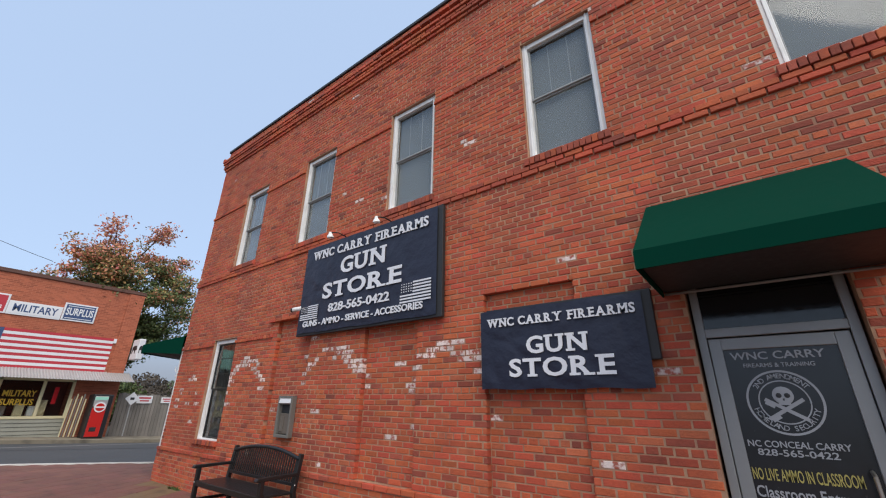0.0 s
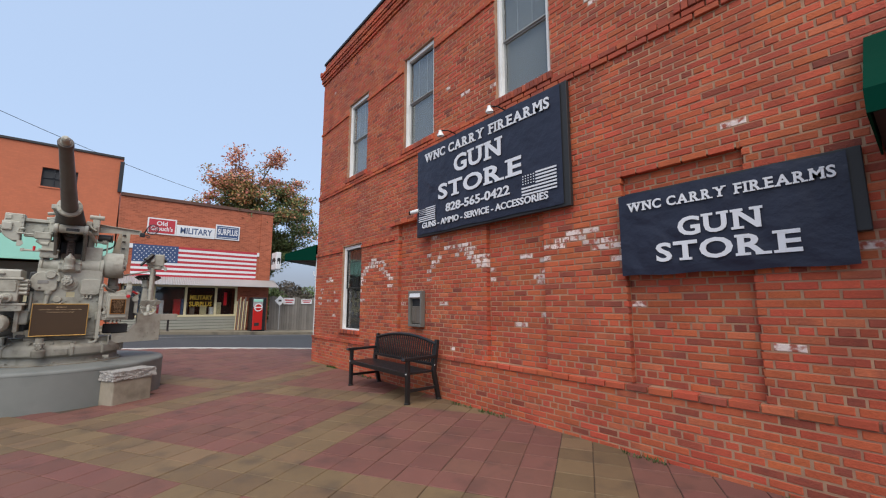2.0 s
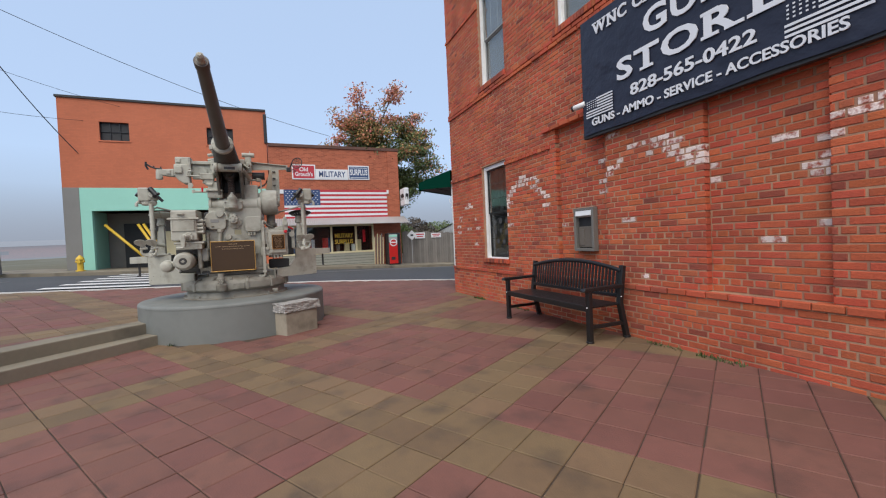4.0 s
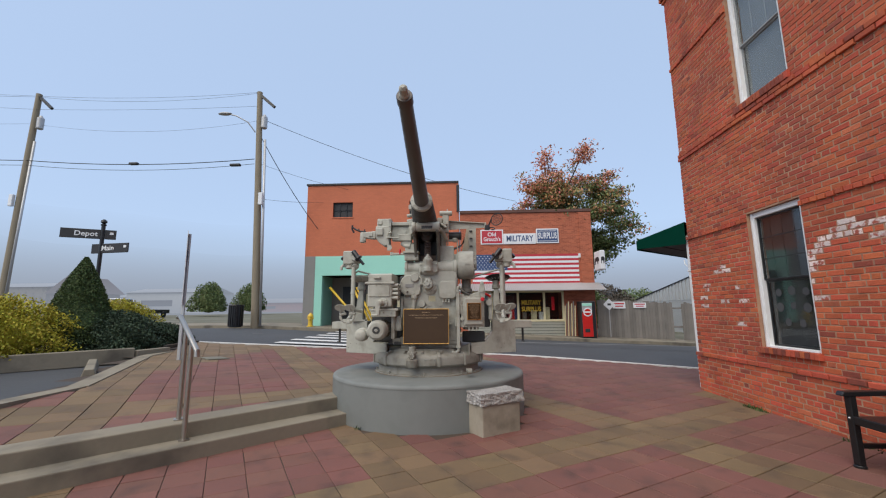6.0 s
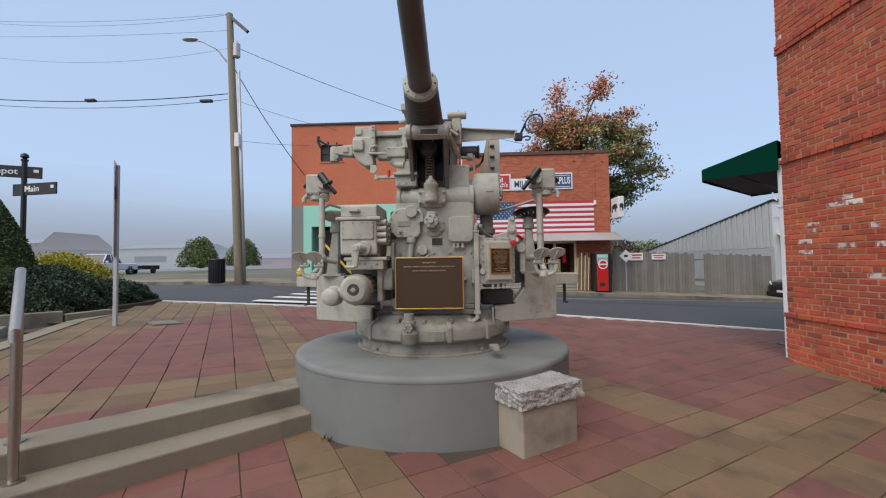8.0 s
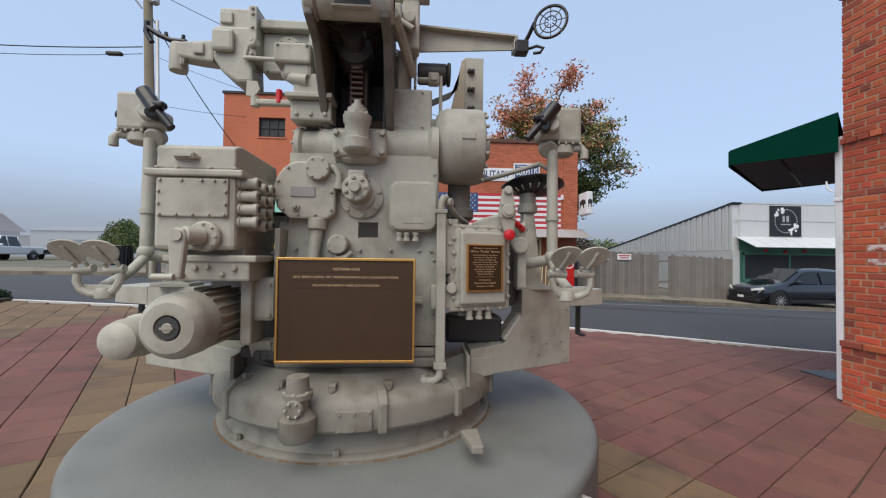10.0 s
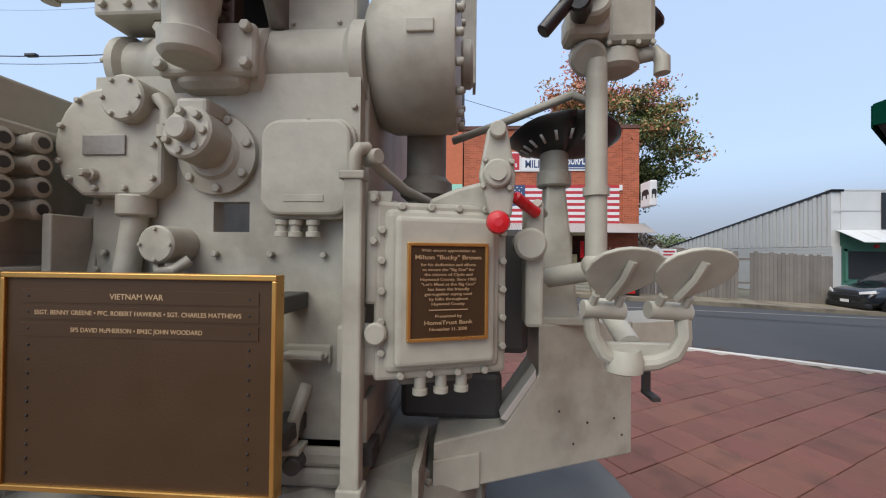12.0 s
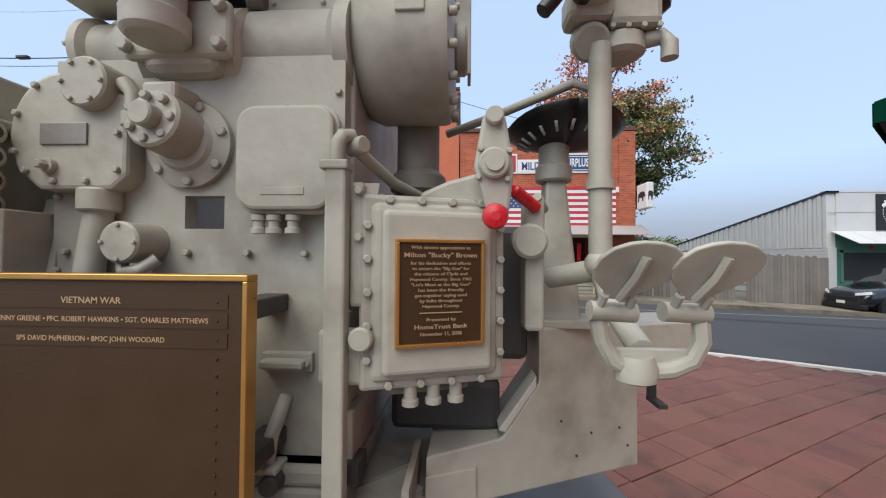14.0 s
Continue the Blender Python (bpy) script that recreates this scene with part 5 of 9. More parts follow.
# side platforms, one each side of the carriage
def side_platform(mirror):
    f = (lambda y: y) if not mirror else (lambda y: -1.74 - y)
    d = Vector((-0.26, 0, 0))

    def at(y, z):
        return (-8.655 - 0.45 * (y + 0.28), f(y), z)

    s = Shape().prism([at(-0.28, 0.80), at(0.37, 0.80), at(0.37, 1.25), at(0.03, 1.255), at(0.03, 1.10), at(-0.08, 0.96), at(-0.28, 0.945)], d, 0.006)
    p = gp("side_platform", s)
    s = Shape().prism([at(0.371, 1.14), at(0.63, 1.14), at(0.63, 1.24), at(0.371, 1.245)], d, 0.004)
    gp("platform_wing", s, M_GREY, p)
    s = Shape().prism([(q[0] + 0.012, q[1], q[2]) for q in (at(-0.28, 0.80), at(-0.15, 0.80), at(-0.15, 0.90), at(-0.28, 0.90))], (-0.013, 0, 0), 0.003)
    gp("cover_plate", s, M_GREY, p)
    s = Shape().prism([(q[0] + 0.004, q[1], q[2]) for q in (at(-0.07, 0.975), at(0.022, 1.09), at(0.022, 1.12), at(-0.09, 0.985))], (-0.08, 0, 0), 0.003)
    # lip in a paler grey than the platform
    gp("chamfer_lip", s, material("pale_lip_paint", (0.5, 0.49, 0.45), 0.5), p)
    pts = [at(y, z) for y, z in ((0.1, 0.98), (0.2, 0.93), (0.3, 0.93), (0.33, 0.87), (0.15, 0.87), (0.345, 1.12))]
    gp("rivets", Shape().bolts(pts, (1, 0.4 * (-1 if mirror else 1), 0), 0.004, 0.003), M_GREY_DARK, p)
    q = at(0.52, 1.0)
    gp("hanger_bracket", Shape().box(q[0] - 0.15, q[0] - 0.13, q[1] - 0.03, q[1] + 0.0, 0.94, 1.15, 0.003).box(q[0] - 0.15, q[0] - 0.05, q[1] - 0.03, q[1], 0.935, 0.95), M_GREY_DARK, p)
    # web coloured dark for the shade under the platform
    s = Shape().prism([at(-0.30, 0.935), at(-0.62, 0.86), at(-0.62, 0.80), at(-0.32, 0.80)], (-0.02, 0, 0)).box(-8.75, -8.5, f(-0.31) - 0.008, f(-0.31) + 0.008, 0.80, 0.95)
    gp("inner_web", s, M_GRIME_SHADE, p)
    return p


for side in (False, True):
    side_platform(side)


# gunner's place: sight on a bent pole, pedals
def gunner_station(mirror):
    f = (lambda y: y) if not mirror else (lambda y: -1.79 - y)
    sg = -1 if mirror else 1
    st = gp("sight_pole", Shape().cyl((-8.70, f(0.172), 1.43), (-8.715, f(0.175), 2.03), 0.030, n=20).cyl((-8.703, f(0.172), 1.64), (-8.703, f(0.172), 1.665), 0.036).ball((-8.70, f(0.172), 1.44), 0.042).cyl((-8.70, f(0.172), 1.43), (-8.80, f(0.06), 1.40), 0.03).cyl((-8.82, f(0.215), 1.30), (-8.82, f(0.215), 2.0), 0.016), M_GREY)
    s = Shape().box(-8.84, -8.68, *sorted((f(0.19), f(0.33))), 2.07, 2.27, 0.018)
    s.lathe((-8.75, f(0.24), 2.01), (0, 0, 1), [(0, 0.05), (0.01, 0.065), (0.05, 0.065), (0.06, 0.05), (0.08, 0.05)], 24)
    s.tube([(-8.74, f(0.28), 2.05), (-8.72, f(0.34), 2.055), (-8.71, f(0.355), 2.03), (-8.71, f(0.355), 1.99)], 0.022).cyl((-8.74, f(0.15), 2.06), (-8.70, f(0.15), 2.03), 0.05, edge=0.008)
    s.box(-8.76, -8.66, *sorted((f(0.08), f(0.2))), 2.08, 2.17, 0.02)
    s.cyl((-8.68, f(0.15), 2.15), (-8.63, f(0.14), 2.16), 0.048, edge=0.008)
    b = gp("sight_box", s, M_GREY, st)
    eye = gp("eyepiece_bar", Shape().cyl((-8.60, f(0.07), 2.135), (-8.63, f(0.165), 2.255), 0.036, n=20, edge=0.010).cyl((-8.60, f(0.00), 2.055), (-8.60, f(0.075), 2.145), 0.020, n=16, edge=0.004), M_BLACK_METAL, st, "black rubber-cased eyepiece bar")
    gp("eyepiece_joint", Shape().cyl((-8.67, f(0.12), 2.14), (-8.58, f(0.09), 2.13), 0.030, n=18, edge=0.006).box(-8.62, -8.57, *sorted((f(0.03), f(0.085))), 2.15, 2.185, 0.012), M_BLACK_METAL, eye)
    gp("side_eyecup", Shape().cyl((-8.77, f(0.325), 2.16), (-8.75, f(0.36), 2.19), 0.04, n=16, edge=0.008), M_BLACK_METAL, st)
    gp("lower_seam", Shape().bolts([(-8.69, f(v), 2.068) for v in (0.20, 0.24, 0.28, 0.32)], (1, 0, 0), 0.008, 0.010), M_GREY, b)
    # pedals
    s = Shape().tube([(-8.70, f(0.17), 1.42), (-8.56, f(0.155), 1.34), (-8.40, f(0.15), 1.285)], 0.024)
    s.tube([(-8.38, f(0.062), 1.350), (-8.372, f(0.066), 1.31), (-8.372, f(0.085), 1.275), (-8.375, f(0.115), 1.258), (-8.38, f(0.15), 1.252), (-8.375, f(0.19), 1.258), (-8.372, f(0.225), 1.275), (-8.372, f(0.243), 1.31), (-8.38, f(0.245), 1.350)], 0.016, 10)
    s.prism([(-8.392, f(0.075), 1.295), (-8.392, f(0.235), 1.295), (-8.392, f(0.20), 1.25), (-8.392, f(0.10), 1.25)], (0.014, 0, 0), 0.003)
    s.lathe((-8.38, f(0.13), 1.232), (0, 0, 1), [(0, 0.022), (0.006, 0.036), (0.03, 0.038), (0.05, 0.03)], 18)
    pk = gp("pedal_fork", s)
    up = Vector((0.60, 0.10 * sg, 0.79)).normalized()
    out = Vector((-0.05, 1.0, 0.0))
    out = (out - up * out.dot(up)).normalized()
    nrm = out.cross(up).normalized()
    for y in (0.085, 0.213):
        piv = Vector((-8.372, f(y), 1.362))
        rows = [(0.030, 0.027), (0.045, 0.030), (0.058, 0.046), (0.075, 0.063), (0.095, 0.072), (0.118, 0.070), (0.138, 0.057), (0.150, 0.036), (0.155, 0.014)]
        lean = 0.16 * sg
        o = [piv + up * t + out * (w + lean * (t - 0.03)) + nrm * 0.10 * (t - 0.09) ** 2 for t, w in rows] + [piv + up * t + out * (-w + lean * (t - 0.03)) + nrm * 0.10 * (t - 0.09) ** 2 for t, w in rows[::-1]]
        s = Shape().prism(o, nrm * -0.009, 0.003)
        s.tube([piv + up * 0.035 + nrm * 0.004, piv + up * 0.09 + nrm * 0.009 + out * lean * 0.06, piv + up * 0.128 + nrm * 0.002 + out * lean * 0.1], 0.008, 8)
        for k in (-1, 1):
            s.tube([piv + out * 0.026 * k - up * 0.006, piv + out * 0.026 * k + up * 0.040], 0.0085, 8)
        s.tube([piv - out * 0.042, piv + out * 0.042], 0.018, 14)
        gp("pedal", s, M_GREY, pk)
    gp("grab_rail", Shape().tube([(-8.78, f(0.20), 1.62), (-8.80, f(0.19), 1.94), (-8.84, f(0.14), 1.985), (-8.95, f(-0.08), 1.93), (-9.02, f(-0.25), 1.89)], 0.014), M_GREY)


for side in (False, True):
    gunner_station(side)

# gunner seats on tapered columns
for y, lab in ((0.14, "black perforated gunner seat"), (-1.88, "grey gunner seat pan")):
    c = Vector((-9.0, y, 1.90))

    def bowl(u, v, c=c):
        a, r = 2 * math.pi * v, u
        k = 1 + 0.12 * math.cos(2 * a)
        return c + Vector((0.19 * r * k * math.cos(a), 0.215 * r * k * math.sin(a), -0.075 * (1 - r ** 2.2) + 0.02 * r * math.cos(2 * a)))

    seat = gp("gunner_seat", Shape().grid(8, 36, bowl), M_BLACK_METAL if y > 0 else M_GREY, label=lab)
    md = seat.modifiers.new("thick", "SOLIDIFY")
    md.thickness = 0.006
    if y > 0:
        # pale tubes paint the highlights at the seat's slots
        slot_mat = material("slot_highlight_paint", (0.5, 0.5, 0.48), 0.5)
        for k in range(22):
            p, q = bowl(0.62, k / 22), bowl(0.78, k / 22)
            gp("vent_slot", Shape().tube([p - Vector((0, 0, 0.009)), q - Vector((0, 0, 0.009))], 0.005, 6), slot_mat, seat)
    s = Shape().cyl((-8.98, y - 0.03, 1.76), (-8.98, y - 0.03, 1.84), 0.05).cyl((-8.98, y - 0.03, 1.71), (-8.98, y - 0.03, 1.765), 0.06, edge=0.006)
    s.prism([(-8.95, y - 0.06, 1.72), (-8.95, y + 0.005, 1.72), (-8.85, y + 0.03, 1.25), (-8.85, y - 0.10, 1.25)], (-0.09, 0, 0), 0.01)
    s.box(-8.98, -8.82, y - 0.14, y + 0.07, 1.25, 1.275, 0.005)
    gp("seat_column", s)

# right-hand terminal box with its bronze plaque, lever and rod
TB = Matrix.Translation((-8.515, -0.243, 1.382)) @ Matrix.Rotation(radians(20), 4, "Z") @ Matrix.Diagonal((1.05, 1.19, 0.96, 1))
s = Shape().box(-0.10, 0.0, -0.125, 0.125, -0.205, 0.205, 0.02, TB, 3)
tb = gp("terminal_box", s)
s = Shape().box(-0.035, -0.012, -0.142, 0.142, -0.222, 0.222, 0.01, TB).box(-0.008, 0.018, -0.105, 0.105, -0.185, 0.185, 0.012, TB, 3)
gp("box_cover", s, M_GREY, tb)
pts = [TB @ Vector((-0.012, y, z)) for y in (-0.13, 0.13) for z in (-0.15, -0.075, 0.0, 0.075, 0.15)] + [TB @ Vector((-0.012, y, z)) for z in (-0.21, 0.21) for y in (-0.09, -0.03, 0.03, 0.09)]
gp("bolt_row", Shape().bolts(pts, TB.to_3x3() @ Vector((1, 0, 0)), 0.010, 0.013), M_GREY, tb)
for y in (-0.045, 0.0, 0.045):
    p = TB @ Vector((-0.03, y, -0.22))
    gp("cable_gland", Shape().lathe(p, (0, 0, -1), [(0, 0.015), (0.03, 0.015), (0.032, 0.019), (0.045, 0.019)], 14), M_GREY, tb)
gp("lower_tray", Shape().box(-0.16, -0.06, -0.085, 0.085, -0.255, -0.205, 0.012, TB), M_GRIME_SHADE, tb)
pq2 = gp("dedication_plaque", Shape().box(0.018, 0.026, -0.082, 0.082, -0.118, 0.118, 0.0, TB), M_BRONZE, label="small bronze dedication plaque with raised brass lettering")
s = Shape()
for a, b, c, d in ((-0.084, 0.084, 0.112, 0.12), (-0.084, 0.084, -0.12, -0.112), (-0.084, -0.077, -0.112, 0.112), (0.077, 0.084, -0.112, 0.112)):
    s.box(0.018, 0.031, a, b, c, d, 0.0015, TB)
gp("plaque_border", s, M_GOLD, pq2)


def gun_text(string, y, z, h, w, parent, frame_m):
    """Raised lines of text on a plaque; frame_m: the plaque's pose with +x outwards."""
    t = text_shape(string, h, 0.002, 0.008 if h > 0.009 else 0.004, w)
    return gp("lettering", t.move(frame_m @ pose(0, y, z, 0, 0, 90)), M_CAST, parent)


m2 = TB @ Matrix.Translation((0.0275, 0, 0))
for z, h, w, line in ((0.101, 0.0072, 0.112, "With sincere appreciation to"), (0.084, 0.0105, 0.137, 'Milton "Bucky" Brown'), (0.066, 0.0068, 0.114, "for his dedication and efforts"), (0.054, 0.0068, 0.108, 'to secure the "Big Gun" for'), (0.042, 0.0068, 0.10, "the citizens of Clyde and"), (0.030, 0.0068, 0.116, "Haywood County. Since 1965"), (0.018, 0.0068, 0.112, '"Let\'s Meet at the Big Gun"'), (0.006, 0.0068, 0.086, "has been the friendly"), (-0.006, 0.0068, 0.098, "get-together saying used"), (-0.018, 0.0068, 0.08, "by folks throughout"), (-0.030, 0.0068, 0.07, "Haywood County."), (-0.060, 0.0068, 0.055, "Presented by"), (-0.076, 0.0095, 0.10, "HomeTrust Bank"), (-0.092, 0.0078, 0.078, "November 11, 2008")):
    gun_text(line, 0, z, h, w, pq2, m2)
gp("rule_line", Shape().box(0.026, 0.0285, -0.04, 0.04, -0.0455, -0.0435, 0.0, TB), M_CAST, pq2)

s = Shape().box(-8.475, -8.435, -0.475, -0.43, 0.93, 1.655, 0.006).box(-8.48, -8.43, -0.485, -0.425, 1.64, 1.66, 0.004)
s.tube([(-8.455, -0.455, 1.66), (-8.455, -0.452, 1.70), (-8.46, -0.445, 1.715), (-8.48, -0.43, 1.72)], 0.017).cyl((-8.50, -0.44, 1.70), (-8.47, -0.40, 1.70), 0.02, edge=0.004)
s.tube([(-8.48, -0.43, 1.70), (-8.60, -0.36, 1.64), (-8.72, -0.30, 1.62)], 0.014)
rod = gp("linkage_rod", s)
s = Shape().box(-8.48, -8.43, -0.483, -0.423, 0.905, 0.935, 0.004).tube([(-8.455, -0.453, 0.92), (-8.455, -0.453, 0.87), (-8.46, -0.48, 0.845), (-8.47, -0.54, 0.84)], 0.02).cyl((-8.47, -0.52, 0.84), (-8.47, -0.54, 0.84), 0.03).tube([(-8.47, -0.53, 0.84), (-8.47, -0.72, 0.845)], 0.013)
gp("conduit_elbow", s, M_GREY)
s = Shape().box(-8.52, -8.475, -0.50, -0.40, 1.18, 1.30, 0.01).box(-8.56, -8.47, -0.43, -0.40, 1.35, 1.62, 0.008).box(-8.555, -8.50, -0.40, -0.36, 1.55, 1.60, 0.008).prism([(-8.50, -0.41, 1.62), (-8.50, -0.37, 1.62), (-8.50, -0.40, 1.40), (-8.50, -0.42, 1.40)], (0.012, 0, 0)).cyl((-8.47, -0.40, 1.285), (-8.445, -0.40, 1.285), 0.026, edge=0.004)
gp("rod_guide", s.bolts([(-8.47, -0.41, 1.6), (-8.47, -0.41, 1.5)], (1, 0, 0), 0.01, 0.012))
s = Shape().prism([(-8.51, -0.145, 1.775), (-8.51, -0.12, 1.795), (-8.51, -0.095, 1.775), (-8.51, -0.075, 1.66), (-8.51, -0.085, 1.56), (-8.51, -0.135, 1.56), (-8.51, -0.165, 1.66)], (-0.025, 0, 0), 0.008)
s.cyl((-8.52, -0.12, 1.77), (-8.49, -0.12, 1.77), 0.02, edge=0.003).cyl((-8.51, -0.12, 1.665), (-8.49, -0.12, 1.665), 0.034, edge=0.004).cyl((-8.49, -0.12, 1.665), (-8.482, -0.12, 1.665), 0.02)
lev = gp("release_lever", s)
gp("bolt_ring", Shape().bolts(ring_pts((-8.51, -0.12, 1.665), 0.045, 4, start=0.7), (1, 0, 0), 0.007, 0.01), M_GREY, lev)
gp("lever_knob", Shape().lathe((-8.50, -0.12, 1.545), (1, 0, 0), [(0, 0.018), (0.012, 0.026), (0.035, 0.028), (0.048, 0.024), (0.052, 0.01)], 20), M_RED_KNOB, lev, "round red lever knob")
gp("lever_foot", Shape().prism([(-8.56, -0.29, 1.58), (-8.56, -0.10, 1.58), (-8.56, -0.14, 1.66), (-8.56, -0.22, 1.64), (-8.56, -0.29, 1.61)], (-0.06, 0, 0), 0.01), M_GREY)
gp("red_grip", Shape().cyl((-8.60, -0.07, 1.625), (-8.66, 0.0, 1.585), 0.016, edge=0.005), M_RED_KNOB, label="slanted red lever grip")
s = Shape().box(-8.75, -8.66, -0.03, 0.02, 1.27, 1.62, 0.01).cyl((-8.70, -0.02, 1.50), (-8.63, -0.02, 1.50), 0.045, edge=0.008).tube([(-8.66, 0.0, 1.615), (-8.72, 0.03, 1.59)], 0.012)
gp("release_post", s)
# both trunks coloured dark in place of the shaded hollows there
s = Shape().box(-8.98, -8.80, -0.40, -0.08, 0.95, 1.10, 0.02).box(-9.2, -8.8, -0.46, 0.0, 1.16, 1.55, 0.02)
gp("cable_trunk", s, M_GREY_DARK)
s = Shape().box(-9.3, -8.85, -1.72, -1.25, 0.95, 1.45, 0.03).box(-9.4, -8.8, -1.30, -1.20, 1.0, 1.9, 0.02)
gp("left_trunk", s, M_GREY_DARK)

# large memorial plaque on the front
pq = gp("memorial_plaque", Shape().box(-8.36, -8.332, -1.173, -0.578, 0.968, 1.42, 0.002), M_BRONZE, label="large bronze memorial plaque with a brass edge")
s = Shape()
for a, b, c, d in ((-1.178, -0.573, 1.412, 1.424), (-1.178, -0.573, 0.964, 0.976), (-1.178, -1.168, 0.976, 1.412), (-0.583, -0.573, 0.976, 1.412)):
    s.box(-8.362, -8.325, a, b, c, d, 0.002)
gp("plaque_edge", s, M_GOLD, pq)
for z, h, w, line in ((1.374, 0.012, 0.118, "VIETNAM WAR"), (1.339, 0.0095, 0.455, "SSGT. BENNY GREENE \u2022 PFC. ROBERT HAWKINS \u2022 SGT. CHARLES MATTHEWS"), (1.303, 0.0095, 0.29, "SP5 DAVID McPHERSON \u2022 BM3C JOHN WOODARD")):
    gun_text(line, 0, z, h, w, pq, Matrix.Translation((-8.331, -0.876, 0)))
for z in (1.374, 1.339, 1.303):
    gp("name_strip", Shape().box(-8.332, -8.3305, -1.135, -0.612, z - 0.014, z + 0.014, 0.0), M_BRONZE, pq)
s = Shape()
for y in (-1.118, -0.632):
    for k in range(13):
        s.bolts([(-8.331, y, 1.374 - 0.0345 * k if k < 3 else 1.27 - 0.03 * (k - 3))], (1, 0, 0), 0.0028, 0.002)
gp("plaque_rivets", s, M_DARK, pq)
for y0 in (-1.14, -0.66):
    for z0 in (1.02, 1.33):
        gp("plaque_bracket", Shape().box(-8.555, -8.361, y0, y0 + 0.06, z0, z0 + 0.04, 0.004), M_GREY_DARK, pq)

# granite block against the pedestal
block = thing("granite_block", (-7.885, -0.06, 0.03), "rough granite slab on a stained concrete block beside the pedestal", "stone block", rz=33)
part("block_base", Shape().box(-0.17, 0.17, -0.27, 0.27, -0.05, 0.325, 0.015), M_BLOCK, block, "stained concrete base")
s = Shape()
r = bmesh.ops.create_cube(s.bm, size=1)
bmesh.ops.subdivide_edges(s.bm, edges=s.bm.edges[:], cuts=14, use_grid_fill=True)
for vtx in s.bm.verts:
    p = Vector((vtx.co.x * 0.37, vtx.co.y * 0.58, vtx.co.z * 0.125 + 0.389))
    top = vtx.co.z > 0.45
    n1 = noise.noise(p * 16) * 0.018 + noise.noise(p * 42) * 0.012
    out = Vector((vtx.co.x if abs(vtx.co.x) > 0.45 else 0, vtx.co.y if abs(vtx.co.y) > 0.45 else 0, 0))
    vtx.co = p + out * (n1 * 2.2 + 0.01) + Vector((0, 0, n1 * 0.15 if top else 0))
part("granite_slab", s, M_STONE, block, "rough-split granite top slab")


# ---- across the street ----
FX = -23.06
s = Shape()
rows_y = [-60 + 2.0 * k for k in range(61)]
for ya, yb in zip(rows_y, rows_y[1:]):
    for (xa, za), (xb, zb) in (((-21.55, -0.1), (-21.55, 0.10)), ((-21.55, 0.10), (-24.5, 0.13))):
        q = [(xa, ya, slope_z(ya) + za), (xa, yb, slope_z(yb) + za), (xb, yb, slope_z(yb) + zb), (xb, ya, slope_z(ya) + zb)]
        s.bm.faces.new([s.bm.verts.new(v) for v in q])
whole("pavement_far", s, M_CONCRETE, "worn concrete pavement across the street", "pavement", kind="structure")
s = Shape().grid(24, 24, lambda u, v: Vector((-24.4 - 90 * u, -120 + 160 * v, slope_z(-120 + 160 * v) + 0.10 + 0.5 * u + 0.6 * u * u)))
whole("lawn", s, M_GRASS, "pale lot with dull rough grass rising behind the far pavement", "grass", kind="structure")
s = Shape().grid(10, 16, lambda u, v: Vector((-14.2 + 14 * u, -5.3 - 40 * v, slope_z(-5.3 - 12 * v) - 0.10)))
whole("parking_bay", s, M_ASPHALT, "grey tarmac parking bay beyond the raised paving", "parking", kind="structure")
for k in range(6):
    x = -14.9 - 1.15 * k
    s = Shape().prism([(x, -6.0, slope_z(-6.0) + 0.012), (x - 0.42, -6.0, slope_z(-6.0) + 0.012), (x - 0.42, -3.6, slope_z(-3.6) + 0.012), (x, -3.6, slope_z(-3.6) + 0.012)], (0, 0, 0.006))
    whole("crosswalk_stripe", s, M_LINE, "worn white crosswalk stripe on the asphalt", "road marking", "crosswalk stripes", kind="structure")
for y0, y1 in ((-40, -8), (-1.5, 30)):
    s = Shape().prism([(-18.1, y0, slope_z(y0) + 0.02), (-18.2, y0, slope_z(y0) + 0.02), (-18.2, y1, slope_z(y1) + 0.02), (-18.1, y1, slope_z(y1) + 0.02)], (0, 0, 0.004))
    whole("centre_line", s, material("faded_centre_line", (0.2, 0.2, 0.19), 0.8), "faded centre line on the asphalt", "road marking", kind="structure")


def box_part(name, mat, parent, *b, bevel=0.0, label=""):
    return part(name, Shape().box(*b, bevel), mat, parent, label)


# brick surplus store
M_STORE = brick_sheet("store_brickwork", (0.36, 0.100, 0.050), None)
st = thing("surplus_store", (FX, 2.85, 0.15), "single-storey red brick surplus store with a tin canopy", "shop building")
Y = lambda y: y - 2.85
Zs = lambda z: z - 0.15
for b in ((-9, 0, -0.45, 6.15, 2.45, 6.28), (-9, 0, 4.62, 6.15, -0.3, 2.45), (-9, -3, -0.45, 4.62, -0.3, 2.45), (-3, 0, -0.45, -0.05, -0.3, 2.45)):
    part("wall", Shape().box(b[0], b[1], Y(b[2]), Y(b[3]), Zs(b[4]), Zs(b[5])), M_STORE, st)
s = Shape().box(-0.3, 0.06, Y(-0.45), Y(6.2), Zs(6.28), Zs(6.36), 0.01).box(-0.3, 0.03, Y(-0.45), Y(6.17), Zs(6.36), Zs(6.44), 0.01)
part("parapet", s, material("stained_parapet_brick", (0.12, 0.06, 0.045), 0.9, vary=0.4, scale=6, bump=0.4), st, "dark stained brick parapet")
part("corner_pilaster", Shape().box(0, 0.05, Y(5.55), Y(6.15), Zs(2.5), Zs(6.25)), M_STORE, st)
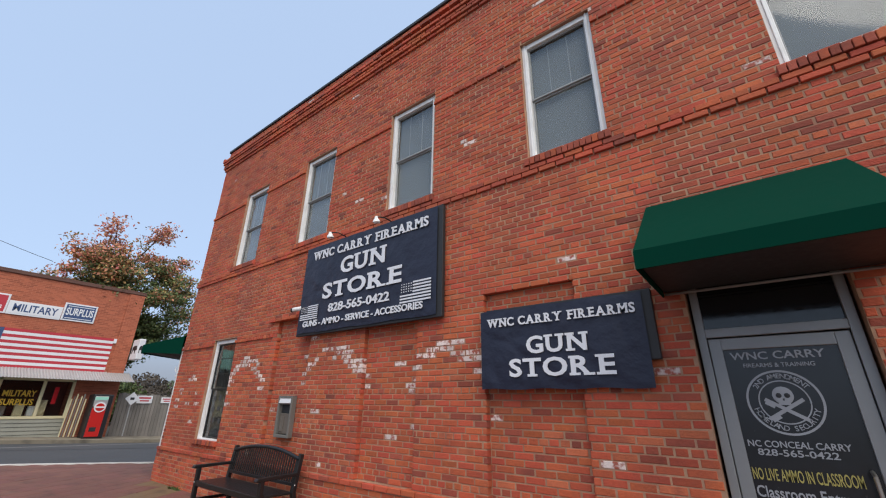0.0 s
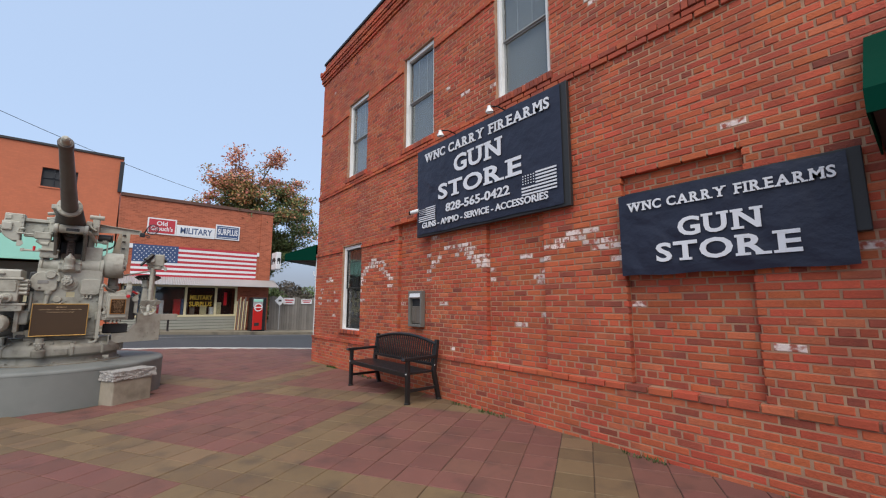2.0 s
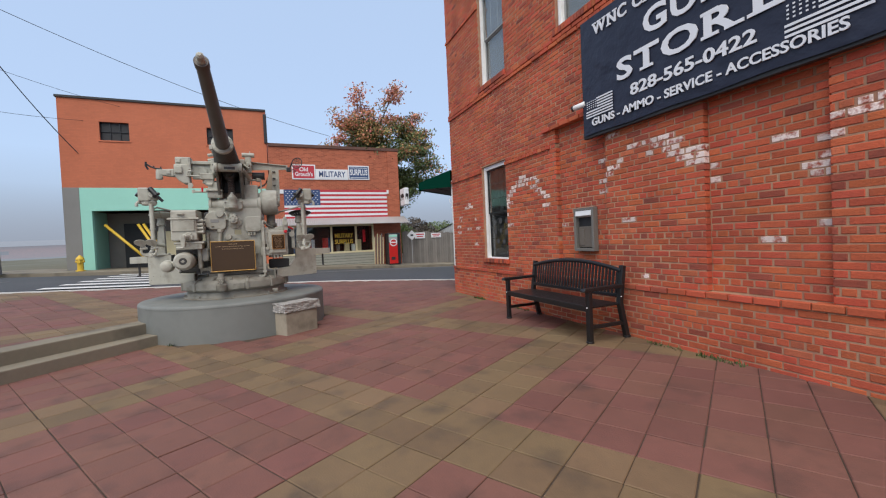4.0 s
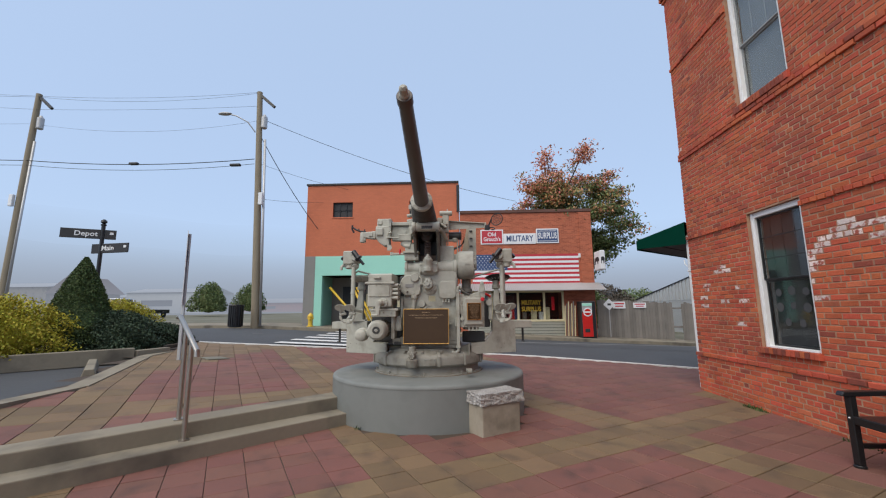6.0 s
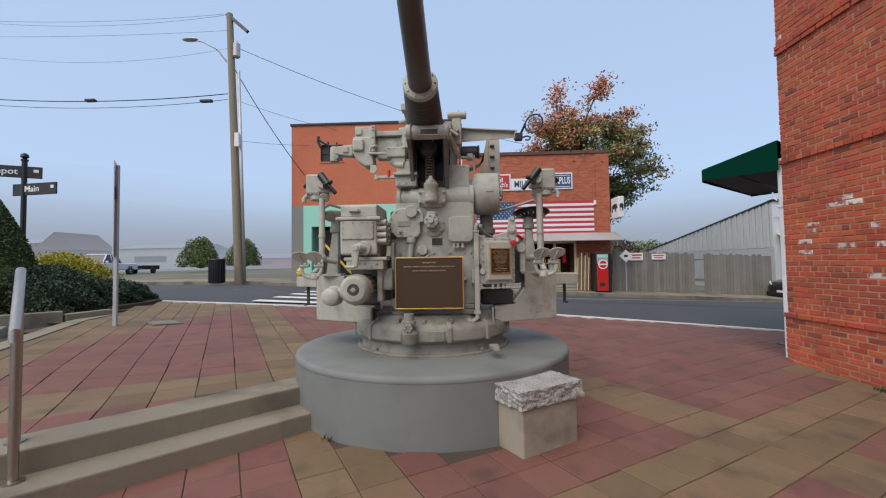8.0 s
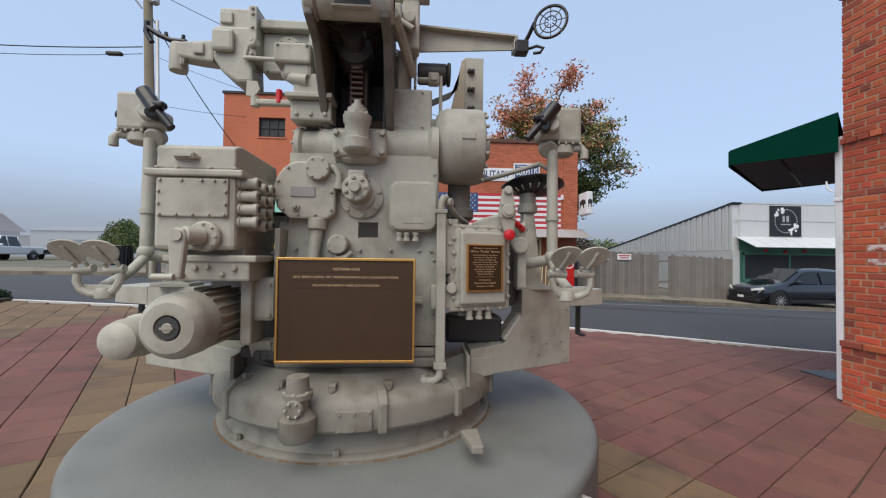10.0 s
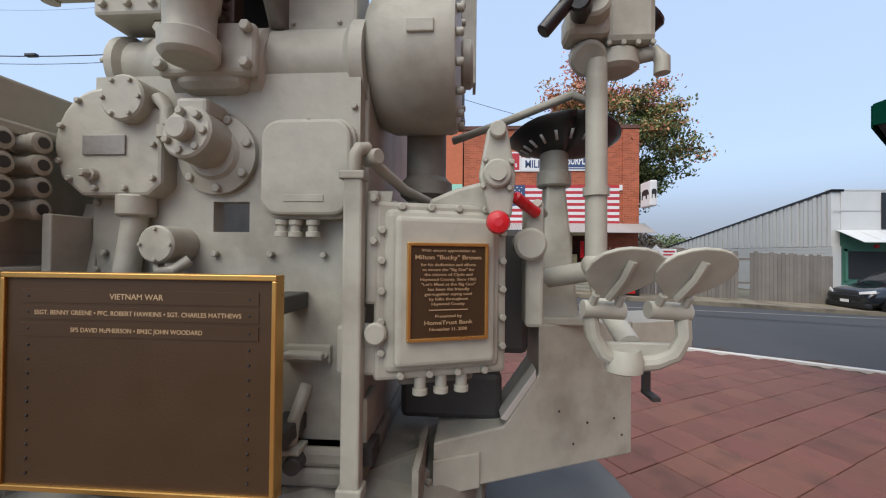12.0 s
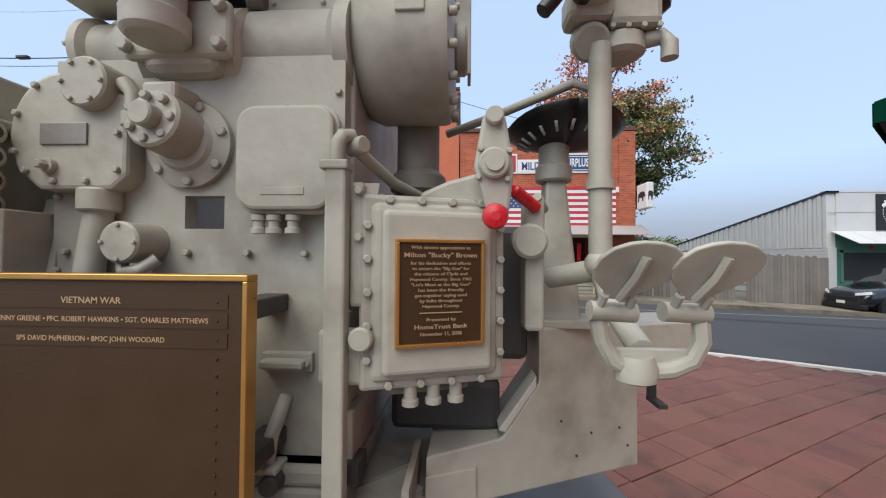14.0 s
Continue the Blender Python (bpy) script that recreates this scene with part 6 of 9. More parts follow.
part("plinth", Shape().box(-0.15, -0.01, Y(-0.05), Y(4.62), Zs(-0.2), Zs(0.82), 0.01), material("faded_green_boarding", (0.36, 0.36, 0.30), 0.8, vary=0.2), st, "faded green boarding below the shop windows")
s = Shape()
for k in range(5):
    z = 0.08 + 0.14 * k
    s.box(-0.012, 0.004, Y(-0.05), Y(4.62), Zs(z), Zs(z + 0.012))
part("board_joint", s, M_DARK, st)
posts = (-0.05, 1.12, 2.38, 3.66, 4.58)
for y in posts:
    box_part("window_post", M_CREAM, st, -0.12, 0.0, Y(y) - 0.05, Y(y) + 0.05, Zs(0.82), Zs(2.3), bevel=0.008)
box_part("window_sill", M_CREAM, st, -0.14, 0.03, Y(-0.1), Y(4.62), Zs(0.80), Zs(0.90), bevel=0.008)
box_part("window_head", M_CREAM, st, -0.12, 0.0, Y(-0.1), Y(4.62), Zs(2.22), Zs(2.45))
for a, b in zip(posts, posts[1:]):
    pn = box_part("shop_pane", M_GLASS, st, -0.07, -0.064, Y(a) + 0.05, Y(b) - 0.05, Zs(0.9), Zs(2.22))
    pn.visible_shadow = False
# near-black block paints the dimness deeper inside the shop
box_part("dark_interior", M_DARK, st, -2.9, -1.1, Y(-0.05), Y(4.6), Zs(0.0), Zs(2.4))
lettering("MILITARY", (-0.05, Y(3.02), Zs(1.72)), 0.22, M_YELLOW, st, 0.95, 0.03, (1, 0))
lettering("SURPLUS", (-0.05, Y(3.02), Zs(1.40)), 0.22, M_YELLOW, st, 0.95, 0.03, (1, 0))
box_part("open_sign", M_RED_KNOB, st, -0.06, -0.04, Y(4.02), Y(4.16), Zs(1.35), Zs(2.0), bevel=0.01, label="narrow red upright sign in the window")
grng = random.Random(4)
for k in range(14):
    y = 0.1 + 4.2 * grng.random()
    c = grng.choice([M_SIGN_WHITE, M_NAVY, M_CREAM, M_WOOD_GREY, M_RED, M_TEAL])
    box_part("window_goods", c, st, -0.5, -0.25 - 0.1 * grng.random(), Y(y), Y(y) + 0.15 + 0.25 * grng.random(), Zs(0.9), Zs(1.1 + 0.6 * grng.random()), bevel=0.02)
# tin canopy of corrugated sheet
s = Shape()
nw = 150
for k in range(nw):
    ya, yb = -0.55 + 6.95 * k / nw, -0.55 + 6.95 * (k + 1) / nw
    za, zb = (0.03 if k % 2 else 0.0), (0.0 if k % 2 else 0.03)
    s.bm.faces.new([s.bm.verts.new(p) for p in ((0.0, Y(ya), Zs(2.66 + za)), (0.0, Y(yb), Zs(2.66 + zb)), (1.0, Y(yb), Zs(2.26 + zb)), (1.0, Y(ya), Zs(2.26 + za)))])
cn = part("tin_canopy", s, M_TIN, st, "corrugated tin canopy along the shopfront")
cn.modifiers.new("thick", "SOLIDIFY").thickness = 0.012

# signs and the painted flag
def sign_board(name, y0, y1, z0, z1, mat, border, text, tmat, h, w, label, two=None):
    g = thing(name, (FX, (y0 + y1) / 2, z0), label, "sign", "signs on the surplus store")
    hw, hh = (y1 - y0) / 2, z1 - z0
    part("board", Shape().box(0.003, 0.045, -hw, hw, 0, hh, 0.008), border, g)
    part("panel", Shape().box(0.045, 0.052, -hw + 0.06, hw - 0.06, 0.06, hh - 0.06, 0.0), mat, g)
    if two:
        lettering(two[0], (0.054, 0, hh * 0.66), h, tmat, g, two[1], 0.03, (1, 0))
        lettering(text, (0.054, 0, hh * 0.34), h, tmat, g, w, 0.03, (1, 0))
    else:
        lettering(text, (0.054, 0, hh * 0.5), h, tmat, g, w, 0.03, (1, 0))
    return g


sign_board("red_sign", 0.60, 1.74, 4.66, 5.42, M_SIGN_RED, M_SIGN_WHITE, "Grouch's", M_SIGN_WHITE, 0.2, 0.85, "red painted shop sign with white border", ("Old", 0.42))
sign_board("white_sign", 1.75, 3.38, 4.66, 5.20, M_SIGN_WHITE, M_SIGN_WHITE, "MILITARY", M_NAVY, 0.29, 1.35, "white painted shop sign with navy letters")
sb = sign_board("blue_sign", 3.40, 4.52, 4.68, 5.43, M_NAVY, M_SIGN_WHITE, "SURPLUS", M_SIGN_WHITE, 0.3, 0.92, "navy painted shop sign with white border")
part("rule_line", Shape().box(0.052, 0.056, -0.45, 0.45, 0.10, 0.125).box(0.052, 0.056, -0.45, 0.45, 0.61, 0.635), M_SIGN_WHITE, sb)
fg = thing("flag_mural", (FX, 2.78, 2.66), "large painted stars and stripes flag panel", "flag panel")
FY0, FY1, FZ = -2.62, 2.66, 1.48
for k in range(13):
    part("stripe", Shape().box(0.004, 0.022, FY0, FY1, FZ * k / 13, FZ * (k + 1) / 13 - 0.002), M_SIGN_RED if k % 2 == 0 else M_SIGN_WHITE, fg)
cant = part("canton", Shape().box(0.022, 0.03, FY0, FY0 + 1.75, FZ * 6 / 13, FZ), M_NAVY, fg)
s = Shape()
for r in range(7):
    for k in range(10 - r % 2):
        cy, cz = FY0 + 0.1 + 0.168 * k + 0.084 * (r % 2), FZ * 6 / 13 + 0.07 + 0.105 * r
        star = [(0.031, cy + (0.034 if q % 2 == 0 else 0.014) * math.sin(math.pi * q / 5), cz + (0.034 if q % 2 == 0 else 0.014) * math.cos(math.pi * q / 5)) for q in range(10)]
        s.prism(star, (0.003, 0, 0))
part("stars", s, M_SIGN_WHITE, cant)
box_part("corner_tab", M_SIGN_WHITE, fg, 0.004, 0.04, FY1, FY1 + 0.34, FZ - 0.2, FZ)
box_part("corner_tab", M_SIGN_WHITE, fg, 0.004, 0.04, FY0 - 0.34, FY0, FZ - 0.2, FZ)
hs = thing("hanging_sign", (FX + 0.05, 6.16, 3.25), "small white lightbox sign at the store corner", "sign")
part("case", Shape().box(0.0, 0.85, 0.03, 0.28, 0, 0.92, 0.04), M_SIGN_WHITE, hs)
part("emblem", Shape().prism([(x, 0.022, z) for x, z in ((0.14, 0.28), (0.22, 0.28), (0.25, 0.42), (0.46, 0.42), (0.50, 0.28), (0.58, 0.28), (0.60, 0.44), (0.70, 0.40), (0.74, 0.47), (0.66, 0.60), (0.52, 0.63), (0.32, 0.62), (0.17, 0.56))], (0, 0.012, 0)), M_DARK, hs, "dark animal-shaped emblem")
part("emblem", Shape().prism([(0.846, y, z) for y, z in ((0.08, 0.28), (0.10, 0.28), (0.11, 0.42), (0.18, 0.42), (0.19, 0.28), (0.22, 0.28), (0.24, 0.45), (0.25, 0.52), (0.22, 0.60), (0.12, 0.61), (0.08, 0.55))], (0.012, 0, 0)), M_DARK, hs)
box_part("bracket", M_BLACK_METAL, hs, 0.0, 0.06, 0.0, 0.03, 0.3, 0.6)
vm = thing("vending_machine", (FX + 0.75, 5.45, 0.03), "old red soda vending machine on the pavement", "vending machine")
part("case", Shape().box(-0.38, 0.30, -0.34, 0.34, 0.03, 1.72, 0.04), M_PLASTIC, vm, "black case")
part("front", Shape().box(0.29, 0.34, -0.29, 0.17, 0.10, 1.20, 0.02), M_RED, vm, "red front panel")
part("top_panel", Shape().box(0.29, 0.34, -0.29, 0.17, 1.24, 1.64, 0.02), M_TIN, vm)
part("round_badge", Shape().cyl((0.33, -0.05, 1.22), (0.352, -0.05, 1.22), 0.20, n=32), M_SIGN_WHITE, vm)
part("badge_centre", Shape().cyl((0.35, -0.05, 1.22), (0.358, -0.05, 1.22), 0.15, n=32), M_RED, vm)
part("badge_band", Shape().box(0.356, 0.362, -0.24, 0.14, 1.19, 1.25), M_SIGN_WHITE, vm)
part("delivery_flap", Shape().box(0.335, 0.35, -0.2, 0.02, 0.30, 0.46, 0.01), M_DARK, vm)
part("teal_trim", Shape().box(0.335, 0.345, -0.28, 0.16, 1.50, 1.62), M_TEAL, vm)
for k in range(7):
    box_part_name = thing("leaning_plank", (FX + 0.25 + 0.03 * k, 4.55 + 0.07 * k, 0.12), "pale timber plank leaning by the shop door", "plank", "leaning planks")
    part("plank", Shape().box(-0.02, 0.02, -0.02, 0.02, 0, 1.45 + 0.1 * (k % 3), 0.004, pose(0, 0, 0, 0, 8, 0)), M_WOOD_GREY if k % 2 else M_CREAM, box_part_name)

# orange building with mint-green ground floor
M_ORANGE = brick_sheet("orange_painted_brick", (0.49, 0.145, 0.072), None)
M_ORANGE.node_tree.nodes["Brick Texture"].inputs["Mortar"].default_value = (0.95, 0.95, 0.95, 1)
M_ORANGE.node_tree.nodes["Brick Texture"].inputs["Color1"].default_value = (0.96, 0.96, 0.96, 1)
M_ORANGE.node_tree.nodes["Brick Texture"].inputs["Color2"].default_value = (1.04, 1.04, 1.04, 1)
ob_ = thing("orange_building", (FX, -4.45, 0.5), "two-storey orange brick building with mint-green shopfront", "building")
Y = lambda y: y + 4.45
Zs = lambda z: z - 0.5
holes = [(-7.07, -6.02, 6.22, 7.02), (-3.05, -1.95, 6.22, 7.02)]
s = Shape()
for a, b, c, d in ((-8.45, -7.07, 4.18, 7.95), (-7.07, -6.02, 4.18, 6.22), (-7.07, -6.02, 7.02, 7.95), (-6.02, -3.05, 4.18, 7.95), (-3.05, -1.95, 4.18, 6.22), (-3.05, -1.95, 7.02, 7.95), (-1.95, -0.5, 4.18, 7.95)):
    s.box(-0.3, 0.02, Y(a), Y(b), Zs(c), Zs(d))
s.box(-12, -0.3, Y(-8.45), Y(-8.15), Zs(4.18), Zs(7.95)).box(-12, -0.3, Y(-0.8), Y(-0.5), Zs(0), Zs(7.95)).box(-12, -11.7, Y(-8.15), Y(-0.8), Zs(0), Zs(7.95))
part("wall", s, M_ORANGE, ob_)
box_part("roof", M_DARK, ob_, -11.7, -0.3, Y(-8.15), Y(-0.8), Zs(7.5), Zs(7.6))
box_part("roof_coping", M_DARK, ob_, -0.35, 0.08, Y(-8.5), Y(-0.48), Zs(7.95), Zs(8.04))
for a, b, c, d in holes:
    w = part("window", Shape().box(-0.2, -0.12, Y(a), Y(b), Zs(c), Zs(d)), M_DARK, ob_, "small dark upper window")
    s = Shape()
    for k in range(4):
        yy = a + (b - a) * k / 3
        s.box(-0.12, -0.08, Y(yy) - 0.02, Y(yy) + 0.02, Zs(c), Zs(d))
    s.box(-0.12, -0.08, Y(a), Y(b), Zs((c + d) / 2) - 0.02, Zs((c + d) / 2) + 0.02)
    part("window_frame", s, M_BLACK_METAL, w)
    part("sill", Shape().box(-0.1, 0.05, Y(a) - 0.05, Y(b) + 0.05, Zs(c) - 0.06, Zs(c), 0.006), M_ORANGE, w)
box_part("grey_pier", material("grey_rendered_pier", (0.22, 0.215, 0.20), 0.85, vary=0.15), ob_, -1.0, 0.03, Y(-8.45), Y(-7.9), Zs(0.0), Zs(4.18), label="grey rendered pier")
box_part("side_wall", M_CONCRETE, ob_, -12, -1.0, Y(-8.45), Y(-8.2), Zs(0.0), Zs(4.18))
box_part("mint_fascia", M_TEAL, ob_, -0.15, 0.04, Y(-7.89), Y(-0.5), Zs(3.18), Zs(4.175), bevel=0.01)
box_part("mint_post", M_TEAL, ob_, -0.15, 0.04, Y(-7.89), Y(-7.5), Zs(0.3), Zs(3.18), bevel=0.01)
# same mint paint, darkened to put the porch shade into its colour
box_part("mint_return", material("shaded_mint_boarding", (0.20, 0.42, 0.34), 0.7), ob_, -1.6, -0.16, Y(-7.6), Y(-7.5), Zs(0.3), Zs(3.18))
box_part("porch_wall", M_WOOD_GREY, ob_, -1.9, -1.7, Y(-7.6), Y(-0.8), Zs(0.3), Zs(3.2))
box_part("cream_panel", M_CREAM, ob_, -1.69, -1.6, Y(-5.6), Y(-1.2), Zs(0.7), Zs(2.3))
# near-black panel paints the dim inside of the doorway
box_part("dark_doorway", M_DARK, ob_, -1.69, -1.62, Y(-6.9), Y(-5.7), Zs(0.5), Zs(2.7))
box_part("porch_slab", M_CONCRETE, ob_, -1.9, 0.03, Y(-7.89), Y(-0.5), Zs(-0.1), Zs(0.48))
for y0, y1 in ((-7.2, -5.3), (-6.0, -4.9), (-5.8, -4.7)):
    part("yellow_strut", Shape().tube([(-0.3, Y(y0), Zs(2.6)), (-0.2, Y(y1), Zs(0.55))], 0.06, 6), M_YELLOW, ob_, "slanting yellow strut")
box_part("downpipe", M_BLACK_METAL, ob_, 0.02, 0.12, Y(-0.6), Y(-0.45), Zs(6.4), Zs(7.8))

# utility pole, wires, street lamp
def utility_pole(at, height, lean, label):
    u = thing("utility_pole", at, label, "utility pole", "poles along the street")
    top = Vector((0, lean, height))
    part("pole", Shape().tube([Vector((0, 0, -0.3)), top * 0.5, top], lambda t: 0.19 - 0.06 * t, 14), M_POLE, u)
    part("crossarm", Shape().box(-0.06, 0.06, -0.15, 1.1, -0.07, 0.07, 0.01, Matrix.Translation(top - Vector((0, 0, 0.1))) @ Matrix.Rotation(radians(-42), 4, "X")), M_BLACK_METAL, u, "dark slanting crossarm")
    part("transformer", Shape().lathe(top + Vector((0.05, 0.35, -2.0)), (0, 0, 1), [(0, 0.1), (0.05, 0.15), (0.6, 0.15), (0.65, 0.1), (0.75, 0.04)], 16), M_TIN, u)
    part("meter_box", Shape().box(0.15, 0.3, -0.1, 0.1, 0.5 * height - 0.1, 0.5 * height + 0.5, 0.02), M_SIGN_WHITE, u)
    part("riser_pipe", Shape().tube([(0.1, 0.28, 0), (0.05, 0.3 + lean * 0.7, height * 0.78)], 0.06, 8), M_TIN, u, "grey riser pipe up the pole")
    return u, Vector(at) + top


pole_a, TOP_A = utility_pole((-21.5, -10.05, 0.72), 11.75, -0.5, "tall weathered wooden utility pole with street lamp")
pole_b, TOP_B = utility_pole((-21.6, -22.9, 0.78), 12.07, 0.35, "tall weathered wooden utility pole by the road")
la = thing("street_lamp", TOP_A - Vector((0, 0, 2.2)), "grey cobra-head street lamp on the utility pole", "street lamp")
part("arm", Shape().tube([(0.1, -0.05, 0), (0.3, -0.35, 0.45), (0.4, -0.9, 0.75), (0.45, -1.15, 0.80)], 0.03), M_TIN, la)
part("lamp_head", Shape().ball((0.45, -1.45, 0.85), 0.16, 0.9, 2.2, 0.45), M_TIN, la)


def wire(a, b, sag, r=0.012, label="black overhead wire between the poles"):
    a, b = Vector(a), Vector(b)
    pts = [a.lerp(b, k / 16) - Vector((0, 0, sag * 4 * (k / 16) * (1 - k / 16))) for k in range(17)]
    whole("overhead_wire", Shape().tube(pts, r, 5), M_PLASTIC, label, "cable", "overhead wires")


for dz, sag, r in ((-0.05, 0.2, 0.006), (-0.1, 0.35, 0.006), (-0.8, 0.1, 0.006), (-1.6, 0.5, 0.005), (-3.6, 0.25, 0.020), (-3.85, 0.3, 0.012)):
    a, b = TOP_A + Vector((0.1, 0, dz)), TOP_B + Vector((0.1, 0, dz - 0.1))
    wire(a, b, sag, r)
    wire(b, b + Vector((4, -25, 0.5)), sag, r)
wire(TOP_A + Vector((0, 0.3, -1.5)), (FX - 4, 3.0, 8.0), 0.4, 0.012)
wire(TOP_A + Vector((0, 0.2, -2.4)), (FX + 0.1, -7.8, 5.6), 0.2, 0.018)
wire(TOP_A + Vector((0, 0.2, -3.8)), (FX - 2, -1.0, 7.6), 0.5, 0.008)
wire(TOP_A + Vector((0, 0.2, -5.6)), (FX - 2, -4.0, 7.9), 0.3, 0.008)
for t, w in ((0.52, 0.22), (0.08, 0.26)):
    p = (TOP_A + Vector((0.1, 0, -3.6 if t > 0.3 else -3.7))).lerp(TOP_B + Vector((0.1, 0, -3.7 if t > 0.3 else -3.75)), t)
    whole("splice_case", Shape().box(p.x - 0.09, p.x + 0.09, p.y - w, p.y + w, p.z - 0.27, p.z - 0.15, 0.03), M_PLASTIC, "black splice case hung on the wire", "splice case", "splice cases")

tb_ = thing("litter_bin", (-20.7, -10.55, 0.72), "black slatted litter bin on the far pavement", "litter bin")
part("liner", Shape().lathe((0, 0, 0), (0, 0, 1), [(0, 0.26), (0.9, 0.29)], 20), M_PLASTIC, tb_)
for k in range(20):
    a = 2 * math.pi * k / 20
    part("slat", Shape().box(0.28, 0.31, -0.025, 0.025, 0.03, 0.95, 0.0, Matrix.Rotation(a, 4, "Z")), M_BLACK_METAL, tb_)
part("rim", Shape().lathe((0, 0, 0.93), (0, 0, 1), [(0, 0.31), (0.03, 0.33), (0.06, 0.31)], 20), M_BLACK_METAL, tb_)
hy = thing("fire_hydrant", (-22.3, -7.75, 0.66), "yellow fire hydrant on the far pavement", "hydrant")
part("body", Shape().lathe((0, 0, 0), (0, 0, 1), [(0, 0.16), (0.04, 0.16), (0.05, 0.10), (0.45, 0.10), (0.47, 0.14), (0.51, 0.14), (0.56, 0.11), (0.62, 0.05), (0.66, 0.03)], 20), M_YELLOW, hy)
part("nozzle", Shape().cyl((-0.02, 0, 0.38), (0.16, 0, 0.38), 0.07, edge=0.01).cyl((0, -0.15, 0.40), (0, 0.15, 0.40), 0.05, edge=0.01), M_YELLOW, hy)

# fence and white building to the north
fence = thing("board_fence", (-23.35, 6.3, 0.0), "weathered grey board fence along the far pavement", "fence")
k = 0
y = 0.0
fr = random.Random(9)
while y < 6.95:
    if not 3.55 < y < 3.95:
        z0 = slope_z(y + 6.3) + 0.05
        b = Shape().box(-0.012, 0.012 + fr.uniform(0, 0.006), y + 0.004, y + 0.136, z0, z0 + 1.88 + fr.uniform(-0.05, 0.03), 0.003)
        part("board", b, M_WOOD_GREY, fence)
    y += 0.14
part("fence_rail", Shape().box(-0.07, -0.013, 0, 6.9, 0.45, 0.53).box(-0.07, -0.013, 0, 6.9, 1.35, 1.43), M_WOOD_GREY, fence)
for yy, w, h, z in ((7.35, 0.62, 0.34, 1.40), (8.35, 0.62, 0.26, 1.42)):
    g = thing("fence_notice", (-23.30, yy, z), "small white notice with red print on the fence", "notice", "fence notices")
    part("board", Shape().box(0, 0.015, -w / 2, w / 2, 0, h, 0.004), M_SIGN_WHITE, g)
    part("print_bar", Shape().box(0.015, 0.018, -w * 0.4, w * 0.4, h * 0.6, h * 0.8).box(0.015, 0.018, -w * 0.3, w * 0.3, h * 0.25, h * 0.42), M_SIGN_RED, g)
dm = thing("diamond_sign", (-22.9, 6.72, 0.05), "white diamond sign on a thin post by the fence", "road sign")
part("post", Shape().cyl((0, 0, 0), (0, 0, 1.75), 0.025), M_TIN, dm)
part("plate", Shape().box(0.03, 0.045, -0.2, 0.2, -0.2, 0.2, 0.01, pose(0, 0, 1.55, 45, 0, 0)), M_SIGN_WHITE, dm)
part("print_bar", Shape().box(0.046, 0.049, -0.08, 0.08, 1.5, 1.6), M_DARK, dm)
wbd = thing("white_shop", (-25.3, 15.0, 0.0), "white metal-sided shop with green front and flat sign band", "shop building")
s = Shape()
n = 60
for k in range(n):
    xa, xb = -14.0 * k / n, -14.0 * (k + 1) / n
    za, zb = 4.25 - 0.155 * -xa, 4.25 - 0.155 * -xb
    o = 0.03 if k % 2 else 0.0
    s.box(xb, xa - 0.06, -0.05 - o, 0.3, 1.95, (za + zb) / 2)
tagged(part("side_wall", s, M_SIDING, wbd, "corrugated white metal side wall"), kind="stuff")
part("side_siding", Shape().box(-14, 0, -0.02, 0.3, -0.3, 1.95), M_SIDING, wbd)
for k in range(14):
    part("lap_board", Shape().box(-14, 0, -0.05, -0.02, 0.05 + 0.135 * k, 0.05 + 0.135 * k + 0.11), M_SIDING, wbd)
part("roof_edge", Shape().prism([(0.02, -0.1, 4.25), (-14, -0.1, 2.08), (-14, -0.1, 2.16), (0.02, -0.1, 4.34)], (0, 0.5, 0)), M_BLACK_METAL, wbd)
part("sign_band", Shape().box(-0.3, 0.0, 0.3, 12, 2.6, 4.28, 0.01).box(-0.3, 0.02, -0.1, 12, 4.28, 4.34), M_SIDING, wbd, "white sign band over the shopfront")
part("band_joint", Shape().box(0.0, 0.012, 0.0, 12, 3.42, 3.45), M_TIN, wbd)
sq = part("shop_sign", Shape().box(0.005, 0.05, 1.85, 3.5, 2.68, 4.2, 0.01), M_PLASTIC, wbd, "black square sign with a white floral ring")
s = Shape()
for k in range(40):
    a = 2 * math.pi * k / 40
    s.ball((0.055, 2.68 + 0.58 * math.cos(a), 3.44 + 0.58 * math.sin(a)), 0.02, seg=6)
for k in range(26):
    a = (2.3 if k % 2 else -0.8) + grng.uniform(-0.45, 0.45)
    r = 0.58 + grng.uniform(-0.12, 0.12)
    s.ball((0.056, 2.68 + r * math.cos(a), 3.44 + r * math.sin(a)), grng.uniform(0.04, 0.09), 0.15, 1, 1, 8)
part("floral_ring", s, M_SIGN_WHITE, sq)
part("print_bar", Shape().box(0.05, 0.055, 2.4, 2.95, 3.25, 3.3).box(0.05, 0.055, 2.5, 2.62, 3.4, 3.7).box(0.05, 0.055, 2.7, 2.84, 3.4, 3.7), M_TIN, sq)
part("shopfront", Shape().box(-0.4, -0.1, 0.0, 12, -0.3, 2.6), M_TRIM_GREEN, wbd, "green painted shopfront")
part("shop_window", Shape().box(-0.1, -0.05, 0.6, 5.5, 0.6, 1.75), M_DARK, wbd)
part("window_trim", Shape().box(-0.1, -0.03, 0.5, 0.6, 0.5, 1.85).box(-0.1, -0.03, 0.5, 5.6, 1.75, 1.85).box(-0.1, -0.03, 2.9, 3.0, 0.6, 1.75), M_TRIM_GREEN, wbd)
